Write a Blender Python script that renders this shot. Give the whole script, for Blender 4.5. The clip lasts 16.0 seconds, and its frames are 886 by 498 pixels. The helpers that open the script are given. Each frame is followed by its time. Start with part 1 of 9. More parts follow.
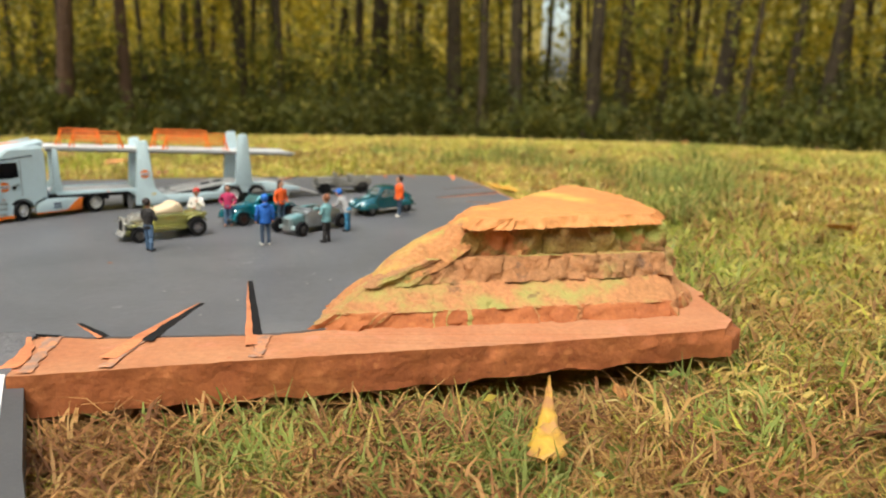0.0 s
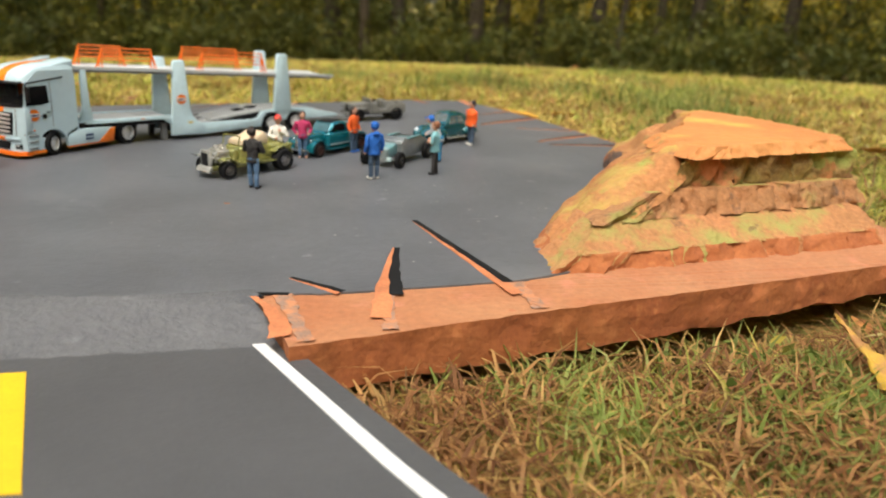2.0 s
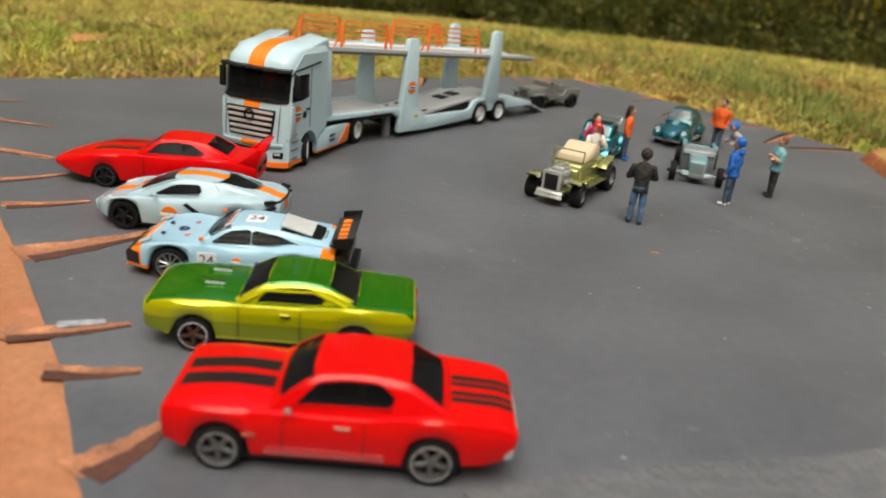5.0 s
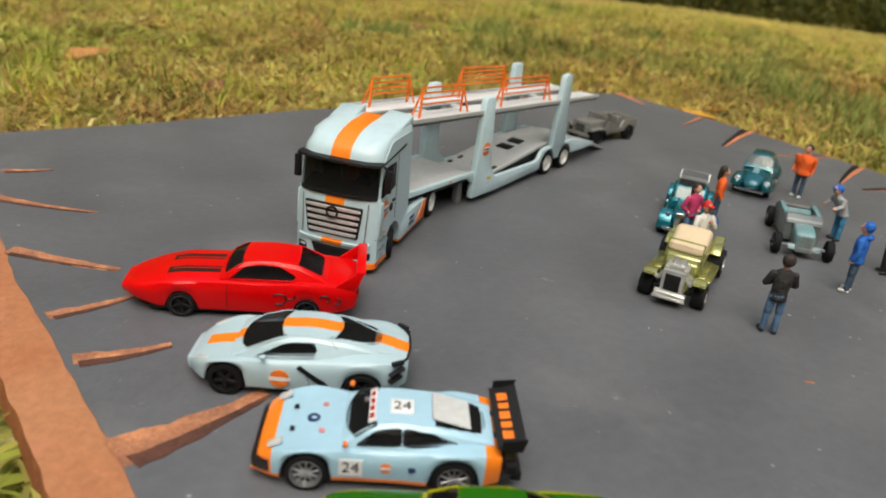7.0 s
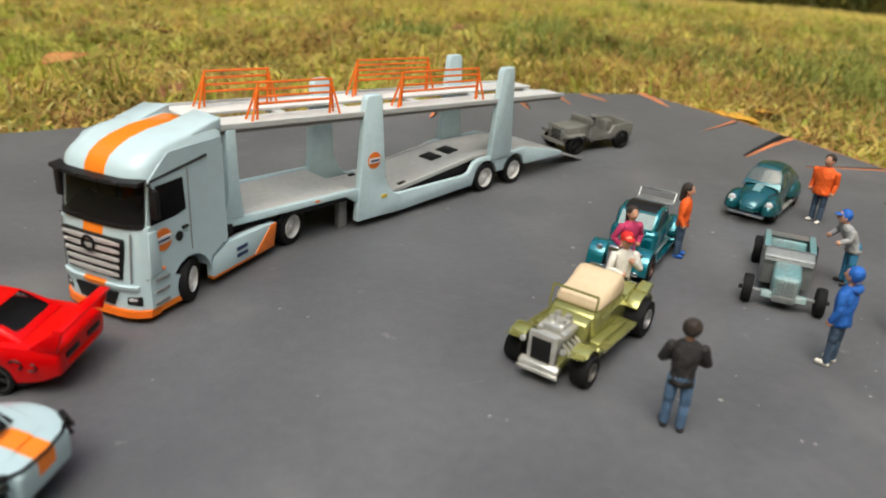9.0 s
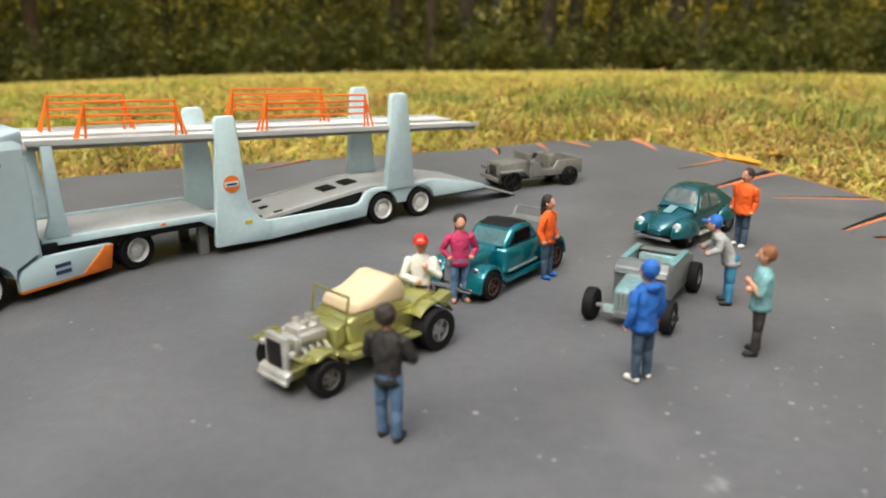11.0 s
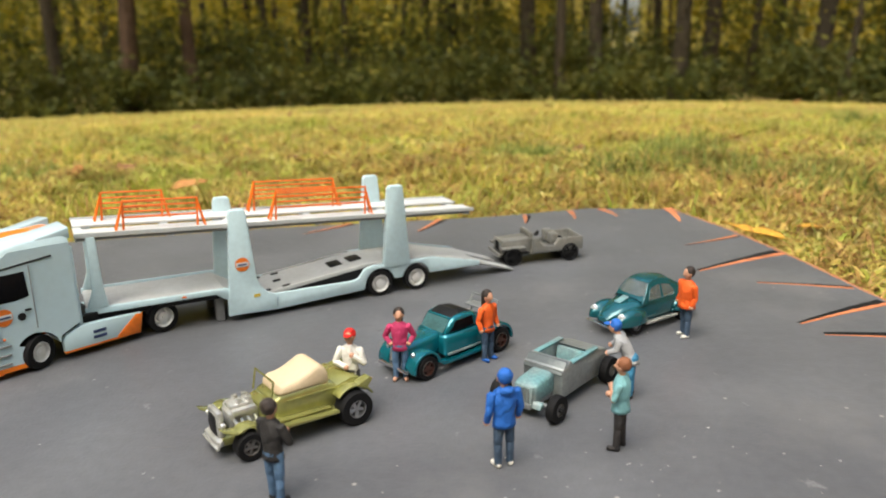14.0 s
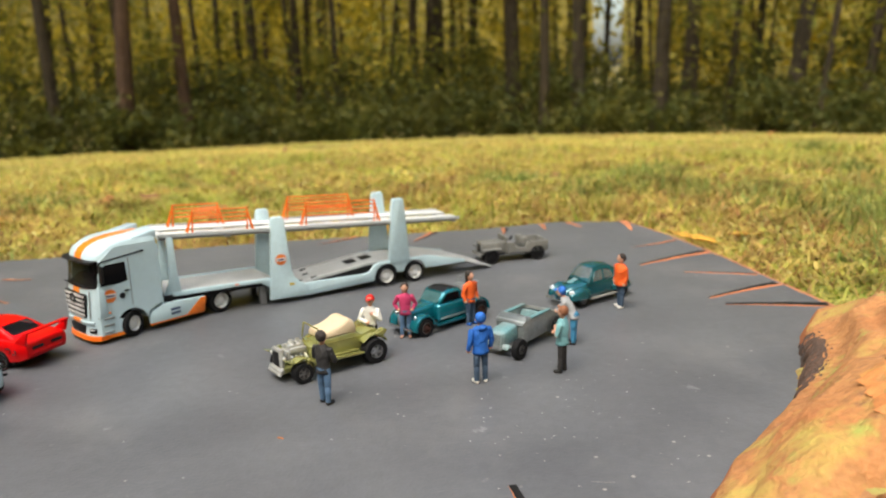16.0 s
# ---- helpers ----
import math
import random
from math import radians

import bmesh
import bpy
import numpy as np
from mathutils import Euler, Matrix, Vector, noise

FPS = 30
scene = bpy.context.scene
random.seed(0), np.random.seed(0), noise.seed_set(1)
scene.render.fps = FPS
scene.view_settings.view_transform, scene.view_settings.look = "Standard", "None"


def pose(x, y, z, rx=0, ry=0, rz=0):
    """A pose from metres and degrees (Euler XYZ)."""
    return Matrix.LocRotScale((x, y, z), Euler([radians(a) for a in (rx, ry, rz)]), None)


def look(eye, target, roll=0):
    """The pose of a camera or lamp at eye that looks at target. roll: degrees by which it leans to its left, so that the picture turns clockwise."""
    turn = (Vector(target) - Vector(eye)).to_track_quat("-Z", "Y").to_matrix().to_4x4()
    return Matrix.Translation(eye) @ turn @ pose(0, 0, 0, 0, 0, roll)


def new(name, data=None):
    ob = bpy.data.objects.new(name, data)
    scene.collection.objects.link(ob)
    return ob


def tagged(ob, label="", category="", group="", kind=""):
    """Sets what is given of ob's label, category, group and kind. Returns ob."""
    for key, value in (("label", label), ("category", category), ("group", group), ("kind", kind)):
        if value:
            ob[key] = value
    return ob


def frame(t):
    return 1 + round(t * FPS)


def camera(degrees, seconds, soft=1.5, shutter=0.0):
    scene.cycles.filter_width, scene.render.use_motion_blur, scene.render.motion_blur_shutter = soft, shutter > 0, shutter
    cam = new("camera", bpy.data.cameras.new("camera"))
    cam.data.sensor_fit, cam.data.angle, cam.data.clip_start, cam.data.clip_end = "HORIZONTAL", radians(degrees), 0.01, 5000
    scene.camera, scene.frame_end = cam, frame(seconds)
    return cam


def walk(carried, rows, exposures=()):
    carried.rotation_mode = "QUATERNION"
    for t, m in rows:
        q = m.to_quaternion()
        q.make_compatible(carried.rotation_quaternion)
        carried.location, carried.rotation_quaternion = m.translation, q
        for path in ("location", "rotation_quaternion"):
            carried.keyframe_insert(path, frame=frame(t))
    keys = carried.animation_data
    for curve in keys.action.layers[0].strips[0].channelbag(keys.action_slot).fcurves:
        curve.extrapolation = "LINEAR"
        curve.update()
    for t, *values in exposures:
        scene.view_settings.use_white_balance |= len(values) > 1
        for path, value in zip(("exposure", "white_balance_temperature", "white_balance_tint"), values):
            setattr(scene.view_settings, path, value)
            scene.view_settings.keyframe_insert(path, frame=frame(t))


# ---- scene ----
cam = camera(59.1, 16.0, soft=1.9)
cam.data.dof.use_dof = True
cam.data.dof.focus_distance = 0.325
cam.data.dof.aperture_fstop = 14.0
METRES, EYE, TILT, LEAN, TURN = 1.1, 0.1178, -12.7, -1.0, 0.0
ROWS = [
    (0.0, 0.0, 0.0, 0.0, 0.0, 0.0, -0.0),
    (0.5, -0.0292, 0.0123, -0.0015, -2.14, -1.41, 0.4),
    (1.0, -0.0655, 0.0233, -0.0002, -4.57, -2.93, 0.72),
    (1.5, -0.1063, 0.0356, 0.0007, -7.19, -4.34, 0.97),
    (2.0, -0.1481, 0.0476, 0.0041, -9.85, -5.43, 1.04),
    (2.5, -0.1912, 0.0673, 0.0116, -12.68, -6.23, 0.91),
    (3.0, -0.2325, 0.0951, 0.016, -15.41, -6.84, 0.63),
    (3.5, -0.2665, 0.126, 0.0305, -17.63, -7.21, 0.22),
    (4.0, -0.3031, 0.1549, 0.039, -19.08, -7.56, -0.19),
    (4.5, -0.3377, 0.1729, 0.0355, -19.82, -8.24, -0.46),
    (5.0, -0.3629, 0.1932, 0.0405, -20.43, -9.36, -0.54),
    (7.5, -0.3949, 0.2693, 0.0989, -22.65, -12.63, -0.15),
    (8.0, -0.3672, 0.2827, 0.0989, -20.62, -12.29, -0.15),
    (8.5, -0.3268, 0.297, 0.0925, -17.66, -12.02, 0.08),
    (9.0, -0.2772, 0.3007, 0.0853, -14.17, -11.75, 0.55),
    (9.5, -0.2441, 0.3032, 0.0778, -11.0, -11.03, 1.17),
    (10.0, -0.213, 0.3092, 0.0703, -8.61, -9.4, 1.85),
    (12.5, -0.1426, 0.275, 0.0427, -0.72, -0.7, 1.86),
    (13.0, -0.1194, 0.2744, 0.0588, 1.35, -1.64, 1.43),
    (13.5, -0.1002, 0.2738, 0.0679, 3.13, -2.52, 1.1),
    (14.0, -0.1098, 0.2533, 0.081, 4.44, -2.9, 1.09),
    (14.5, -0.1101, 0.2196, 0.082, 5.25, -2.49, 1.35),
    (15.0, -0.1017, 0.1977, 0.0775, 5.47, -1.54, 1.64),
    (15.5, -0.0972, 0.1713, 0.0666, 4.77, -0.8, 1.78),
    (16.0, -0.1036, 0.1463, 0.0638, 3.69, -0.38, 1.87),
]
EXPOSURES = [(0.0, 0.27, 6750, 5), (1.5, 0.20, 6750, 5), (2.5, 0.10, 6750, 5), (3.5, 0.07, 6750, 5), (4.0, 0.10, 6750, 5), (5.0, -0.20, 6750, 5), (7.5, -0.33, 6750, 5), (9.0, -0.18, 6750, 5),
             (10.0, -0.05, 6750, 5), (12.5, 0.44, 6750, 5), (13.5, 0.27, 6750, 5), (14.5, 0.20, 6750, 5), (16.0, 0.24, 6750, 5)]
walk(cam, [(t, pose(0, 0, EYE, TILT, LEAN, TURN) @ pose(METRES * x, METRES * y, METRES * z, 90 + pitch, roll, yaw)) for t, x, y, z, yaw, pitch, roll in ROWS], EXPOSURES)

# ---- light: a bright overcast sky over a clearing ----
world = bpy.data.worlds.new("sky")
scene.world = world
world.use_nodes = True
wn, wl = world.node_tree.nodes, world.node_tree.links
sky = wn.new("ShaderNodeTexSky")
sky.sky_type = "NISHITA"
sky.sun_disc = False
sky.sun_elevation = radians(64)
sky.sun_rotation = radians(205)
sky.air_density, sky.dust_density, sky.ozone_density = 1.0, 4.0, 0.6
wl.new(sky.outputs["Color"], wn["Background"].inputs["Color"])
wn["Background"].inputs["Strength"].default_value = 0.28
sun_data = bpy.data.lights.new("sun", "SUN")
sun_data.energy, sun_data.angle, sun_data.color = 2.7, radians(48), (1.0, 0.96, 0.9)
sun = new("sun", sun_data)
sun.matrix_world = look((0, 0, 0), (0.22, 0.38, -0.90))

# ---- materials ----
MATS = {}


def material(name, color, rough=0.5, metal=0.0, vary=0.12, grain=400.0, bump=0.0, bump_scale=900.0, coat=0.0, color2=None, spots=0.0):
    """A surface with large soft patches, fine grain and, if asked, relief and specks."""
    if name in MATS:
        return MATS[name]
    m = bpy.data.materials.new(name)
    m.use_nodes = True
    n, l = m.node_tree.nodes, m.node_tree.links
    b = n["Principled BSDF"]
    b.inputs["Roughness"].default_value = rough
    b.inputs["Metallic"].default_value = metal
    b.inputs["Coat Weight"].default_value = coat
    b.inputs["Coat Roughness"].default_value = 0.08
    tc = n.new("ShaderNodeTexCoord")
    n1 = n.new("ShaderNodeTexNoise")
    n1.inputs["Scale"].default_value = grain * 0.08
    n1.inputs["Detail"].default_value = 5
    n2 = n.new("ShaderNodeTexNoise")
    n2.inputs["Scale"].default_value = grain
    n2.inputs["Detail"].default_value = 3
    for k in (n1, n2):
        l.new(tc.outputs["Object"], k.inputs["Vector"])
    c2 = color2 or tuple(c * (1 - 2.2 * vary) for c in color)
    mix = n.new("ShaderNodeMix")
    mix.data_type = "RGBA"
    mix.inputs[6].default_value = (*color, 1)
    mix.inputs[7].default_value = (*c2, 1)
    ramp = n.new("ShaderNodeMapRange")
    ramp.inputs[1].default_value, ramp.inputs[2].default_value = 0.35, 0.68
    l.new(n1.outputs["Fac"], ramp.inputs[0])
    l.new(ramp.outputs[0], mix.inputs[0])
    hsv = n.new("ShaderNodeHueSaturation")
    mr = n.new("ShaderNodeMapRange")
    mr.inputs[1].default_value, mr.inputs[2].default_value = 0.25, 0.75
    mr.inputs[3].default_value, mr.inputs[4].default_value = 1 - vary, 1 + vary
    l.new(n2.outputs["Fac"], mr.inputs[0])
    l.new(mr.outputs[0], hsv.inputs["Value"])
    l.new(mix.outputs[2], hsv.inputs["Color"])
    out = hsv.outputs["Color"]
    if spots:
        v = n.new("ShaderNodeTexVoronoi")
        v.inputs["Scale"].default_value = spots
        l.new(tc.outputs["Object"], v.inputs["Vector"])
        near = n.new("ShaderNodeMapRange")
        near.inputs[1].default_value, near.inputs[2].default_value = 0.10, 0.05
        l.new(v.outputs["Distance"], near.inputs[0])
        pick = n.new("ShaderNodeMath")
        pick.operation = "GREATER_THAN"
        pick.inputs[1].default_value = 0.86
        sep = n.new("ShaderNodeSeparateColor")
        l.new(v.outputs["Color"], sep.inputs[0])
        l.new(sep.outputs[0], pick.inputs[0])
        both = n.new("ShaderNodeMath")
        both.operation = "MULTIPLY"
        l.new(near.outputs[0], both.inputs[0])
        l.new(pick.outputs[0], both.inputs[1])
        mix2 = n.new("ShaderNodeMix")
        mix2.data_type = "RGBA"
        l.new(both.outputs[0], mix2.inputs[0])
        l.new(out, mix2.inputs[6])
        mix2.inputs[7].default_value = (0.36, 0.34, 0.31, 1)
        out = mix2.outputs[2]
    l.new(out, b.inputs["Base Color"])
    if bump:
        n3 = n.new("ShaderNodeTexNoise")
        n3.inputs["Scale"].default_value = bump_scale
        n3.inputs["Detail"].default_value = 6
        l.new(tc.outputs["Object"], n3.inputs["Vector"])
        bp = n.new("ShaderNodeBump")
        bp.inputs["Strength"].default_value = min(1.0, bump)
        bp.inputs["Distance"].default_value = 0.6 / bump_scale
        l.new(n3.outputs["Fac"], bp.inputs["Height"])
        l.new(bp.outputs["Normal"], b.inputs["Normal"])
    MATS[name] = m
    return m


def add_patches(m, color, scale, lo, hi, seed=0.0, rough=None):
    """Stains with soft edges over what the material has: a wash of another paint."""
    n, l = m.node_tree.nodes, m.node_tree.links
    b = n["Principled BSDF"]
    src = b.inputs["Base Color"].links[0].from_socket
    tc = n.new("ShaderNodeTexCoord")
    mp = n.new("ShaderNodeMapping")
    mp.inputs["Location"].default_value = (seed, seed * 0.7, seed * 1.3)
    l.new(tc.outputs["Object"], mp.inputs["Vector"])
    ns = n.new("ShaderNodeTexNoise")
    ns.inputs["Scale"].default_value = scale
    ns.inputs["Detail"].default_value = 7
    ns.inputs["Roughness"].default_value = 0.62
    l.new(mp.outputs[0], ns.inputs["Vector"])
    mr = n.new("ShaderNodeMapRange")
    mr.inputs[1].default_value, mr.inputs[2].default_value = lo, hi
    l.new(ns.outputs["Fac"], mr.inputs[0])
    mx = n.new("ShaderNodeMix")
    mx.data_type = "RGBA"
    l.new(mr.outputs[0], mx.inputs[0])
    l.new(src, mx.inputs[6])
    mx.inputs[7].default_value = (*color, 1)
    l.new(mx.outputs[2], b.inputs["Base Color"])


def striped(name, base, bands, rough=0.28, coat=0.25, metal=0.0):
    """Lacquer with painted bands. A band is (axis, low, high, colour, limits), limits being more (axis, low, high)."""
    m = material(name, base, rough, metal, 0.03, 300, coat=coat)
    m.node_tree.nodes["Principled BSDF"].inputs["Specular IOR Level"].default_value = 0.12
    n, l = m.node_tree.nodes, m.node_tree.links
    b = n["Principled BSDF"]
    src = b.inputs["Base Color"].links[0].from_socket
    tc = n.new("ShaderNodeTexCoord")
    sep = n.new("ShaderNodeSeparateXYZ")
    l.new(tc.outputs["Object"], sep.inputs[0])
    axis = {"x": sep.outputs[0], "y": sep.outputs[1], "z": sep.outputs[2]}
    ab = n.new("ShaderNodeMath")
    ab.operation = "ABSOLUTE"
    l.new(sep.outputs[1], ab.inputs[0])
    axis["a"] = ab.outputs[0]
    for *first, color, limits in bands:
        fac = None
        for a, lo, hi in [tuple(first), *limits]:
            c = n.new("ShaderNodeMath")
            c.operation = "COMPARE"
            l.new(axis[a], c.inputs[0])
            c.inputs[1].default_value, c.inputs[2].default_value = (lo + hi) / 2, (hi - lo) / 2
            if fac is None:
                fac = c.outputs[0]
            else:
                mu = n.new("ShaderNodeMath")
                mu.operation = "MULTIPLY"
                l.new(fac, mu.inputs[0])
                l.new(c.outputs[0], mu.inputs[1])
                fac = mu.outputs[0]
        mx = n.new("ShaderNodeMix")
        mx.data_type = "RGBA"
        l.new(fac, mx.inputs[0])
        l.new(src, mx.inputs[6])
        mx.inputs[7].default_value = (*color, 1)
        src = mx.outputs[2]
    l.new(src, b.inputs["Base Color"])
    return m


def leafy(name, stops, rough=0.6, patch=None, amount=0.0, clump=2.3, swing=0.3, through_light=0.35, patch2=None):
    """Blades and leaves: each island takes its own colour from the stops."""
    m = bpy.data.materials.new(name)
    m.use_nodes = True
    n, l = m.node_tree.nodes, m.node_tree.links
    b = n["Principled BSDF"]
    b.inputs["Roughness"].default_value = rough
    b.inputs["Specular IOR Level"].default_value = 0.25
    geo = n.new("ShaderNodeNewGeometry")
    ramp = n.new("ShaderNodeValToRGB")
    ramp.color_ramp.interpolation = "LINEAR"
    e = ramp.color_ramp.elements
    while len(e) < len(stops):
        e.new(0.5)
    for k, (p, c) in zip(e, stops):
        k.position, k.color = p, (*c, 1)
    l.new(geo.outputs["Random Per Island"], ramp.inputs[0])
    tc = n.new("ShaderNodeTexCoord")
    ns = n.new("ShaderNodeTexNoise")
    ns.inputs["Scale"].default_value = clump
    ns.inputs["Detail"].default_value = 6
    l.new(tc.outputs["Object"], ns.inputs["Vector"])
    hs = n.new("ShaderNodeHueSaturation")
    mr = n.new("ShaderNodeMapRange")
    mr.inputs[1].default_value, mr.inputs[2].default_value = 0.3, 0.7
    mr.inputs[3].default_value, mr.inputs[4].default_value = 1 - swing, 1 + swing
    l.new(ns.outputs["Fac"], mr.inputs[0])
    l.new(mr.outputs[0], hs.inputs["Value"])
    col = ramp.outputs[0]
    if patch:
        pn = n.new("ShaderNodeTexNoise")
        pn.inputs["Scale"].default_value = 4.5
        pn.inputs["Detail"].default_value = 4
        l.new(tc.outputs["Object"], pn.inputs["Vector"])
        pr = n.new("ShaderNodeMapRange")
        pr.inputs[1].default_value, pr.inputs[2].default_value, pr.inputs[4].default_value = 0.42, 0.66, amount
        l.new(pn.outputs["Fac"], pr.inputs[0])
        pm = n.new("ShaderNodeMix")
        pm.data_type = "RGBA"
        l.new(pr.outputs[0], pm.inputs[0])
        l.new(col, pm.inputs[6])
        pm.inputs[7].default_value = (*patch, 1)
        col = pm.outputs[2]
    if patch2:
        mp = n.new("ShaderNodeMapping")
        mp.inputs["Location"].default_value = (3.7, 8.1, 1.9)
        l.new(tc.outputs["Object"], mp.inputs["Vector"])
        qn = n.new("ShaderNodeTexNoise")
        qn.inputs["Scale"].default_value = 3.2
        qn.inputs["Detail"].default_value = 5
        l.new(mp.outputs[0], qn.inputs["Vector"])
        qr = n.new("ShaderNodeMapRange")
        qr.inputs[1].default_value, qr.inputs[2].default_value, qr.inputs[4].default_value = 0.50, 0.64, 0.55
        l.new(qn.outputs["Fac"], qr.inputs[0])
        qm = n.new("ShaderNodeMix")
        qm.data_type = "RGBA"
        l.new(qr.outputs[0], qm.inputs[0])
        l.new(col, qm.inputs[6])
        qm.inputs[7].default_value = (*patch2, 1)
        col = qm.outputs[2]
    l.new(col, hs.inputs["Color"])
    l.new(hs.outputs["Color"], b.inputs["Base Color"])
    b.inputs["Subsurface Weight"].default_value = 0.0
    tr = n.new("ShaderNodeBsdfTranslucent")
    l.new(hs.outputs["Color"], tr.inputs["Color"])
    ms = n.new("ShaderNodeMixShader")
    ms.inputs[0].default_value = through_light
    l.new(b.outputs[0], ms.inputs[1])
    l.new(tr.outputs[0], ms.inputs[2])
    l.new(ms.outputs[0], n["Material Output"].inputs["Surface"])
    return m


ASPHALT = material("asphalt_paint", (0.089, 0.092, 0.101), 0.42, vary=0.10, grain=200, bump=0.2, bump_scale=600, spots=95, color2=(0.119, 0.123, 0.133))
RAMP_GREY = material("worn_grey_paint", (0.120, 0.120, 0.123), 0.6, vary=0.10, grain=300, bump=0.55, bump_scale=260, color2=(0.097, 0.098, 0.101))
ROAD_GREY = material("road_paint", (0.076, 0.076, 0.078), 0.5, vary=0.06, grain=300, bump=0.2, bump_scale=800, spots=80)
ORANGE = material("orange_rock_paint", (0.405, 0.182, 0.083), 0.75, vary=0.14, grain=330, bump=0.5, bump_scale=600, color2=(0.36, 0.134, 0.055))
RUST = material("raw_rust_foam", (0.36, 0.118, 0.036), 0.9, vary=0.16, grain=520, bump=0.4, bump_scale=300, color2=(0.31, 0.092, 0.029))
ROCK = material("weathered_rock_paint", (0.43, 0.182, 0.072), 0.85, vary=0.24, grain=420, bump=1.0, bump_scale=420, color2=(0.37, 0.168, 0.063))
ROCK_TOP = material("rock_top_paint", (0.54, 0.236, 0.068), 0.75, vary=0.13, grain=200, bump=0.6, bump_scale=450, color2=(0.513, 0.189, 0.054))
# Darker rock paint: shade of undercut and recess is put into the colour.
ROCK_DARK = material("rock_recess_shade_paint", (0.22, 0.098, 0.045), 0.85, vary=0.25, grain=600, bump=1.0, bump_scale=420, color2=(0.30, 0.22, 0.06))
add_patches(RUST, (0.46, 0.165, 0.055), 110, 0.56, 0.68, 6.0)
add_patches(RUST, (0.19, 0.063, 0.024), 240, 0.64, 0.72, 2.0)
add_patches(ORANGE, (0.40, 0.12, 0.045), 210, 0.64, 0.72, 4.0)
add_patches(ROCK, (0.31, 0.275, 0.075), 38, 0.47, 0.62, 3.0)
add_patches(ROCK, (0.16, 0.085, 0.04), 75, 0.60, 0.70, 8.0)
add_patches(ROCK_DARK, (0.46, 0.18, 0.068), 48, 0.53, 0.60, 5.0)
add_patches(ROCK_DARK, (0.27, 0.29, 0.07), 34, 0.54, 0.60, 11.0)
add_patches(ROCK_TOP, (0.52, 0.36, 0.08), 22, 0.56, 0.70, 6.0)
ROCK_FACE = material("carved_rock_face", (0.38, 0.165, 0.064), 0.85, vary=0.25, grain=420, bump=1.0, bump_scale=380, color2=(0.30, 0.15, 0.06))
add_patches(ROCK_FACE, (0.29, 0.25, 0.07), 40, 0.54, 0.66, 3.0)
add_patches(ROCK_FACE, (0.13, 0.072, 0.042), 85, 0.57, 0.68, 8.0)
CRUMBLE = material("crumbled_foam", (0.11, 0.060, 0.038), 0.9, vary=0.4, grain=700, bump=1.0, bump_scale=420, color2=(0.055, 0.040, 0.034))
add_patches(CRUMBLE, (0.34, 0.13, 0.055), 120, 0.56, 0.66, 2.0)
FLANK = material("flank_paint", (0.43, 0.20, 0.070), 0.85, vary=0.22, grain=300, bump=1.0, bump_scale=300, color2=(0.40, 0.155, 0.052))
add_patches(FLANK, (0.45, 0.33, 0.08), 26, 0.52, 0.66, 4.0)
add_patches(FLANK, (0.33, 0.34, 0.075), 48, 0.58, 0.70, 9.0)
add_patches(FLANK, (0.26, 0.12, 0.055), 110, 0.60, 0.70, 2.0)
add_patches(ORANGE, (0.50, 0.20, 0.11), 60, 0.58, 0.72, 4.0)
add_patches(ASPHALT, (0.150, 0.150, 0.155), 14, 0.56, 0.78, 2.0)
add_patches(ASPHALT, (0.27, 0.27, 0.27), 70, 0.66, 0.76, 9.0)
add_patches(RAMP_GREY, (0.085, 0.086, 0.09), 26, 0.50, 0.68, 7.0)
add_patches(RAMP_GREY, (0.21, 0.21, 0.215), 60, 0.62, 0.74, 3.0)
SMEAR = material("worn_grey_smear", (0.33, 0.205, 0.145), 0.75, vary=0.15, grain=420, bump=0.4)
add_patches(SMEAR, (0.50, 0.21, 0.095), 150, 0.44, 0.60, 1.0)
BLACK_PAINT = material("black_paint", (0.012, 0.012, 0.013), 0.6, vary=0.2, grain=700)
WHITE_PAINT = material("white_line_paint", (0.70, 0.70, 0.69), 0.5, vary=0.06, grain=900)
YELLOW_PAINT = material("yellow_line_paint", (0.76, 0.46, 0.015), 0.5, vary=0.06, grain=900)
RUBBER = material("black_rubber", (0.007, 0.007, 0.008), 0.75, vary=0.1)
CHROME = material("chrome", (0.78, 0.78, 0.78), 0.15, 1.0, 0.04)
RIM_GREY = material("grey_rim", (0.42, 0.42, 0.43), 0.3, 0.8, 0.06)
DARK = material("dark_plastic", (0.010, 0.010, 0.011), 0.5, vary=0.1)
GLASS = material("tinted_window", (0.007, 0.007, 0.008), 0.12, vary=0.1)
for m_, level in ((GLASS, 0.05), (RUBBER, 0.22), (DARK, 0.25), (BLACK_PAINT, 0.2)):
    m_.node_tree.nodes["Principled BSDF"].inputs["Specular IOR Level"].default_value = level

# ---- helpers for meshes ----
def mesh_of(name, verts, faces, mats, index=None, smooth=40):
    me = bpy.data.meshes.new(name)
    me.from_pydata([tuple(v) for v in verts], [], [tuple(f) for f in faces])
    for m in mats if isinstance(mats, (list, tuple)) else [mats]:
        me.materials.append(m)
    if index is not None:
        me.polygons.foreach_set("material_index", index)
    if smooth:
        me.polygons.foreach_set("use_smooth", [True] * len(me.polygons))
        me.set_sharp_from_angle(angle=radians(smooth))
    me.update()
    return me


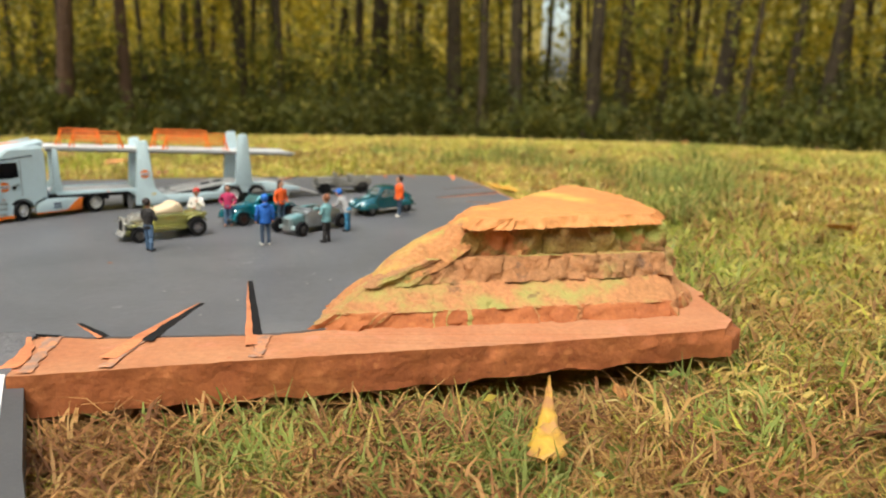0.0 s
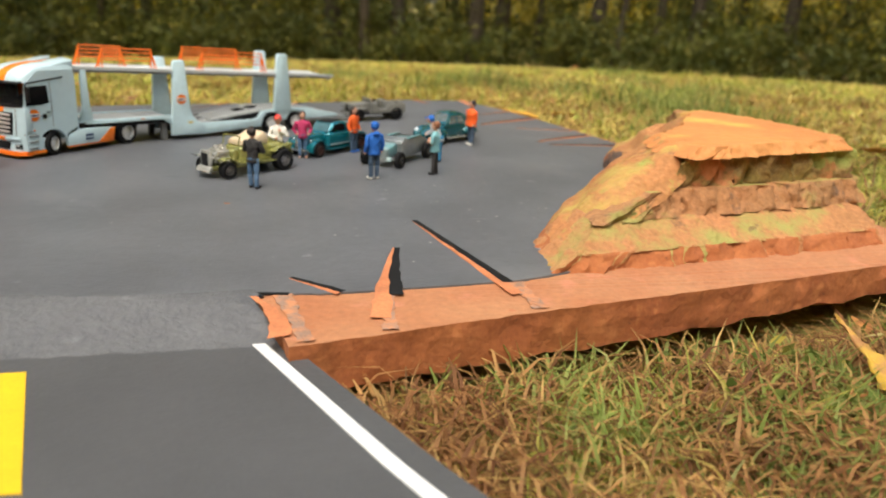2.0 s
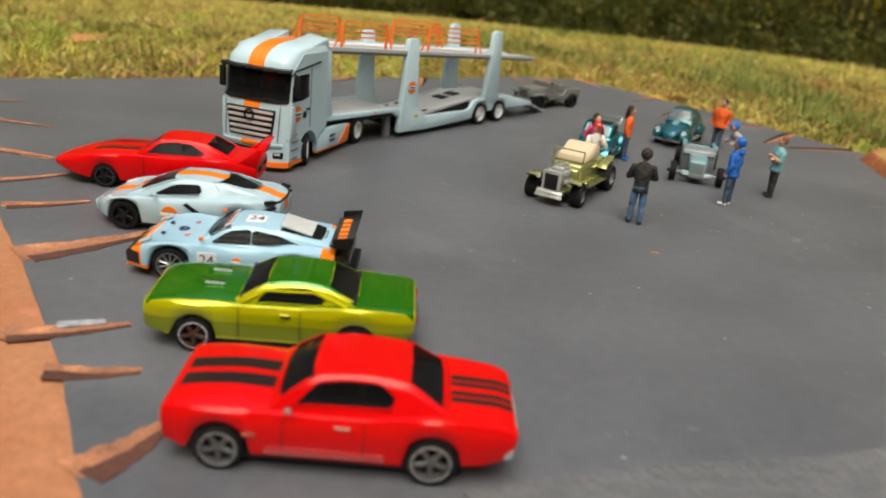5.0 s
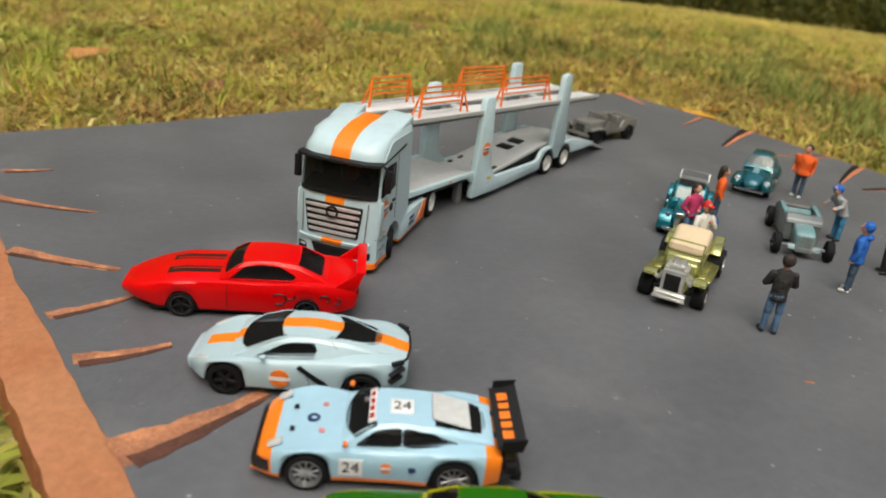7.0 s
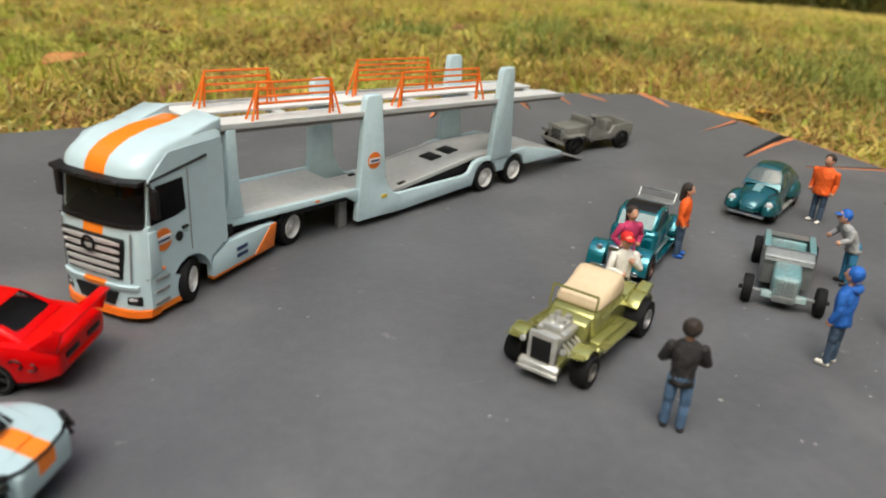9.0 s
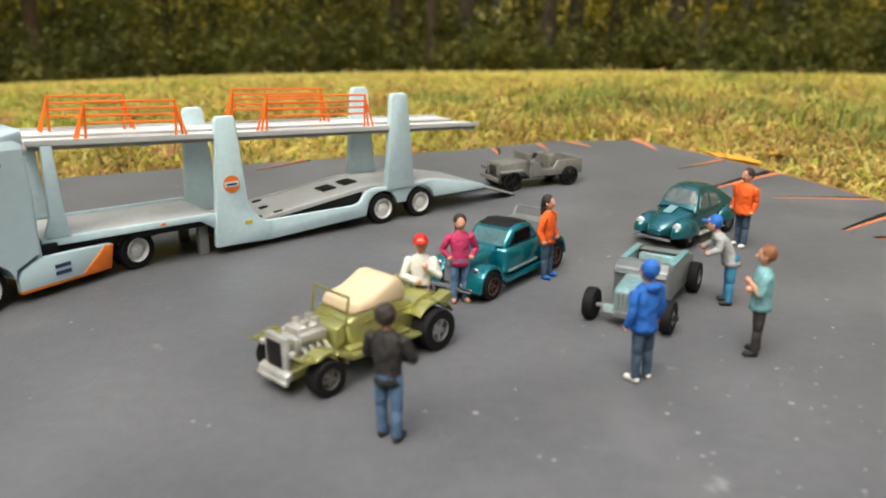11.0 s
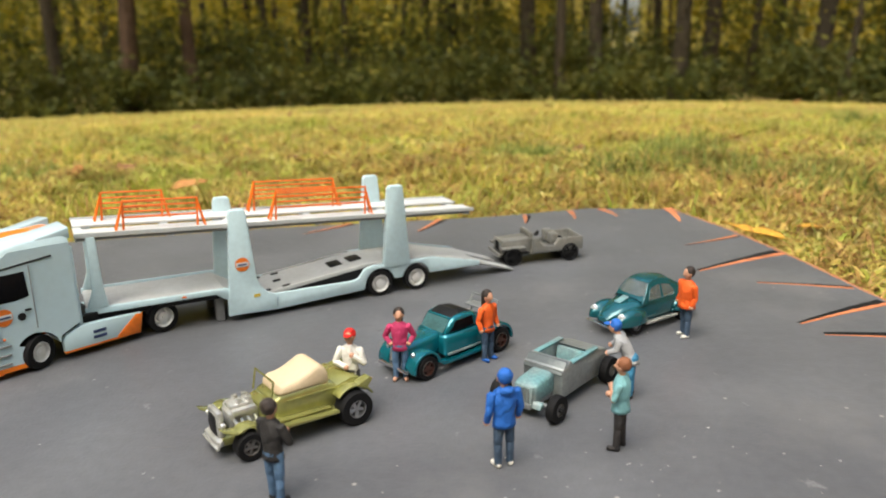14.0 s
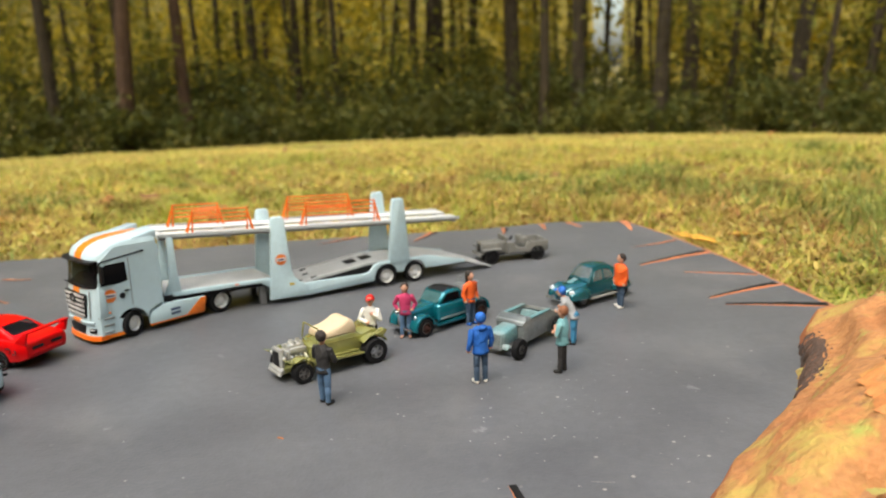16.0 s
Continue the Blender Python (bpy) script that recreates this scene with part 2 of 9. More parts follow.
def part(name, data, mat=None, parent=None, label="", m=None, smooth=40):
    """One mesh object under a thing or a part. data: a bmesh, (verts, faces) or a ready mesh."""
    if isinstance(data, bmesh.types.BMesh):
        me = bpy.data.meshes.new(name)
        bmesh.ops.recalc_face_normals(data, faces=data.faces[:])
        data.to_mesh(me)
        data.free()
        for k in mat if isinstance(mat, (list, tuple)) else [mat]:
            me.materials.append(k)
        if smooth:
            me.polygons.foreach_set("use_smooth", [True] * len(me.polygons))
            me.set_sharp_from_angle(angle=radians(smooth))
    elif isinstance(data, bpy.types.Mesh):
        me = data
    else:
        me = mesh_of(name, data[0], data[1], mat, smooth=smooth)
    ob = new(name, me)
    if parent is not None:
        ob.parent = parent
    if m is not None:
        ob.matrix_basis = m
    if label:
        tagged(ob, label)
    return ob


def thing(name, label, category, m=None, group="", kind=""):
    ob = new(name)
    ob.empty_display_size = 0.01
    if m is not None:
        ob.matrix_basis = m
    return tagged(ob, label, category, group, kind)


def box_bm(sx, sy, sz, at=(0, 0, 0), bevel=0.0, seg=2, rot=None, bm=None):
    """A box of full sizes centred at a point, with rounded edges."""
    b = bmesh.new()
    bmesh.ops.create_cube(b, size=1)
    bmesh.ops.scale(b, vec=(sx, sy, sz), verts=b.verts[:])
    if bevel:
        bmesh.ops.bevel(b, geom=b.edges[:], offset=bevel, segments=seg, affect="EDGES", profile=0.5)
    if rot is not None:
        bmesh.ops.transform(b, matrix=rot, verts=b.verts[:])
    bmesh.ops.translate(b, vec=at, verts=b.verts[:])
    return join(bm, b)


def join(bm, b):
    if bm is None:
        return b
    me = bpy.data.meshes.new("join")
    b.to_mesh(me)
    b.free()
    bm.from_mesh(me)
    bpy.data.meshes.remove(me)
    return bm


def rod_bm(p0, p1, r0, r1=None, seg=8, bm=None):
    """A tapered rod between two points."""
    r1 = r0 if r1 is None else r1
    p0, p1 = Vector(p0), Vector(p1)
    q = (p1 - p0).to_track_quat("Z", "Y").to_matrix()
    b = bm or bmesh.new()
    rings = []
    for p, r in ((p0, r0), (p1, r1)):
        rings.append([b.verts.new(p + q @ Vector((r * math.cos(a), r * math.sin(a), 0))) for a in [2 * math.pi * k / seg for k in range(seg)]])
    for k in range(seg):
        b.faces.new((rings[0][k], rings[0][(k + 1) % seg], rings[1][(k + 1) % seg], rings[1][k]))
    b.faces.new(rings[0][::-1])
    b.faces.new(rings[1])
    return b


def prism_bm(outline, axis_lo, axis_hi, axis="y", bevel=0.0, bm=None):
    """A side outline in two axes, pushed out along the third."""
    b = bmesh.new()
    put = {"y": lambda u, v, w: (u, w, v), "z": lambda u, v, w: (u, v, w), "x": lambda u, v, w: (w, u, v)}[axis]
    lo = [b.verts.new(put(u, v, axis_lo)) for u, v in outline]
    hi = [b.verts.new(put(u, v, axis_hi)) for u, v in outline]
    n = len(outline)
    for k in range(n):
        b.faces.new((lo[k], lo[(k + 1) % n], hi[(k + 1) % n], hi[k]))
    b.faces.new(lo[::-1])
    b.faces.new(hi)
    if bevel:
        bmesh.ops.recalc_face_normals(b, faces=b.faces[:])
        bmesh.ops.bevel(b, geom=b.edges[:], offset=bevel, segments=2, affect="EDGES", profile=0.5)
    return join(bm, b)


def lathe(profile, seg=24):
    """Turned about the y axis: profile of (radius, y)."""
    verts, faces = [], []
    for r, y in profile:
        for k in range(seg):
            a = 2 * math.pi * k / seg
            verts.append((r * math.cos(a), y, r * math.sin(a)))
    for i in range(len(profile) - 1):
        for k in range(seg):
            faces.append((i * seg + k, i * seg + (k + 1) % seg, (i + 1) * seg + (k + 1) % seg, (i + 1) * seg + k))
    return verts, faces


def dense(outline, step, jitter=0.0, seed=0):
    """The outline with points every step, nudged by noise so that it wanders."""
    out = []
    n = len(outline)
    for i in range(n):
        a, b = Vector(outline[i]), Vector(outline[(i + 1) % n])
        k = max(1, int((b - a).length / step))
        for j in range(k):
            p = a.lerp(b, j / k)
            d = noise.noise_vector(Vector((p.x * 90, p.y * 90, seed))) + 0.6 * noise.noise_vector(Vector((p.x * 300, p.y * 300, seed + 5)))
            out.append((p.x + jitter * d.x, p.y + jitter * d.y))
    return out


def inside(px, py, poly):
    """Which of the points lie in the polygon (numpy)."""
    res = np.zeros(len(px), bool)
    n = len(poly)
    for i in range(n):
        (x0, y0), (x1, y1) = poly[i], poly[(i + 1) % n]
        cut = ((y0 > py) != (y1 > py)) & (px < (x1 - x0) * (py - y0) / (y1 - y0 + 1e-12) + x0)
        res ^= cut
    return res


def quick_mesh(name, co, faces_n, mat, corners):
    """A big mesh of alike faces from arrays: co (n, 3), corner indices, corners per face."""
    me = bpy.data.meshes.new(name)
    me.vertices.add(len(co))
    me.vertices.foreach_set("co", np.asarray(co, np.float32).ravel())
    idx = np.concatenate([np.asarray(f, np.int32).ravel() for f in faces_n])
    sizes = np.concatenate([np.full(len(f), np.asarray(f).shape[1], np.int32) for f in faces_n])
    me.loops.add(len(idx))
    me.loops.foreach_set("vertex_index", idx)
    me.polygons.add(len(sizes))
    me.polygons.foreach_set("loop_start", np.concatenate([[0], np.cumsum(sizes)[:-1]]).astype(np.int32))
    me.update(calc_edges=True)
    me.materials.append(mat)
    return me


# ---- lawn, display board, road, rock ----
BOARD = [(-0.168, 0.286), (-0.088, 0.306), (0.052, 0.338), (0.143, 0.361), (0.152, 0.375), (0.148, 0.425), (0.132, 0.52),
         (0.104, 0.615), (0.083, 0.70), (0.066, 0.777), (0.045, 0.85), (0.018, 0.917), (-0.05, 0.920), (-0.13, 0.890),
         (-0.30, 0.853), (-0.42, 0.816), (-0.55, 0.785), (-0.53, 0.72), (-0.497, 0.645), (-0.472, 0.537), (-0.458, 0.487), (-0.438, 0.40), (-0.42, 0.322),
         (-0.385, 0.303), (-0.340, 0.292), (-0.3385, 0.333), (-0.1815, 0.333)]
TOP = [(-0.185, 0.334), (-0.157, 0.331), (-0.078, 0.340), (-0.02, 0.36), (0.06, 0.5), (0.098, 0.615), (0.0795, 0.699), (0.0625, 0.775), (0.0415, 0.848),
       (0.0155, 0.9145), (-0.05, 0.918), (-0.13, 0.888), (-0.30, 0.851), (-0.42, 0.814), (-0.549, 0.784), (-0.529, 0.72),
       (-0.489, 0.69), (-0.483, 0.655), (-0.471, 0.598), (-0.457, 0.552), (-0.448, 0.518), (-0.439, 0.488), (-0.4340, 0.466), (-0.421, 0.409), (-0.4140, 0.361), (-0.4085, 0.336), (-0.338, 0.330)]
ROAD_R = [(-0.1690, 0.300), (-0.130, 0.224), (-0.119, 0.205), (-0.062, 0.10), (-0.010, 0.0), (0.03, -0.09), (0.06, -0.2)]
ROAD_L = [(-0.3400, 0.292), (-0.340, 0.226), (-0.335, 0.195), (-0.30, 0.08), (-0.25, -0.03), (-0.20, -0.12), (-0.16, -0.23)]


def lawn_z(x, y):
    """Height of the soil: level round the board, then a gentle fall towards the woods."""
    far = np.maximum(0.0, np.hypot(x * 0.9, y - 0.3) - 0.75)
    z = -0.024 - 0.007 * np.exp(-((y - 0.18) / 0.14) ** 2) - 0.076 * far * (far / (far + 0.5))
    z = z - 0.014 * np.exp(-((y - 0.345) / 0.04) ** 2) * np.exp(-((x + 0.01) / 0.13) ** 4)
    z = np.maximum(z, -0.385 - 0.004 * far)
    z = z + 0.011 * np.sin(33 * x + 3 * np.sin(9 * y)) * np.sin(29 * y + 3 * np.sin(11 * x)) * np.clip((far - 0.02) * 6, 0, 1) / (1 + 0.6 * far)
    return z + 0.006 * np.sin(3.1 * x + 1.0) * np.sin(2.3 * y) * np.minimum(1, far)


SOIL = material("soil_and_thatch", (0.36, 0.27, 0.085), 0.95, vary=0.3, grain=170, bump=1.0, bump_scale=130, color2=(0.24, 0.20, 0.055))
add_patches(SOIL, (0.28, 0.15, 0.052), 2.6, 0.50, 0.64, 3.0)
add_patches(SOIL, (0.23, 0.25, 0.050), 3.6, 0.50, 0.64, 8.0)
add_patches(SOIL, (0.17, 0.10, 0.034), 30, 0.58, 0.66, 5.0)
add_patches(SOIL, (0.50, 0.40, 0.15), 60, 0.58, 0.66, 12.0)
xs = np.concatenate([-np.geomspace(400, 1.2, 26), np.linspace(-1.1, 1.6, 150), np.geomspace(1.8, 400, 26)])
ys = np.concatenate([-np.geomspace(400, 0.7, 22), np.linspace(-0.6, 2.0, 140), np.geomspace(2.1, 400, 40)])
gx, gy = np.meshgrid(xs, ys)
gz = lawn_z(gx, gy)
nx = len(xs)
faces = [(j * nx + i, j * nx + i + 1, (j + 1) * nx + i + 1, (j + 1) * nx + i) for j in range(len(ys) - 1) for i in range(nx - 1)]
lawn = new("ground", mesh_of("ground", np.stack([gx.ravel(), gy.ravel(), gz.ravel()], 1), faces, SOIL))
tagged(lawn, "brown soil and thatch under a mown autumn lawn", "lawn", kind="structure")


def slab(name, low, high, z0, z1, mats, parent, label="", step=0.004, jitter=0.0008, seed=0, rough=0.0012, levels=3, smooth=35, front=False, chisel=0.0, chip=0.0, flute=260.0):
    """A broken slab: low and high outlines with rough sides. Material 0 on top, 1 on the sides."""
    lo, hi = dense(low, step, jitter, seed), None
    if high is None:
        hi = lo
    else:
        # the same share of every stretch, so that the two outlines pair up
        hi = []
        n = len(low)
        for i in range(n):
            a, b = Vector(low[i]), Vector(low[(i + 1) % n])
            k = max(1, int((b - a).length / step))
            c, d = Vector(high[i]), Vector(high[(i + 1) % n])
            for j in range(k):
                p = c.lerp(d, j / k)
                v = noise.noise_vector(Vector((p.x * 120, p.y * 120, seed + 9)))
                hi.append((p.x + jitter * v.x, p.y + jitter * v.y))
    verts, faces, idx = [], [], []
    n = len(lo)
    outward = []
    for k in range(n):
        e = Vector(lo[(k + 2) % n]) - Vector(lo[k - 2])
        outward.append(Vector((e.y, -e.x)).normalized())
    if sum(lo[k][0] * lo[(k + 1) % n][1] - lo[(k + 1) % n][0] * lo[k][1] for k in range(n)) < 0:
        outward = [-o for o in outward]
    for r in range(levels + 1):
        t = r / levels
        for (a, b), o in zip(zip(lo, hi), outward):
            x, y, z = a[0] + (b[0] - a[0]) * t, a[1] + (b[1] - a[1]) * t, z0 + (z1 - z0) * t
            if 0 < r < levels:
                v = noise.noise_vector(Vector((x * 200, y * 200, z * 70 + seed))) + 0.5 * noise.noise_vector(Vector((x * 500, y * 500, z * 500)))
                x, y, z = x + rough * v.x, y + rough * v.y, z + 0.3 * rough * v.z
            if chisel:
                # slanting gouges, deepest below the rim
                g = 1 - abs(noise.noise(Vector(((x + 0.35 * z) * flute, (y + 0.35 * z) * flute, seed))) * 2.2)
                w = noise.noise(Vector((x * 45, y * 45, seed + 4.0)))
                dent = chisel * (max(0.0, g) - 0.45 + 0.8 * w) * (1 - 0.75 * t * t) / (1 + (math.hypot(b[0] - a[0], b[1] - a[1]) / 0.014) ** 2)
                x, y = x - o.x * dent, y - o.y * dent
            if chip and r == levels:
                c = chip * max(0.0, noise.noise(Vector((x * 70, y * 70, seed + 1.0))) + 0.7 * noise.noise(Vector((x * 210, y * 210, seed + 2.0))) - 0.08)
                x, y, z = x - o.x * c, y - o.y * c, z - 0.35 * c
            verts.append((x, y, z))
    for r in range(levels):
        for k in range(n):
            faces.append((r * n + k, r * n + (k + 1) % n, (r + 1) * n + (k + 1) % n, (r + 1) * n + k))
            e = Vector(lo[(k + 1) % n]) - Vector(lo[k])
            idx.append(0 if front and e.x < abs(e.y) else 1)
    faces.append(tuple(range(n))[::-1])
    idx.append(1)
    faces.append(tuple(levels * n + k for k in range(n)))
    idx.append(0)
    ob = new(name, mesh_of(name, verts, faces, mats, idx, smooth))
    if parent is not None:
        ob.parent = parent
    return tagged(ob, label) if label else ob


board = slab("display_board", BOARD, [(x, y) for x, y in BOARD], -0.0185, -0.0007, [ORANGE, RUST], None, jitter=0.0008, rough=0.0006, seed=3, step=0.0022, levels=6)
for v in board.data.vertices:
    if v.co.z < -0.004 and v.co.y < 0.45:
        k = min(1.0, max(0.0, (v.co.x + 0.04) / 0.12))
        v.co.z += 0.0036 * k * k * (3 - 2 * k) * min(1.0, -v.co.z / 0.0185)
for v in board.data.vertices:
    # worn front: a wavering, chipped top edge and a dented face
    if v.co.y < 0.42 and v.co.x > -0.160:
        c = v.co.copy()
        chip = max(0.0, noise.noise(Vector((c.x * 95, 2.0, 5.0))) + 0.6 * noise.noise(Vector((c.x * 240, 7.0, 1.0))) - 0.1)
        if c.z > -0.004:
            v.co.y += 0.0032 * chip
            v.co.z -= 0.0016 * chip
            v.co.x -= 0.0045 * min(1.0, max(0.0, (c.x - 0.125) / 0.02))
        else:
            v.co.y += 0.0007 * noise.noise(Vector((c.x * 160, c.z * 260, 3.0))) + 0.0007 * noise.noise(Vector((c.x * 55, c.z * 90, 6.0)))
            if c.z < -0.010:
                v.co.z += 0.0016 * noise.noise(Vector((c.x * 60, 1.0, 9.0))) + 0.0006 * noise.noise(Vector((c.x * 230, 1.0, 4.0)))
tagged(board, "flat foam board painted as grey asphalt with broken orange rock edges", "diorama base", kind="structure")
asphalt = slab("asphalt", TOP, None, -0.0012, 0.0, [ASPHALT, ASPHALT], board, "matt grey asphalt paint with pale scuffs", jitter=0.0007, rough=0.0, levels=1, seed=8)

# worn grey ramp down to the road
us, vs = np.linspace(0, 1, 60), np.linspace(0, 1, 16)
verts, faces = [], []
for j, v in enumerate(vs):
    for i, u in enumerate(us):
        x0, x1 = -0.338 + 0.002 * math.sin(9 * v), -0.1825 + 0.0125 * v + 0.0012 * math.sin(14 * v)
        x = x0 + (x1 - x0) * u
        y = (0.3375 + 0.004 * math.sin(5 * u + 1)) * (1 - v) + (0.292 + 0.006 * u) * v
        s = v * v * (3 - 2 * v)
        z = 0.0006 - 0.0062 * s + (0.0007 * noise.noise(Vector((x * 120, y * 120, 0))) + 0.0005 * noise.noise(Vector((x * 260, y * 260, 3)))) * min(1, 4 * v * (1.02 - v))
        verts.append((x, y, z))
for j in range(len(vs) - 1):
    for i in range(len(us) - 1):
        a = j * len(us) + i
        faces.append((a, a + len(us), a + len(us) + 1, a + 1))
nv = len(verts)
edge = [i for i in range(len(us))] + [j * len(us) + len(us) - 1 for j in range(1, len(vs))] + [(len(vs) - 1) * len(us) + i for i in range(len(us) - 2, -1, -1)] + [j * len(us) for j in range(len(vs) - 2, 0, -1)]
verts += [(verts[k][0], verts[k][1], -0.016) for k in edge]
for k in range(len(edge)):
    a, b = edge[k], edge[(k + 1) % len(edge)]
    faces.append((a, b, nv + (k + 1) % len(edge), nv + k))
ramp = part("ramp", (verts, faces), RAMP_GREY, board, "scuffed light grey ramp joining the road")


def along(path, s):
    """A point at the share s of a polyline, with its segments equally long in s."""
    f = s * (len(path) - 1)
    i = min(int(f), len(path) - 2)
    a, b = Vector(path[i]), Vector(path[i + 1])
    return a.lerp(b, f - i)


def road_strip(name, u0, u1, s0, s1, z, depth, mat, parent, label="", n=40):
    rows = []
    for k in range(n + 1):
        s = s0 + (s1 - s0) * k / n
        r, l = along(ROAD_R, s), along(ROAD_L, s)
        for u in (u0, u1):
            rows.append(r.lerp(l, u))
    verts = [(p.x, p.y, z) for p in rows] + [(p.x, p.y, z - depth) for p in rows]
    m = len(rows)
    faces = []
    for k in range(n):
        a, b, c, d = 2 * k, 2 * k + 1, 2 * k + 3, 2 * k + 2
        faces += [(a, b, c, d), (a + m, d + m, c + m, b + m), (a, d, d + m, a + m), (b, b + m, c + m, c)]
    faces += [(0, m, m + 1, 1), (2 * n, 2 * n + 1, m + 2 * n + 1, m + 2 * n)]
    return part(name, (verts, faces), mat, parent, label)


road = road_strip("road", 0, 1, 0, 1, -0.0056, 0.0125, ROAD_GREY, None)
tagged(road, "smooth dark grey model road piece lying on the grass", "road", kind="structure")
road_strip("edge_line", 0.044, 0.069, 0, 1, -0.0052, 0.0004, WHITE_PAINT, road, "white edge line")
road_strip("edge_line", 0.930, 0.955, 0, 1, -0.0052, 0.0004, WHITE_PAINT, road, "white edge line")
for a, b in ((0.025, 0.19), (0.34, 0.50), (0.62, 0.74), (0.85, 0.96)):
    road_strip("centre_dash", 0.475, 0.522, a, b, -0.0052, 0.0004, YELLOW_PAINT, road, "yellow centre dash", 10)

# the layered rock
rock = thing("rock_outcrop", "layered orange foam rock with moss-green wash and broken ledges", "rock")
L1 = [(-0.062, 0.346), (0.0, 0.357), (0.06, 0.368), (0.121, 0.380), (0.138, 0.41), (0.139, 0.45), (0.130, 0.53), (0.110, 0.604), (0.098, 0.632), (0.074, 0.620), (0.054, 0.588), (0.030, 0.528), (0.012, 0.490), (-0.032, 0.433), (-0.056, 0.39)]
L1T = [(-0.050, 0.352), (0.0, 0.361), (0.06, 0.373), (0.119, 0.385), (0.134, 0.41), (0.134, 0.45), (0.125, 0.52), (0.106, 0.592), (0.096, 0.614), (0.080, 0.604), (0.062, 0.576), (0.038, 0.523), (0.021, 0.488), (-0.024, 0.430), (-0.049, 0.388)]
L2B = [(-0.050, 0.352), (0.0, 0.361), (0.06, 0.373), (0.119, 0.385), (0.134, 0.41), (0.134, 0.45), (0.125, 0.52), (0.106, 0.592), (0.096, 0.614), (0.080, 0.604), (0.062, 0.576), (0.038, 0.523), (0.021, 0.488), (-0.024, 0.430), (-0.049, 0.388)]
L2T = [(-0.033, 0.369), (0.002, 0.379), (0.06, 0.391), (0.121, 0.405), (0.128, 0.425), (0.130, 0.45), (0.121, 0.51), (0.102, 0.582), (0.094, 0.600), (0.084, 0.592), (0.067, 0.566), (0.044, 0.518), (0.027, 0.485), (-0.016, 0.430), (-0.036, 0.392)]
slab("ledge", L1, L1T, -0.0009, 0.0062, [ROCK, RUST], rock, "lowest ledge with a rust front", jitter=0.0034, rough=0.0022, seed=11, step=0.0022, levels=6, front=True, chip=0.0036, chisel=0.0004, flute=90, smooth=60)
slab("ledge_slope", L2B, L2T, 0.0056, 0.0154, [ROCK, ROCK], rock, "sloping shelf with a moss-green wash", jitter=0.0018, rough=0.0016, seed=13, step=0.0022, levels=6, chisel=0.0010, flute=90)
L3 = [(-0.037, 0.366), (0.0, 0.377), (0.06, 0.389), (0.124, 0.403), (0.130, 0.42), (0.129, 0.45), (0.120, 0.51), (0.101, 0.58), (0.093, 0.598), (0.084, 0.590), (0.067, 0.564), (0.045, 0.517), (0.027, 0.484), (-0.015, 0.432), (-0.036, 0.392)]
L3T = [(-0.006, 0.381), (0.010, 0.386), (0.06, 0.396), (0.123, 0.410), (0.127, 0.42), (0.125, 0.45), (0.116, 0.50), (0.099, 0.57), (0.092, 0.584), (0.086, 0.576), (0.072, 0.552), (0.051, 0.508), (0.034, 0.476), (-0.006, 0.432), (-0.016, 0.400)]
# Dark inset slab that paints the shade below the middle ledge.
slab("ledge_core", [(-0.022, 0.378), (0.004, 0.386), (0.06, 0.398), (0.120, 0.411), (0.126, 0.43), (0.126, 0.45), (0.118, 0.51), (0.100, 0.575), (0.093, 0.59), (0.066, 0.56), (0.045, 0.515), (0.027, 0.482), (-0.012, 0.432), (-0.030, 0.392)], None, 0.0120, 0.0200, [ROCK_DARK, ROCK_DARK], rock, "undercut below the middle ledge, shade in its dark colour", seed=41, step=0.004)
slab("ledge", L3, L3T, 0.0150, 0.0262, [ROCK, ROCK_FACE], rock, "middle ledge with carved strata", jitter=0.003, rough=0.0026, seed=17, step=0.0013, levels=8, chisel=0.0024, chip=0.003, flute=150, smooth=70)
L4 = [(0.002, 0.387), (0.02, 0.391), (0.06, 0.400), (0.119, 0.413), (0.124, 0.43), (0.114, 0.495), (0.098, 0.56), (0.090, 0.572), (0.084, 0.563), (0.074, 0.54), (0.054, 0.50), (0.036, 0.468), (0.004, 0.43), (0.0, 0.41)]
L4T = [(0.018, 0.390), (0.028, 0.392), (0.06, 0.400), (0.118, 0.413), (0.122, 0.43), (0.113, 0.49), (0.098, 0.545), (0.090, 0.556), (0.085, 0.548), (0.077, 0.528), (0.060, 0.49), (0.043, 0.46), (0.014, 0.43), (0.012, 0.41)]
slab("ledge", L4, L4T, 0.0250, 0.0415, [ROCK_DARK, ROCK_DARK], rock, "recessed stratum with shade in its dark colour, green patches", jitter=0.0030, rough=0.0030, seed=23, step=0.0015, levels=9, chisel=0.0030, flute=110, smooth=60)
L5M = [(0.014, 0.386), (0.022, 0.386), (0.06, 0.396), (0.119, 0.411), (0.126, 0.43), (0.115, 0.49), (0.098, 0.540), (0.090, 0.548), (0.083, 0.540), (0.074, 0.520), (0.056, 0.486), (0.040, 0.458), (0.010, 0.43), (0.006, 0.405)]
L5T = [(0.020, 0.390), (0.030, 0.391), (0.06, 0.401), (0.115, 0.415), (0.121, 0.43), (0.110, 0.482), (0.096, 0.512), (0.089, 0.520), (0.084, 0.516), (0.074, 0.505), (0.058, 0.482), (0.044, 0.455), (0.018, 0.43), (0.013, 0.405)]
slab("cap_stone", L5M, L5T, 0.0408, 0.0460, [ROCK_TOP, ROCK_TOP], rock, "smooth orange cap slab", jitter=0.0026, rough=0.0012, seed=29, step=0.0016, levels=4, chisel=0.0016, chip=0.0016, flute=140)
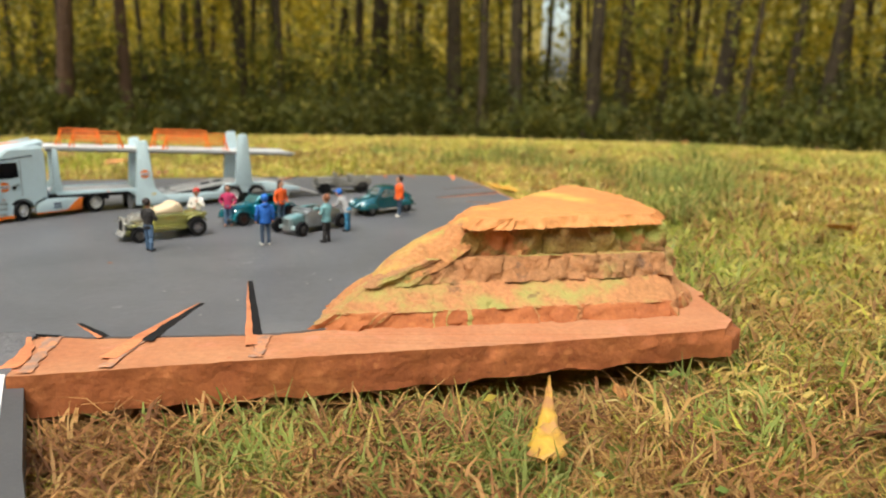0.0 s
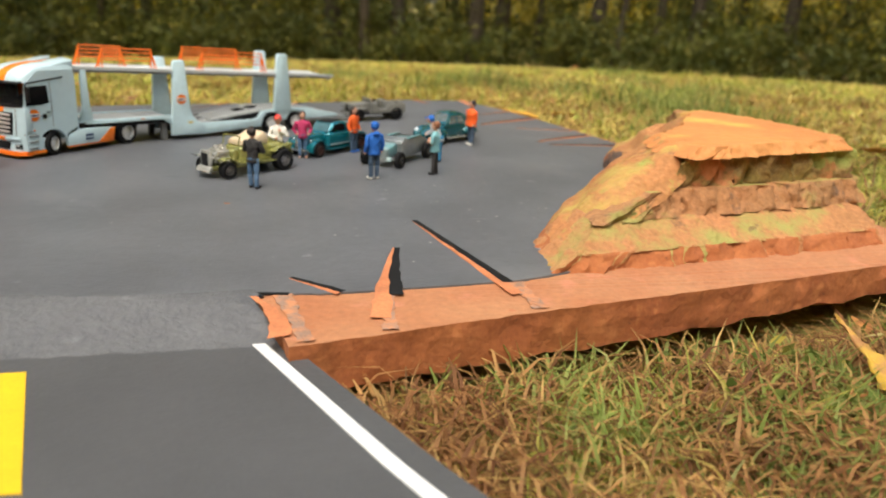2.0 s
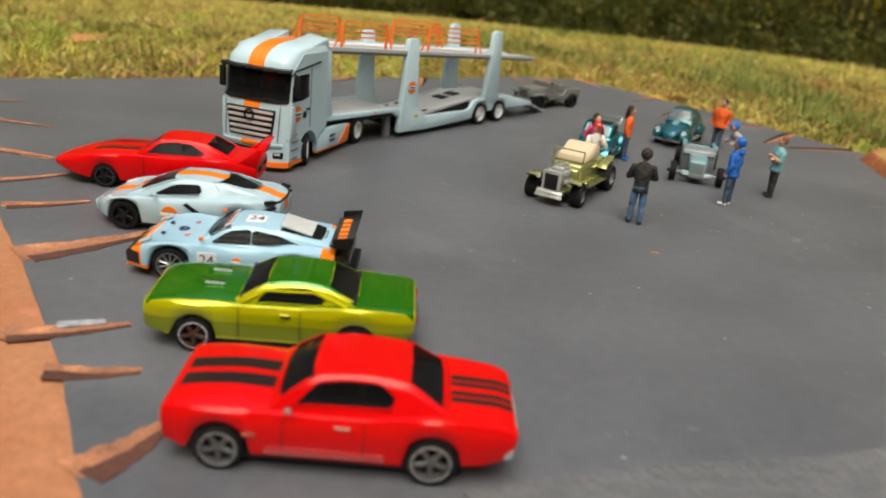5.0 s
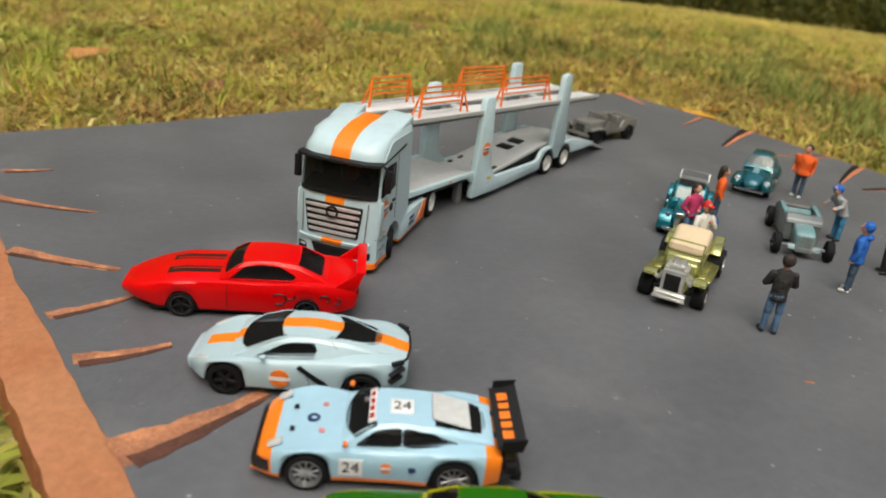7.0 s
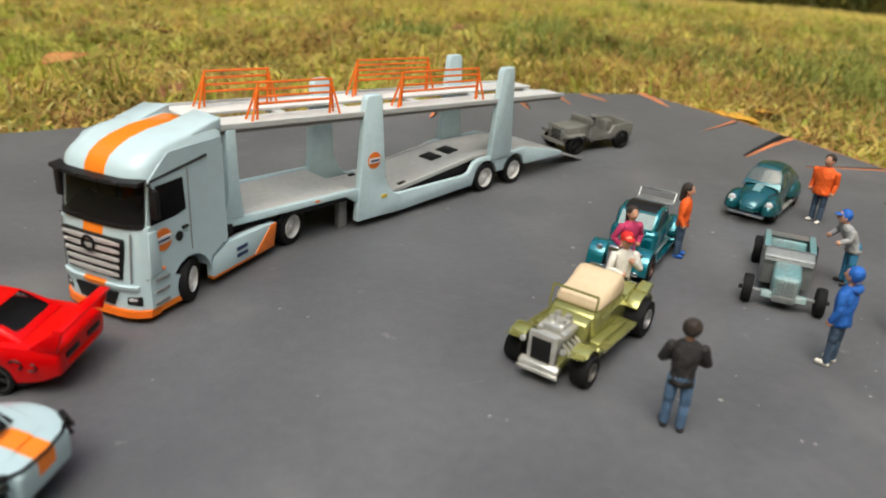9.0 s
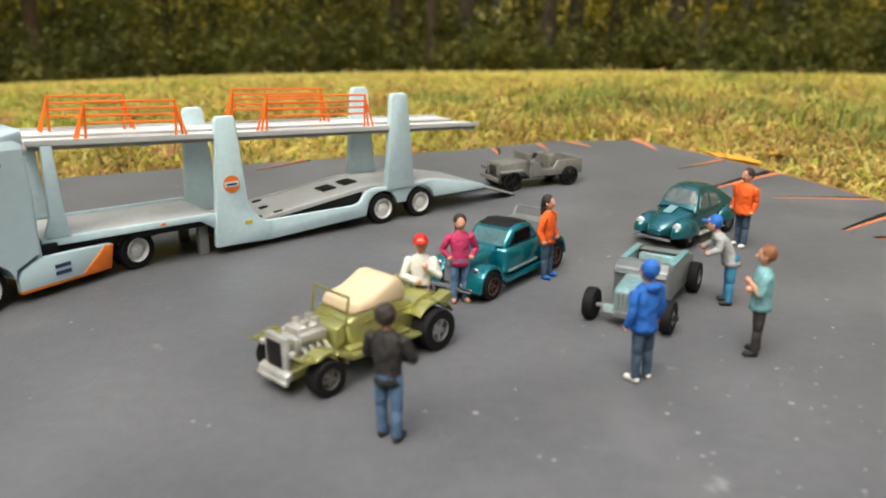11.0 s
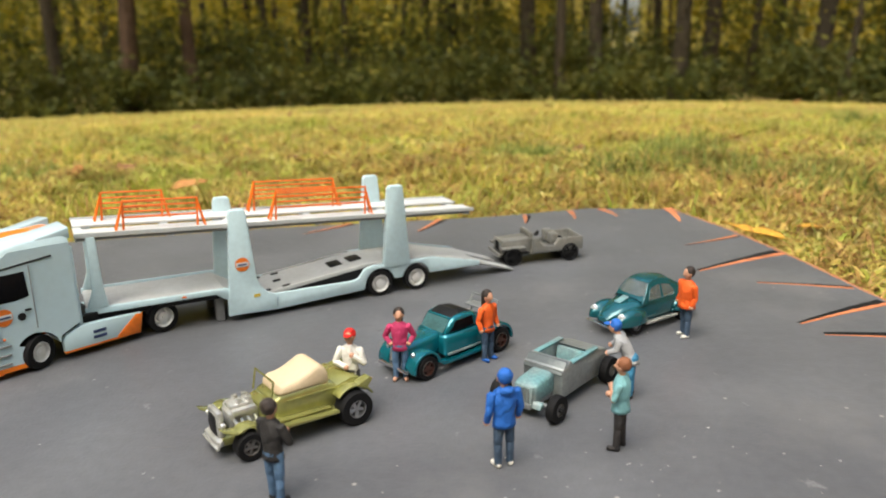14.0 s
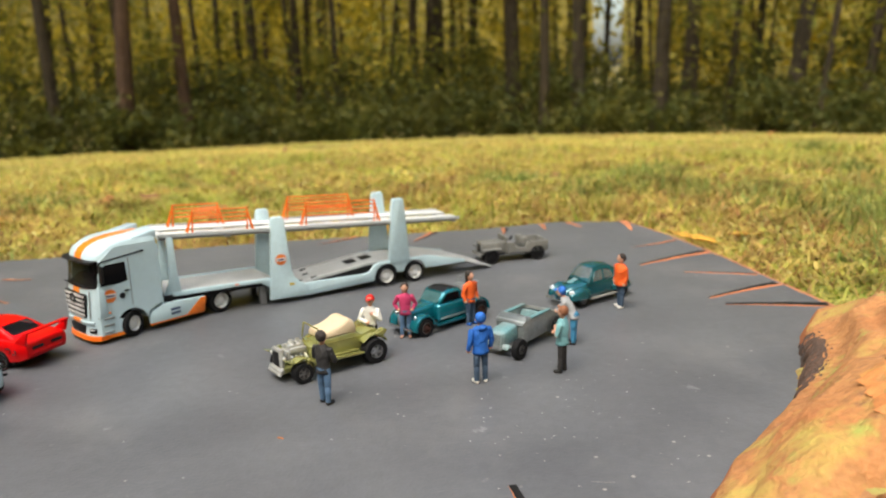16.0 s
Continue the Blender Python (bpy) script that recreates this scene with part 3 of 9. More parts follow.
# the sloping side of the rock towards the asphalt, one smooth worn flank
FOOT = [(-0.061, 0.350), (-0.057, 0.39), (-0.033, 0.433), (0.011, 0.490), (0.029, 0.528), (0.053, 0.588), (0.073, 0.620), (0.098, 0.632), (0.108, 0.606)]
CREST = [(0.016, 0.389), (0.012, 0.405), (0.018, 0.43), (0.044, 0.458), (0.058, 0.484), (0.073, 0.505), (0.083, 0.514), (0.092, 0.512), (0.104, 0.500)]
nu, nv = 170, 40
verts, faces, idx = [], [], []
for j in range(nv + 1):
    v = j / nv
    for i in range(nu + 1):
        u = i / nu
        p = along(FOOT, u).lerp(along(CREST, u), v)
        q = noise.noise(Vector((p.x * 38, p.y * 38, 2.0 + v * 1.5)))
        fine = noise.noise(Vector((p.x * 170, p.y * 170, v * 8)))
        z = -0.0012 + 0.0462 * v ** 0.86 + 0.0042 * math.sin(v * 12 + 3 * u + 3 * q) * v * (1 - v) * 2.2 + 0.0030 * q * (1 - v) * min(1, 5 * v) + 0.0006 * fine
        z += 0.0042 * min(1.0, v / 0.07) * (1 - v) * min(1.0, max(0.0, (u - 0.10) / 0.15))
        z -= 0.014 * max(0.0, 1 - u / 0.085) ** 1.4
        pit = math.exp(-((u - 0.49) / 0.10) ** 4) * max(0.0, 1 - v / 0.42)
        crumb = noise.noise(Vector((p.x * 260, p.y * 260, v * 24)))
        x = p.x + 0.0016 * pit + 0.0026 * pit * crumb + 0.0012 * fine + 0.0016 * q
        verts.append((x, p.y + 0.0022 * pit * crumb + 0.0012 * noise.noise(Vector((p.y * 150, p.x * 150, v * 9))), z + 0.003 * pit * min(1, 6 * v) + 0.0014 * pit * crumb))
for j in range(nv):
    for i in range(nu):
        a = j * (nu + 1) + i
        faces.append((a, a + 1, a + nu + 2, a + nu + 1))
        u, v = i / nu, j / nv
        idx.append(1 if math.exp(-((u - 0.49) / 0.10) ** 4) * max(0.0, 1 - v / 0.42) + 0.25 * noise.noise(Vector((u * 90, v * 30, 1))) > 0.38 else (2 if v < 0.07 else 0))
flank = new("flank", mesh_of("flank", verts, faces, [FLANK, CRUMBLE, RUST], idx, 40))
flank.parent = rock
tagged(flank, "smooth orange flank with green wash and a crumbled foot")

# ---- grass ----
random.seed(5)
rng = np.random.default_rng(5)
GRASS = leafy("grass_blades", [(0.0, (0.34, 0.18, 0.055)), (0.14, (0.58, 0.43, 0.13)), (0.34, (0.52, 0.46, 0.10)), (0.60, (0.38, 0.41, 0.06)), (0.84, (0.24, 0.33, 0.04)), (1.0, (0.64, 0.58, 0.20))], patch=(0.48, 0.38, 0.085), amount=0.6, clump=11, swing=0.55, through_light=0.42, patch2=(0.25, 0.34, 0.05))
GRASS_PALE = leafy("far_grass_blades", [(0.0, (0.48, 0.30, 0.10)), (0.2, (0.62, 0.46, 0.15)), (0.5, (0.52, 0.47, 0.115)), (0.8, (0.33, 0.38, 0.068)), (1.0, (0.64, 0.56, 0.19))], patch=(0.60, 0.42, 0.14), amount=0.55, clump=3, swing=0.35, through_light=0.42, patch2=(0.36, 0.41, 0.085))
STRAW = leafy("dry_thatch", [(0.0, (0.11, 0.055, 0.020)), (0.3, (0.29, 0.15, 0.05)), (0.6, (0.52, 0.32, 0.11)), (0.85, (0.54, 0.36, 0.13)), (1.0, (0.42, 0.34, 0.09))], patch=(0.25, 0.11, 0.036), amount=0.6, clump=24, swing=0.45)
CLIPPINGS = leafy("grass_clippings", [(0.0, (0.22, 0.12, 0.04)), (0.25, (0.48, 0.33, 0.09)), (0.5, (0.62, 0.50, 0.15)), (0.75, (0.44, 0.42, 0.085)), (0.9, (0.30, 0.34, 0.055)), (1.0, (0.76, 0.66, 0.30))], patch=(0.30, 0.16, 0.05), amount=0.6, clump=26, swing=0.55, through_light=0.4, patch2=(0.33, 0.38, 0.075))
KEEP_OUT = [(x, y - (0.004 if x < -0.05 else 0.006)) if y < 0.37 else (x, y) for x, y in BOARD]
ROAD_POLY = ROAD_R + ROAD_L[::-1]


def blades(n, region, length, width, lean, seed_z=0.0, out=0.0):
    """n blades at places that region(k) gives; each two quads and a tip."""
    x, y = region(n)
    ok = ~inside(x, y, KEEP_OUT) & ~inside(x, y, ROAD_POLY)
    x, y = x[ok], y[ok]
    n = len(x)
    z = lawn_z(x, y) + seed_z * rng.uniform(0.2, 1.8, n)
    h = rng.uniform(length[0], length[1], n)
    w = rng.uniform(width[0], width[1], n) / 2
    a = rng.uniform(0, 2 * np.pi, n)
    tip = rng.uniform(lean[0], lean[1], n)
    side = np.stack([-np.sin(a), np.cos(a), np.zeros(n)], 1)
    way = np.stack([np.cos(a), np.sin(a), np.zeros(n)], 1)
    up = np.array([0, 0, 1.0])
    base = np.stack([x, y, z], 1)

    def at(s):
        return base + way * (h * np.sin(tip) * s ** 1.7)[:, None] + up * (h * (np.cos(tip) * s + (1 - np.cos(tip)) * s * (1 - s) * 0.8))[:, None]

    m, e = at(0.55), at(1.0)
    co = np.stack([base - side * w[:, None], base + side * w[:, None], m + side * (0.8 * w)[:, None], m - side * (0.8 * w)[:, None], e], 1).reshape(-1, 3)
    k = np.arange(n) * 5
    return co, np.stack([k, k + 1, k + 2, k + 3], 1), np.stack([k + 3, k + 2, k + 4], 1)


def tufted(x, y, n, spread):
    """The places repeated, so that blades grow in tufts."""
    k = np.repeat(np.arange(len(x)), 7)[:n]
    return x[k] + rng.normal(0, spread, len(k)), y[k] + rng.normal(0, spread, len(k))


def rect(x0, x1, y0, y1, spread=0.004):
    return lambda n: tufted(rng.uniform(x0, x1, n // 7 + 1), rng.uniform(y0, y1, n // 7 + 1), n, spread)


def wedge(r0, r1, a0, a1):
    def f(n):
        m = n // 7 + 1
        r = r0 * (r1 / r0) ** rng.uniform(0, 1, m)
        a = np.radians(rng.uniform(a0, a1, m))
        return tufted(-0.15 + r * np.sin(a), 0.2 + r * np.cos(a), n, 0.006 * r0)
    return f


def patchy(m, radius):
    """Taller green tufts gathered round m places on the lawn."""
    def f(n):
        cx, cy = rng.uniform(-1.0, 1.3, m), rng.uniform(0.75, 2.6, m)
        k = rng.integers(0, m, n // 7 + 1)
        return tufted(cx[k] + rng.normal(0, radius * 0.4, len(k)), cy[k] + rng.normal(0, radius * 0.4, len(k)), n, 0.006)
    return f


def tufts_at(places, radius):
    """Blades gathered round the given places."""
    def f(n):
        c = np.array(places)[rng.integers(0, len(places), n // 7 + 1)]
        return tufted(c[:, 0] + rng.normal(0, radius, len(c)), c[:, 1] + rng.normal(0, radius, len(c)), n, 0.006)
    return f


LUSH = [(0.275, 0.92), (0.30, 0.96), (0.35, 0.90), (0.31, 1.02), (0.02, 1.18), (0.12, 1.21), (0.14, 1.45), (0.47, 1.50), (0.20, 1.11), (0.37, 1.10), (0.76, 2.3), (-0.08, 1.36), (0.44, 1.2), (-0.75, 1.25), (0.24, 0.80)]


def grass(name, sets, mat, label):
    cs, q4, q3, o = [], [], [], 0
    for s in sets:
        c, a, b = blades(*s)
        cs.append(c)
        q4.append(a + o)
        q3.append(b + o)
        o += len(c)
    ob = new(name, quick_mesh(name, np.concatenate(cs), [np.concatenate(q4), np.concatenate(q3)], mat, 0))
    return tagged(ob, label, "grass", kind="stuff")


grass("grass", [
    (14000, rect(-0.22, 0.70, 0.10, 0.46, 0.006), (0.008, 0.022), (0.0007, 0.0017), (0.8, 1.65)),
    (300, rect(-0.16, 0.70, 0.22, 0.40), (0.020, 0.038), (0.0009, 0.0016), (0.5, 1.3)),
    (26000, rect(0.05, 1.1, 0.28, 1.25, 0.008), (0.012, 0.030), (0.0012, 0.0032), (0.9, 1.7)),
    (15000, rect(-1.1, 0.35, 0.76, 1.35, 0.008), (0.010, 0.024), (0.0012, 0.0028), (0.95, 1.7)),
    (700, rect(-1.1, 1.1, 0.95, 1.9, 0.007), (0.025, 0.045), (0.0016, 0.0030), (0.3, 1.3)),
    (5200, patchy(34, 0.10), (0.018, 0.040), (0.0014, 0.0030), (0.3, 1.35)),
    (7000, rect(-0.75, -0.40, 0.25, 0.85, 0.006), (0.010, 0.024), (0.0010, 0.0024), (0.7, 1.6)),
    (64000, wedge(1.0, 3.2, -50, 62), (0.012, 0.032), (0.0020, 0.0050), (1.0, 1.72)),
    (40000, wedge(0.45, 2.2, 60, 312), (0.018, 0.045), (0.004, 0.010), (0.8, 1.65)),
    (50000, wedge(2.0, 7.5, 60, 308), (0.025, 0.060), (0.008, 0.020), (0.8, 1.65)),
], GRASS, "short yellow-green autumn lawn grass")


def along_front(n):
    """Tufts that stand against the front of the board."""
    m = n // 7 + 1
    t = rng.uniform(0, 1, m)
    t = t + 0.02 * np.sin(t * 40)
    x = FRONT[0][0] + (FRONT[1][0] - FRONT[0][0]) * t
    y = FRONT[0][1] + (FRONT[1][1] - FRONT[0][1]) * t - np.abs(rng.normal(0.004, 0.006, m))
    return tufted(x, y, n, 0.0035)


def gathered(m, x0, x1, y0, y1, radius):
    """Litter lying in m loose heaps."""
    def f(n):
        cx, cy = rng.uniform(x0, x1, m), rng.uniform(y0, y1, m)
        k = rng.integers(0, m, n // 7 + 1)
        return tufted(cx[k] + rng.normal(0, radius, len(k)), cy[k] + rng.normal(0, radius, len(k)), n, 0.008)
    return f


GREEN = leafy("green_tuft_blades", [(0.0, (0.156, 0.203, 0.039)), (0.3, (0.234, 0.281, 0.070)), (0.6, (0.312, 0.351, 0.094)), (0.85, (0.187, 0.250, 0.047)), (1.0, (0.390, 0.390, 0.140))], patch=(0.265, 0.257, 0.070), amount=0.4, clump=14, swing=0.4, through_light=0.42)
FRONT = ((-0.085, 0.3050), (0.152, 0.3625))
grass("green_tufts", [
    (270, along_front, (0.010, 0.026), (0.0010, 0.0024), (0.2, 1.2)),
    (2700, rect(-0.02, 0.60, 0.13, 0.42, 0.009), (0.010, 0.022), (0.0010, 0.0022), (0.6, 1.5)),
    (6000, gathered(26, -0.12, 0.45, 0.15, 0.33, 0.015), (0.008, 0.022), (0.0008, 0.0019), (0.5, 1.5), 0.004),
    (2600, rect(0.12, 0.60, 0.30, 0.60, 0.010), (0.012, 0.026), (0.0014, 0.0030), (0.6, 1.5)),
    (6500, tufts_at(LUSH, 0.035), (0.016, 0.042), (0.0012, 0.0030), (0.3, 1.35)),
    (2500, patchy(20, 0.16), (0.012, 0.034), (0.0014, 0.0030), (0.5, 1.5)),
], GREEN, "dull green grass tufts against the board")
grass("far_grass", [
    (30000, wedge(1.7, 3.4, -50, 62), (0.014, 0.034), (0.0026, 0.0060), (1.05, 1.72)),
    (80000, wedge(2.8, 7.2, -52, 62), (0.012, 0.028), (0.0040, 0.0085), (1.0, 1.7)),
], GRASS_PALE, "pale straw-yellow lawn grass towards the woods")
grass("grass_clippings", [
    (30000, rect(-1.1, 0.45, 0.76, 1.30, 0.010), (0.008, 0.022), (0.0014, 0.0034), (1.25, 1.85), 0.008),
    (16000, rect(0.06, 1.0, 0.30, 1.20, 0.010), (0.008, 0.022), (0.0012, 0.0030), (1.2, 1.85), 0.007),
    (34000, wedge(0.95, 2.6, -50, 62), (0.010, 0.028), (0.0020, 0.0042), (1.2, 1.85), 0.008),
    (5000, rect(-0.75, -0.42, 0.25, 0.85, 0.008), (0.008, 0.020), (0.0012, 0.0028), (1.2, 1.85), 0.006),
], CLIPPINGS, "pale dry mowing clippings lying on the lawn")
grass("dry_thatch", [
    (30000, rect(-0.22, 0.70, 0.10, 0.46, 0.012), (0.010, 0.030), (0.0005, 0.0013), (0.95, 1.75), 0.004),
    (11000, rect(0.05, 1.1, 0.28, 1.25), (0.012, 0.034), (0.001, 0.002), (0.9, 1.6), 0.005),
    (11000, rect(-1.1, 0.35, 0.76, 1.35), (0.012, 0.034), (0.001, 0.002), (1.0, 1.6), 0.005),
    (5000, wedge(1.0, 4.0, -50, 62), (0.014, 0.032), (0.0014, 0.0026), (1.0, 1.6), 0.006),
], STRAW, "dry brown thatch and clippings among the grass")

LITTER = leafy("brown_litter", [(0.0, (0.13, 0.055, 0.022)), (0.4, (0.25, 0.115, 0.042)), (0.75, (0.38, 0.195, 0.07)), (1.0, (0.50, 0.30, 0.11))], patch=(0.18, 0.075, 0.03), amount=0.5, clump=30, swing=0.4)


grass("brown_litter", [
    (3400, gathered(13, -0.15, 0.04, 0.14, 0.29, 0.018), (0.010, 0.028), (0.0007, 0.0018), (1.1, 1.7), 0.006),
    (2600, gathered(13, 0.04, 0.45, 0.16, 0.34, 0.016), (0.010, 0.026), (0.0007, 0.0018), (1.1, 1.7), 0.005),
], LITTER, "red-brown dead grass and litter on the lawn")

# ---- woods beyond the lawn ----
BARK = material("bark", (0.050, 0.034, 0.015), 0.9, vary=0.3, grain=14, bump=1.0, bump_scale=30, color2=(0.036, 0.027, 0.014))
BARK_GREY = material("grey_bark", (0.046, 0.032, 0.014), 0.9, vary=0.3, grain=14, bump=1.0, bump_scale=30, color2=(0.028, 0.022, 0.013))
BARK_RED = material("reddish_bark", (0.085, 0.046, 0.022), 0.9, vary=0.3, grain=14, bump=1.0, bump_scale=30, color2=(0.06, 0.032, 0.018))
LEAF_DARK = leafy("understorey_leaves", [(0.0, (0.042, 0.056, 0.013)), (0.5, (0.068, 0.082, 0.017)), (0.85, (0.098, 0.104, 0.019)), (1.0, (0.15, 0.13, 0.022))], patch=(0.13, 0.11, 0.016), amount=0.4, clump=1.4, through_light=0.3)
# Crown and far leaves are paler: backlight in the wood is put into colour.
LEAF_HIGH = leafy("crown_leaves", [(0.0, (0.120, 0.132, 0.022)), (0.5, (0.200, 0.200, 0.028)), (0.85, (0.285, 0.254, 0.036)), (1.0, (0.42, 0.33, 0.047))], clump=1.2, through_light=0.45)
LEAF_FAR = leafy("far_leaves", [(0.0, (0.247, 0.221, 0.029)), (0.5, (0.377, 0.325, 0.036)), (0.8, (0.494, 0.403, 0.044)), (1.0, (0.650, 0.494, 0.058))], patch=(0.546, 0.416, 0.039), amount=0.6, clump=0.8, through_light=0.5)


def leaf_cloud(n, centres, spread, size):
    """n small leaves scattered about the centres: one bent quad each."""
    c = centres[rng.integers(0, len(centres), n)]
    p = c[:, :3] + rng.normal(0, 1, (n, 3)) * c[:, 3:4] * np.array(spread)
    u = rng.normal(0, 1, (n, 3))
    u /= np.linalg.norm(u, axis=1)[:, None]
    v = np.cross(u, rng.normal(0, 1, (n, 3)))
    v /= np.linalg.norm(v, axis=1)[:, None]
    s = rng.uniform(size[0], size[1], n)[:, None]
    co = np.stack([p - u * s, p + v * s * 0.5, p + u * s, p - v * s * 0.5], 1).reshape(-1, 3)
    k = np.arange(n) * 4
    return co, np.stack([k, k + 1, k + 2, k + 3], 1)


def trunk_mesh(height, r, lean, bend, seed):
    seg, rows = 10, 14
    verts, faces = [], []
    for j in range(rows + 1):
        t = j / rows
        cx = lean * height * t + bend * math.sin(math.pi * t * 1.3)
        rr = r * (1 - 0.55 * t) * (1 + 0.35 * math.exp(-t * 26))
        for k in range(seg):
            a = 2 * math.pi * k / seg
            q = rr * (1 + 0.12 * noise.noise(Vector((math.cos(a) * 2, math.sin(a) * 2, t * 9 + seed))))
            verts.append((cx + q * math.cos(a), 0.4 * bend * math.sin(3 * t) + q * math.sin(a), height * t - 0.05))
    for j in range(rows):
        for k in range(seg):
            faces.append((j * seg + k, j * seg + (k + 1) % seg, (j + 1) * seg + (k + 1) % seg, (j + 1) * seg + k))
    faces.append(tuple(range(rows * seg, rows * seg + seg)))
    return verts, faces


def tree(x, y, r, height, lean, bend, mat, look_words, seed, leaves=700):
    z = float(lawn_z(np.array([x]), np.array([y]))[0])
    t = thing("tree", look_words, "tree", pose(x, y, z), "trees at the edge of the lawn")
    v, f = trunk_mesh(height, r, lean, bend, seed)
    trunk = part("trunk", (v, f), mat, t)
    cs = []
    rnd = random.Random(seed)
    for k in range(5):
        h = height * rnd.uniform(0.45, 0.95)
        a = rnd.uniform(0, 2 * math.pi)
        ln = height * rnd.uniform(0.12, 0.24)
        s = Vector((lean * h + bend * math.sin(math.pi * h / height * 1.3), 0, h))
        e = s + Vector((ln * math.cos(a), ln * math.sin(a), ln * 0.55))
        part("limb", rod_bm(s, e, r * 0.35 * (1.1 - h / height), r * 0.05, 6), mat, t)
        cs += [(*e, height * 0.07), (*s.lerp(e, 0.6), height * 0.06)]
    cs.append((lean * height, 0, height, height * 0.08))
    co, q = leaf_cloud(leaves, np.array(cs), (1, 1, 0.8), (0.04, 0.09))
    part("crown", quick_mesh("crown", co, [q], LEAF_HIGH, 0), None, t, "thinning green and yellow leaves")
    return t


def azimuth(deg, dist):
    """A place at an angle to the right of the first heading."""
    return 0.65 * dist * math.sin(radians(deg)), 0.65 * dist * math.cos(radians(deg))


# angle, distance, radius, lean, bark
TREES = [(-34, 10.5, 0.10, 0.03, 2), (-29.5, 9.6, 0.09, -0.05, 0), (-25.6, 9.4, 0.135, 0.05, 2), (-21.6, 9.8, 0.11, -0.01, 2), (-17.8, 14, 0.10, 0.0, 0), (-13.9, 11.5, 0.085, 0.01, 0),
         (-11.4, 10.2, 0.065, 0.0, 0), (-8.0, 13, 0.07, 0.12, 0), (-4.2, 12.5, 0.17, 0.01, 1), (-1.9, 14, 0.12, 0.0, 0), (0.9, 10.8, 0.155, 0.0, 0), (2.9, 9.7, 0.085, 0.02, 0), (5.2, 9.8, 0.12, 0.02, 1),
         (7.3, 14, 0.08, 0.0, 0), (10.6, 9.6, 0.13, 0.04, 1), (12.6, 10.5, 0.14, 0.0, 0), (15.2, 11.5, 0.08, 0.03, 0), (17.0, 13.5, 0.10, 0.02, 1), (18.8, 10.2, 0.14, 0.07, 1), (20.4, 9.7, 0.055, 0.08, 0),
         (23.1, 10.8, 0.09, 0.10, 0), (25.4, 10.4, 0.12, 0.12, 0), (28.6, 12, 0.11, 0.10, 1), (31.5, 10.0, 0.12, 0.03, 1), (35, 11.5, 0.10, 0.03, 0), (38.5, 10.4, 0.13, 0.0, 2), (43, 11.8, 0.10, -0.02, 0), (47, 10.2, 0.12, 0.03, 1),
         (52, 11.4, 0.12, 0.0, 0), (57, 10.6, 0.10, 0.02, 2), (63, 11.5, 0.13, 0.0, 0), (-39, 11.4, 0.12, 0.0, 0), (-44, 10.3, 0.11, 0.02, 2), (-50, 11.2, 0.13, 0.0, 0)]
BARKS = (BARK, BARK_GREY, BARK_RED)
BARK_WORDS = ("dark-barked slender tree at the edge of the lawn", "grey-barked tree at the edge of the lawn", "reddish-barked tree at the edge of the lawn")
# Unseen trees round the back, added to block light from the low sky.
TREES += [(72 + 10.5 * k, 10.5 + 1.5 * ((k * 7) % 4) / 3, 0.10 + 0.02 * (k % 3), 0.02 * (k % 4 - 1.5), k % 3) for k in range(22)]
# Trunks this tall carry crowns out of view that screen low sky.
for i, (a, d, r, lean, b) in enumerate(TREES):
    tree(*azimuth(a, d), 0.42 * r, random.uniform(5.8, 7.8), lean, random.uniform(-0.06, 0.06), BARKS[b], BARK_WORDS[b], i + 1)

# undergrowth: low shrubs along the edge, and the leafy depth behind
def around(n, d0, d1, front=0.72):
    """Places in the ring of woods: most of them where the lawn looks towards it, others unseen, screening low sky."""
    out = []
    while len(out) < n:
        a = random.uniform(-56, 68) if random.random() < front else random.uniform(66, 306)
        out.append((a, random.uniform(d0, d1)))
    return out


def clear_gap(z, d):
    """Whether a leaf clump would close the small gap of sky between the trees."""
    return -1.6 < math.degrees(math.atan2(z - 0.19, 0.65 * d)) < 4.2


cs = []
for a, d in around(760, 9.6, 13):
    x, y = azimuth(a, d)
    z = float(lawn_z(np.array([x]), np.array([y]))[0])
    h = random.uniform(0.0, 1.0) ** 1.3 * (0.36 + 0.11 * (d - 9.6)) + 0.03
    cs.append((x, y, z + h, random.uniform(0.07, 0.14)))
for a, d in around(260, 8.9, 9.6):
    x, y = azimuth(a, d)
    cs.append((x, y, float(lawn_z(np.array([x]), np.array([y]))[0]) + random.uniform(0.0, 1.0) ** 1.6 * 0.26 + 0.02, random.uniform(0.05, 0.10)))
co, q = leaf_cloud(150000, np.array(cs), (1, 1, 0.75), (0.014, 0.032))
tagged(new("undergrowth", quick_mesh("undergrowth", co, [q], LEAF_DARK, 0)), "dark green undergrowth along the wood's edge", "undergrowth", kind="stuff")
cs = []
for a, d in around(700, 9.2, 14.5):
    x, y = azimuth(a, d)
    z = -0.4 + random.uniform(0.30 if d > 10 else 0.6, 2.6)
    if abs(a - 7.9) < 2.6 and clear_gap(z, d):
        continue
    cs.append((x, y, z, random.uniform(0.08, 0.22)))
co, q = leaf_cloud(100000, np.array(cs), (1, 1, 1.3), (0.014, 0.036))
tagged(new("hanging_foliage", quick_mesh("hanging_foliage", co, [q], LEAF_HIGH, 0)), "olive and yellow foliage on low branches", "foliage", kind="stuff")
cs = []
for a, d in around(900, 13.5, 24):
    x, y = azimuth(a, d)
    z = -0.4 + random.uniform(0.05, 4.0)
    if abs(a - 7.9) < 2.4 and clear_gap(z, d):
        continue
    cs.append((x, y, z, random.uniform(0.16, 0.34)))
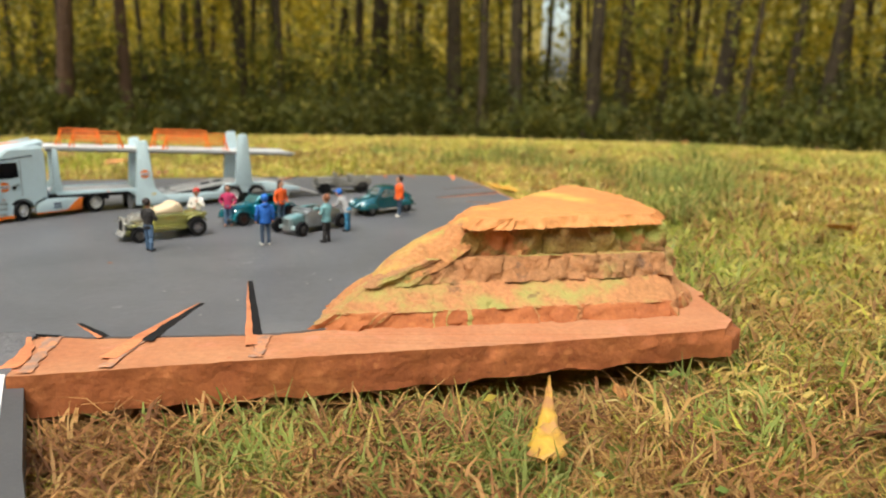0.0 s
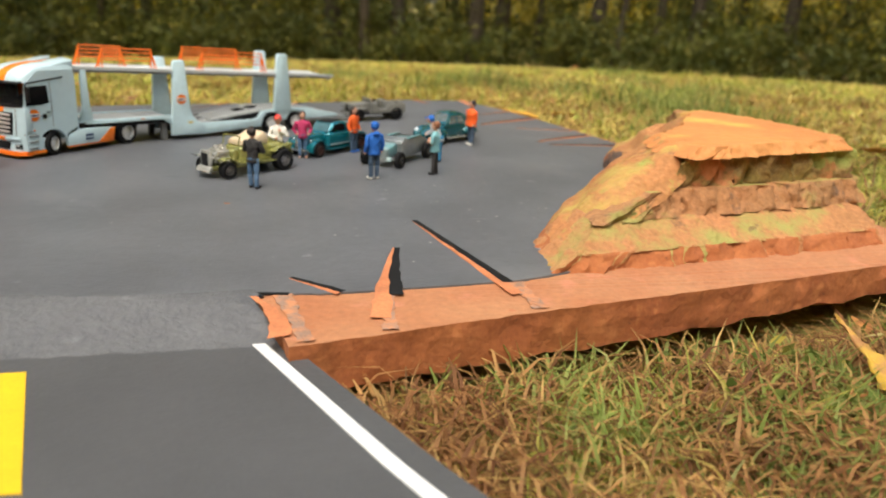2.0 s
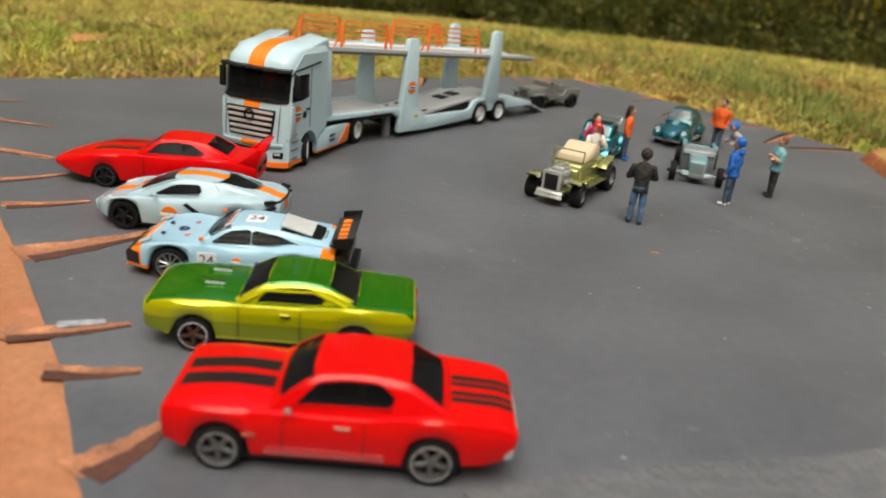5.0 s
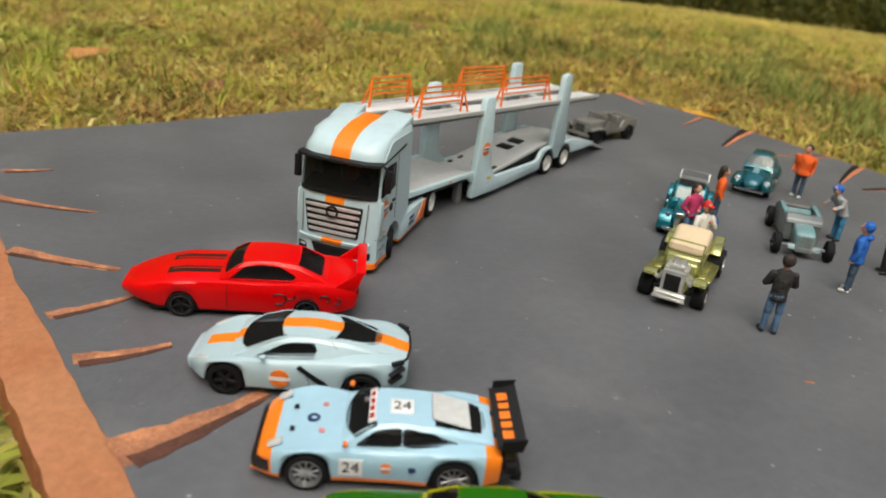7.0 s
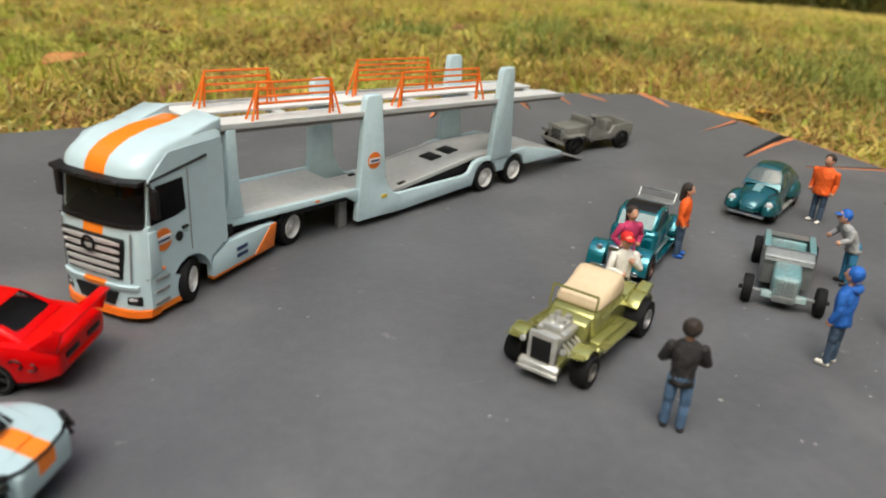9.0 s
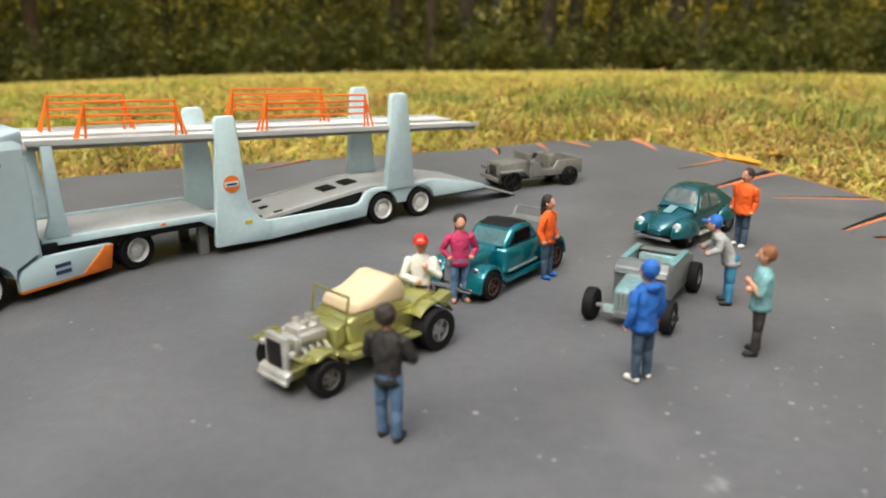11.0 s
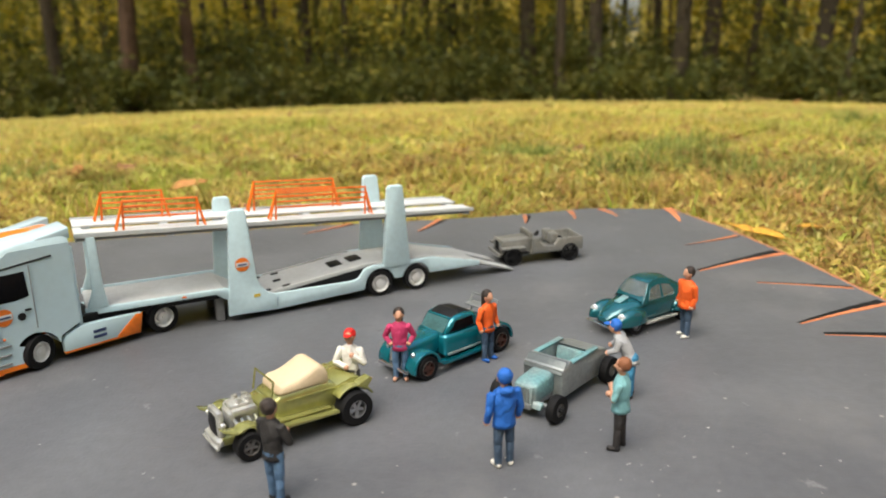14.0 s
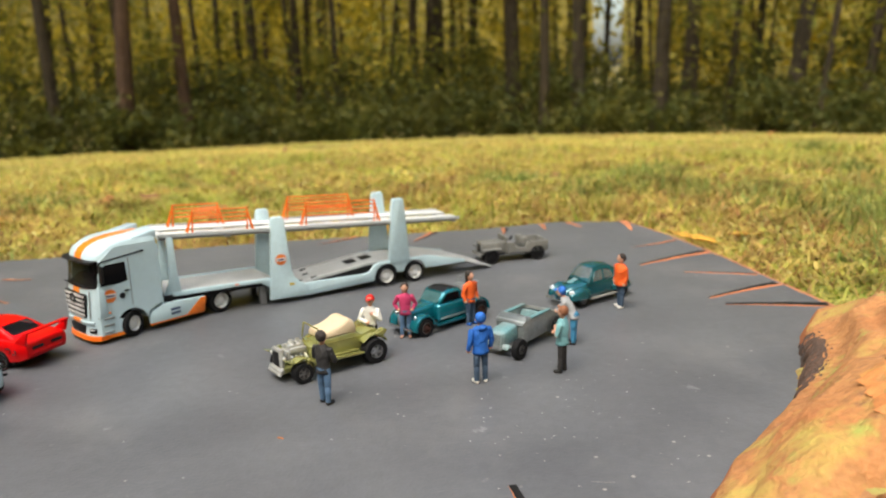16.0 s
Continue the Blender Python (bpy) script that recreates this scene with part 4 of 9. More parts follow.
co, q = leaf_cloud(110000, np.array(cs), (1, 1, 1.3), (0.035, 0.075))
tagged(new("far_woods", quick_mesh("far_woods", co, [q], LEAF_FAR, 0)), "leafy depth of the wood, glow painted into yellowing leaves", "woods", kind="stuff")
bm = bmesh.new()
for a, d in around(150, 10.8, 21):
    x, y = azimuth(a, d)
    if abs(a - 7.9) < 1.3:
        continue
    r = random.uniform(0.012, 0.045)
    rod_bm((x, y, -0.55), (x + random.uniform(-0.35, 0.35), y, 5.5), r, r * 0.6, 7, bm)
far_trunks = part("far_trunks", bm, BARK, None)
tagged(far_trunks, "thin dark trunks standing deep in the wood", "woods", kind="stuff")
BACK = material("wood_depth", (0.20, 0.18, 0.05), 1.0, vary=0.35, grain=8, color2=(0.36, 0.29, 0.07))
# Wall carried all round and high out of view to block low sky light.
for a0, a1 in ((-60, 6.9), (8.9, 180), (180, 300)):
    verts, faces = [], []
    n = 40
    for k in range(n + 1):
        a = a0 + (a1 - a0) * k / n
        x, y = azimuth(a, 26)
        verts += [(x, y, -0.9), (x, y, 13.0 + 1.5 * noise.noise(Vector((a * 0.3, 0, 0)))), (x * 1.02, y * 1.02, 12.5), (x * 1.02, y * 1.02, -0.9)]
    for k in range(n):
        for j in range(3):
            faces.append((4 * k + j, 4 * k + 4 + j, 4 * k + 5 + j, 4 * k + 1 + j))
    tagged(part("backdrop", (verts, faces), BACK, None), "far depth of the wood, raised unseen to screen low sky", "backdrop", kind="structure")


# ---- vehicles ----
FLAME = (0.86, 0.22, 0.02)
WHITE_PLASTIC = material("pale_grey_plastic", (0.52, 0.55, 0.55), 0.45, vary=0.05)
PALE_PLASTIC = material("pale_blue_plastic", (0.51, 0.665, 0.715), 0.38, vary=0.06, coat=0.15)
ORANGE_PLASTIC = material("orange_plastic", (0.86, 0.17, 0.012), 0.45, vary=0.06)
GREY_PLASTIC = material("grey_plastic", (0.22, 0.22, 0.22), 0.5, vary=0.1)
LAMP = material("clear_lamp", (0.75, 0.77, 0.78), 0.12, 0.3, 0.05, coat=1.0)
RED_LAMP = material("red_lamp", (0.5, 0.01, 0.01), 0.15, coat=1.0)
DECAL_WHITE = material("white_decal", (0.8, 0.8, 0.8), 0.4)
DECAL_ORANGE = material("orange_decal", (0.85, 0.20, 0.02), 0.4)
DECAL_BLUE = material("dark_blue_decal", (0.03, 0.05, 0.14), 0.4)
RED_RIM = material("red_tinged_rim", (0.10, 0.045, 0.035), 0.35, 0.5)
DULL_LIP = material("dull_lip", (0.12, 0.12, 0.12), 0.4, 0.5)
BUMPER_CHROME = material("worn_chrome", (0.62, 0.62, 0.62), 0.2, 0.8, 0.25, grain=900)
SEAT = material("black_seat_plastic", (0.035, 0.033, 0.032), 0.6, vary=0.2)
WINDOW = material("smoked_window", (0.010, 0.010, 0.011), 0.1, vary=0.1)
WINDOW.node_tree.nodes["Principled BSDF"].inputs["Alpha"].default_value = 0.45
WINDOW.node_tree.nodes["Principled BSDF"].inputs["Specular IOR Level"].default_value = 0.12
BRIGHT_LIP = material("polished_lip", (0.78, 0.78, 0.78), 0.25, 0.25, 0.05)


def curve(pts, soft=0.0):
    """A line through the points, its corners rounded over about soft metres."""
    xs, vs = zip(*sorted(pts))
    if not soft:
        return lambda x: float(np.interp(x, xs, vs))
    g = np.linspace(xs[0], xs[-1], 500)
    y = np.interp(g, xs, vs)
    k = max(1, int(3 * soft / (g[1] - g[0])))
    w = np.exp(-0.5 * (np.arange(-k, k + 1) * (g[1] - g[0]) / soft) ** 2)
    z = np.convolve(np.concatenate([2 * y[0] - y[k:0:-1], y, 2 * y[-1] - y[-2:-k - 2:-1]]), w / w.sum(), "valid")
    return lambda x: float(np.interp(x, g, z))


def rounded(poly, times=2):
    """A polygon with its corners cut."""
    for _ in range(times):
        out = []
        for i, a in enumerate(poly):
            b = poly[(i + 1) % len(poly)]
            out += [(0.88 * a[0] + 0.12 * b[0], 0.88 * a[1] + 0.12 * b[1]), (0.12 * a[0] + 0.88 * b[0], 0.12 * a[1] + 0.88 * b[1])]
        poly = out
    return poly


RING = [(0.0, 0, 0.0), (0.83, 0, 0.0), (0.935, 0, 0.05), (0.974, 0, 0.30), (1.0, 0, 0.66), (0.988, 0, 0.87), (0.95, 0, 1.0), (0.90, 1, 0.30), (0.72, 1, 0.62), (0.40, 1, 0.9), (0.0, 1, 1.0)]


def body_mesh(x0, x1, w, zb, zs, zt, arches, mat, n=64, soft=1.0):
    """A car's lower body: rings across, from tail x0 to nose x1, with round openings over the wheels."""
    w, zb, zs, zt = curve(w, 0.0018 * soft), curve(zb, 0.0008 * soft), curve(zs, 0.0012 * soft), curve(zt, 0.0012 * soft)
    verts, faces = [], []
    m = 2 * len(RING) - 1
    st = sorted(set([x0 + (x1 - x0) * (0.5 - 0.5 * math.cos(math.pi * k / n)) * 0.35 + (x1 - x0) * k / n * 0.65 for k in range(n + 1)]))
    for x in st:
        x = x0 + 0.0013 + (x - x0) * (x1 - x0 - 0.0026) / (x1 - x0)
        b = zb(x)
        for xc, zc, r in arches:
            if abs(x - xc) < r:
                b = max(b, zc + math.sqrt(r * r - (x - xc) ** 2))
        s, t, ww = zs(x), zt(x), w(x)
        b = min(b, s - 0.0012)
        half = [(ww * f, (b + (s - b) * h) if kind == 0 else (s + (t - s) * h)) for f, kind, h in RING]
        for y, z in half:
            verts.append((x, y, z))
        for y, z in half[-2:0:-1]:
            verts.append((x, -y, z))
    m = 2 * len(RING) - 2
    # round off both ends
    def cap(ring, way):
        zm = sum(v[2] for v in ring) / m
        out = []
        for k in range(1, 5):
            a = math.pi / 2 * k / 4
            e = 0.0013
            out.append([(x + way * e * math.sin(a), math.copysign(max(abs(y) - e * (1 - math.cos(a)), 0.0), y), zm + (z - zm) * (1 - 0.45 * (1 - math.cos(a)))) for x, y, z in ring])
        return out

    rings = [verts[i * m:(i + 1) * m] for i in range(len(st))]
    rings = cap(rings[0], -1)[::-1] + rings + cap(rings[-1], 1)
    verts = [v for q in rings for v in q]
    st = rings
    for i in range(len(st) - 1):
        for k in range(m):
            faces.append((i * m + k, i * m + (k + 1) % m, (i + 1) * m + (k + 1) % m, (i + 1) * m + k))
    faces.append(tuple(range(m))[::-1])
    faces.append(tuple((len(st) - 1) * m + k for k in range(m)))
    bm = bmesh.new()
    vs = [bm.verts.new(v) for v in verts]
    for f in faces:
        bm.faces.new([vs[k] for k in f])
    return bm


def cabin(car, g, roof_mat, glass_mat=None):
    """Roof and windows. g: xa windscreen foot, xb roof front, xc roof rear, xd rear foot, zf, zr (foot heights), top, yb (half width at the foot), yr (at the roof)."""
    glass_mat = glass_mat or WINDOW
    xa, xb, xc, xd, zf, zr, top, yb, yr = g["xa"], g["xb"], g["xc"], g["xd"], g["zf"], g["zr"], g["top"], g["yb"], g["yr"]
    foot = curve([(xa, zf), (xd, zr)])
    foot_w = curve([(xa, yb * 0.97), (xb, yb), (xc, yb), (xd, g.get("yb2", yb * 0.95))])
    roof_w = curve([(xa, yr), (xb, yr), (xc, yr * 0.98), (xd, yr * 0.9)])
    bow = g.get("bow", 0.0006)
    prof = curve([(xa, zf), (xa + (xb - xa) * 0.86, zf + (top - zf) * 0.90), (xb, top - 0.0006), (xb + (xc - xb) * 0.3, top), (xb + (xc - xb) * 0.7, top), (xc, top - 0.0006), (xc + (xd - xc) * 0.14, zr + (top - zr) * 0.9), (xd, zr)], 0.0011)

    def edge(x, s):
        h = prof(x) - foot(x)
        full = top - foot(x)
        return foot_w(x) + (roof_w(x) - foot_w(x)) * (s * h / full)

    bulge = g.get("bulge", 0.0016)
    panes = [(xa - (xa - xb) * 0.08, xa - (xa - xb) * 0.86, 0.92, 0.0, bulge), (xd + (xc - xd) * g.get("rear_foot", 0.12), xd + (xc - xd) * g.get("rear_top", 0.84), 0.88, g.get("taper", 0.0), g.get("rear_bulge", bulge * 0.4))]

    def glazed(x, sh, q):
        """Whether a spot of the shell is an opening: sh its height on the side, or q its share of the half width on top."""
        if sh is not None:
            return any(inside(np.array([x]), np.array([sh]), w)[0] for w in g["windows"])
        for x0, x1, y_in, taper, bend in panes:
            t = (x + math.copysign(bend * 0.7 * min(1.0, q / y_in) ** 2.5, x0 - x1) - x0) / (x1 - x0)
            if 0.05 < t < 0.96 and q < y_in - taper * (1 - t) - 0.03:
                return True
        return False

    n = 150
    sides = [k * 0.0375 for k in range(25)]
    across = [0.93] + [0.045 * k for k in range(20, -1, -1)]
    verts, faces = [], []
    for i in range(n + 1):
        x = xd + (xa - xd) * i / n
        f, p = foot(x) - 0.0006, prof(x)
        half = [(edge(x, k), f + (p - f) * k) for k in sides]
        half += [(edge(x, 1) * q, f + (p - f) * 0.985 if q == 0.93 else p + bow * (1 - 0.55 * q * q)) for q in across]
        verts += [(x, y, z) for y, z in half] + [(x, -y, z) for y, z in half[-2::-1]]
    h = len(sides) + len(across)
    m = 2 * h - 1
    for i in range(n):
        xm = xd + (xa - xd) * (i + 0.5) / n
        for k in range(m - 1):
            j = min(k, m - 2 - k)
            if j < len(sides) - 1:
                hole = glazed(xm, (sides[j] + sides[j + 1]) / 2, None)
            elif j >= len(sides):
                hole = glazed(xm, None, (across[j - len(sides)] + across[j - len(sides) + 1]) / 2)
            else:
                hole = False
            if not hole:
                faces.append((i * m + k, (i + 1) * m + k, (i + 1) * m + k + 1, i * m + k + 1))
    roof = part("roof", (verts, faces), roof_mat, car, smooth=50)
    # dark tub, seats and wheel behind the glass
    floor_z = curve(g["zt"], 0.0012)
    stations = [xd + g.get("tub", 0.0015) + (xa - xd - 0.0015 - g.get("tub", 0.0015)) * k / 12 for k in range(13)]
    tv = [(x, sg * foot_w(x) * g.get("tub_w", 0.9), floor_z(x) + 0.0003 - lower) for lower in (0.0, 0.0006) for x in stations for sg in (-1, 1)]
    tf = []
    for k in range(12):
        o = 2 * k
        tf += [(o, o + 1, o + 3, o + 2), (26 + o, 26 + o + 2, 26 + o + 3, 26 + o + 1), (o, o + 2, o + 28, o + 26), (o + 1, o + 27, o + 29, o + 3)]
    part("interior", (tv, tf), DARK, car, "black interior")
    xm = (xb + xc) / 2
    tall = top - floor_z(xm)
    for sg in (1, -1):
        part("seat", box_bm(0.0018, 0.0050, tall * 0.72, (xm - 0.0005, sg * yr * 0.48, floor_z(xm) + tall * 0.36), 0.0005, rot=None), SEAT, car, "black seat")
    part("steering_wheel", rod_bm((xb + 0.0016, yr * 0.45, floor_z(xb) + tall * 0.34), (xb + 0.0019, yr * 0.45, floor_z(xb) + tall * 0.38), 0.0015, seg=12), SEAT, car, "dark steering wheel")

    def screen(name, label, x0, x1, y_in, taper, bend):
        vs, fs = [], []
        for i in range(7):
            xm = x0 + (x1 - x0) * i / 6
            e = edge(xm, 1) * (y_in - taper * (1 - i / 6))
            for k in range(9):
                y = -e + 2 * e * k / 8
                x = xm - math.copysign(bend * (1 - 0.6 * i / 6) * abs(y / e) ** 2.5, x0 - x1)
                drop = 0.0 if abs(k - 4) < 3 else -0.0001
                vs.append((x, y, prof(x) + bow * (1 - (y / max(e, 1e-6)) ** 2 * 0.55) - 0.00006 + drop))
        for i in range(6):
            for k in range(8):
                a = i * 9 + k
                fs.append((a, a + 9, a + 10, a + 1))
        pane = part(name, (vs, fs), glass_mat, car, label)
        rim = [vs[k] for k in range(9)] + [vs[i * 9 + 8] for i in range(1, 7)] + [vs[54 + k] for k in range(7, -1, -1)] + [vs[i * 9] for i in range(5, 0, -1)]
        surround(rim, pane, g.get("trim", roof_mat))

    def surround(points, pane, mat):
        """A raised lip round a pane, so that the glass lies in its frame."""
        bm = bmesh.new()
        for p0, p1 in zip(points, points[1:] + points[:1]):
            if (Vector(p1) - Vector(p0)).length > 1e-5:
                rod_bm(p0, p1, g.get("lip", 0.00022), seg=6, bm=bm)
        part("window_surround", bm, mat, pane)

    screen("windscreen", "dark tinted windscreen", *panes[0])
    screen("rear_window", "dark tinted rear window", *panes[1])
    for sgn in (1, -1):
        for poly in map(rounded, g["windows"]):
            vs = []
            for x, s in poly:
                f = foot(x)
                z = f + (min(prof(x), top) - f) * s
                ye = foot_w(x) + (roof_w(x) - foot_w(x)) * (z - f) / (top - f)
                vs.append((x, sgn * (ye - 0.00004), z))
            for x, s in poly:
                f = foot(x)
                z = f + (min(prof(x), top) - f) * s
                vs.append((x, sgn * (foot_w(x) + (roof_w(x) - foot_w(x)) * (z - f) / (top - f) - 0.0004), z))
            k = len(poly)
            fs = [tuple(range(k)) if sgn > 0 else tuple(range(k))[::-1]] + [(i, (i + 1) % k, k + (i + 1) % k, k + i) for i in range(k)]
            pane = part("side_window", (vs, fs), g.get("side_glass", glass_mat), car, "dark side window", smooth=0)
            surround(vs[:k], pane, g.get("trim", roof_mat))
    return prof


WHEELS = {}


def wheel(parent, x, y, z, r, width, rim_mat, spokes=5, lip=None, q=0.84, steer=0.0):
    """A tyre with its rim and spokes; y positive is the left side. q: the rim's share of the radius."""
    k = (round(r, 5), round(width, 5), rim_mat.name, spokes, lip.name if lip else "", q)
    if k not in WHEELS:
        h = width / 2
        v, f = lathe([(r * 0.60 * q, -h), (r * 0.93, -h), (r, -h * 0.7), (r, h * 0.7), (r * 0.96, h), (r * (q + 0.02), h), (r * q, h * 0.8), (r * 0.60 * q, -h)], 28)
        tm = mesh_of("tyre", v, f, RUBBER)
        v, f = lathe([(r * q, h * 0.80), (r * q, h * 1.05), (r * q * 0.95, h * 1.05), (r * q * 0.90, h * 0.45), (r * q * 0.84, h * 0.25)], 24)
        bm = bmesh.new()
        vs = [bm.verts.new(p) for p in v]
        for c in f:
            bm.faces.new([vs[i] for i in c])
        for n in range(spokes):
            a = 2 * math.pi * n / spokes + 0.3
            b = box_bm(r * 0.82 * q, h * 0.28, r * (0.21 if spokes < 8 else 0.09), (r * 0.44 * q, h * 0.66, 0), r * 0.02, 1)
            bmesh.ops.rotate(b, cent=(0, 0, 0), matrix=Matrix.Rotation(a, 3, "Y"), verts=b.verts[:])
            join(bm, b)
        if spokes == 0:
            dv, df = lathe([(r * 0.82 * q, h * 0.46), (r * 0.62 * q, h * 0.30), (r * 0.50 * q, h * 0.72), (r * 0.0001, h * 0.76)], 24)
            dvs = [bm.verts.new(p) for p in dv]
            for c in df:
                bm.faces.new([dvs[i] for i in c])
        rod_bm((0, h * 0.4, 0), (0, h * 0.92, 0), r * 0.20 * q, r * 0.16 * q, 10, bm)
        me = bpy.data.meshes.new("rim")
        bmesh.ops.recalc_face_normals(bm, faces=bm.faces[:])
        bm.to_mesh(me)
        bm.free()
        me.materials.append(rim_mat)
        me.materials.append(lip or rim_mat)
        me.polygons.foreach_set("material_index", [1 if c < 24 * 2 else 0 for c in range(len(me.polygons))])
        v, f = lathe([(0.0001, h * 0.22), (r * 0.8 * q, h * 0.22), (r * 0.8 * q, -h)], 16)
        WHEELS[k] = (tm, me, mesh_of("rim_backing", v, f, DARK))
    tm, rm, dm = WHEELS[k]
    t = part("wheel", tm, None, parent, "black tyre", pose(x, y, z, 0, 0, steer + (0 if y > 0 else 180)))
    part("rim", rm, None, t, "spoked rim" if spokes else "silver hub")
    part("rim_backing", dm, None, t, "dark disc behind the rim")
    return t


def axles(car, xf, xr, yf, yr, rf, rr, wf, wr, rim, spokes=5, lip=None, q=0.84):
    for x, y, r, w in ((xf, yf, rf, wf), (xf, -yf, rf, wf), (xr, yr, rr, wr), (xr, -yr, rr, wr)):
        wheel(car, x, y - math.copysign(w / 2, y), r, r, w, rim, spokes, lip, q)


def disc(car, name, x, y, z, r, mat, label="", side=1):
    v, f = lathe([(0.00002, side * 0.00012), (r, side * 0.00012), (r, -side * 0.0003)], 18)
    return part(name, (v, f), mat, car, label, pose(x, y, z))


def plate(car, name, x0, x1, z0, z1, y, mat, label="", th=0.0004, bev=0.0):
    return part(name, box_bm(x1 - x0, th, z1 - z0, ((x0 + x1) / 2, y, (z0 + z1) / 2), bev), mat, car, label)


def text_on(car, words, size, m, mat, label):
    c = bpy.data.curves.new("lettering", "FONT")
    c.body, c.size, c.align_x, c.align_y, c.extrude = words, size, "CENTER", "CENTER", size * 0.01
    tmp = bpy.data.objects.new("lettering", c)
    me = bpy.data.meshes.new_from_object(tmp)
    bpy.data.objects.remove(tmp)
    me.materials.clear()
    me.materials.append(mat)
    return part("lettering", me, None, car, label, m)


def muscle_car(name, label, at, ang, paint, roof_paint, s, stripes=None):
    """A two-door coupe from its outlines in s."""
    car = thing(name, label, "toy car", pose(at[0], at[1], 0, 0, 0, ang), "toy cars parked in a row")
    arches = [(s["xf"], s["rf"], s["rf"] * s.get("front_arch", 1.17)), (s["xr"], s["rr"], s["rr"] * s.get("rear_arch", 1.12))]
    part("body", body_mesh(s["tail"], s["nose"], s["w"], s["zb"], s["zs"], s["zt"], arches, None, soft=s.get("soft", 1.0)), paint, car, smooth=32)
    # Chassis hung low and wide, so its shape deepens the shade underneath.
    part("chassis", box_bm(s["nose"] - s["tail"] - 0.022, 2 * s["half"] - 0.0056, 0.0066, ((s["nose"] + s["tail"]) / 2, 0, 0.0050), 0.0006), DARK, car, "black chassis")
    axles(car, s["xf"], s["xr"], s["half"] - 0.0006, s["half"] - 0.0006, s["rf"], s["rr"], 0.0042, 0.0048, s["rim"], s.get("spokes", 5), s.get("lip"), s.get("q", 0.84))
    for x in (s["xf"], s["xr"]):
        part("axle", rod_bm((x, -s["half"] + 0.004, 0.0055), (x, s["half"] - 0.004, 0.0055), 0.0009), DARK, car)
    cabin(car, dict(s["cab"], zt=s["zt"]), roof_paint)
    return car


def bumper(car, x, half, z, h, mat, back, label):
    sg = -1 if back else 1
    bm = bmesh.new()
    prev = None
    for k in range(13):
        y = -half + 2 * half * k / 12
        dx = -sg * 0.0022 * (y / half) ** 4
        ring = [bm.verts.new((x + dx + a * sg, y, z + b)) for a, b in ((-0.0012, -h / 2), (0.0, -h / 2), (0.0006, 0), (0.0, h / 2), (-0.0012, h / 2))]
        if prev:
            for i in range(5):
                bm.faces.new((prev[i], prev[(i + 1) % 5], ring[(i + 1) % 5], ring[i]))
        else:
            bm.faces.new(ring)
        prev = ring
    bm.faces.new(prev)
    return part("bumper", bm, mat, car, label)


FRESH_CHROME = material("bright_chrome", (0.70, 0.70, 0.70), 0.2, 0.6, 0.1)
DARK_SPOKE = material("dark_metal_spoke", (0.13, 0.13, 0.132), 0.35, 0.5, 0.1)
RED = (0.62, 0.0015, 0.0035)
INK = (0.02, 0.012, 0.012)
RED_STRIPE = striped("red_lacquer_black_stripes", RED, [("a", 0.0010, 0.0058, INK, [("z", 0.0128, 0.0178), ("x", 0.0115, 0.0325)]), ("a", 0.0010, 0.0058, INK, [("z", 0.0125, 0.0178), ("x", -0.0400, -0.0240)]), ("a", 0.0030, 0.0036, RED, [("z", 0.0125, 0.0178), ("x", -0.0400, -0.0240)])])
RED_PLAIN = striped("red_lacquer", RED, [])
s = dict(nose=0.0346, tail=-0.0405, xf=0.0223, xr=-0.0227, rf=0.0053, rr=0.0057, half=0.0149, rim=DARK_SPOKE, lip=FRESH_CHROME, q=0.76,
         w=[(-0.0405, 0.0138), (-0.038, 0.0145), (-0.025, 0.0151), (0.0, 0.0148), (0.02, 0.0149), (0.030, 0.0146), (0.0336, 0.0140), (0.0346, 0.0134)],
         zb=[(-0.0405, 0.0084), (-0.034, 0.0056), (-0.02, 0.0040), (0.028, 0.0040), (0.0346, 0.0062)],
         zs=[(-0.0405, 0.0140), (-0.037, 0.0154), (-0.023, 0.0167), (-0.008, 0.0148), (0.006, 0.0147), (0.024, 0.0152), (0.0330, 0.0146), (0.0346, 0.0138)],
         zt=[(-0.0405, 0.0146), (-0.037, 0.0159), (-0.02, 0.0165), (0.010, 0.0160), (0.020, 0.0166), (0.027, 0.0160), (0.0330, 0.0150), (0.0346, 0.0142)],
         cab=dict(xa=0.0122, xb=0.0024, xc=-0.0150, xd=-0.0262, zf=0.0156, zr=0.0158, top=0.0226, yb=0.0135, yr=0.0102,
                  windows=[[(0.0080, 0.22), (0.0024, 0.90), (-0.0040, 0.94), (-0.0108, 0.92), (-0.0142, 0.62), (-0.0134, 0.22)]]))
chevelle = muscle_car("toy_coupe", "glossy red toy muscle car with black hood and boot stripes", (-0.3612, 0.3658), 160.6, RED_STRIPE, RED_PLAIN, s)
bumper(chevelle, 0.0352, 0.0128, 0.0080, 0.0026, BUMPER_CHROME, False, "chrome front bumper")
bumper(chevelle, -0.0416, 0.0138, 0.0098, 0.0034, FRESH_CHROME, True, "chrome rear bumper")
part("grille", box_bm(0.0006, 0.021, 0.0030, (0.0347, 0, 0.0108)), DARK, chevelle, "black grille")
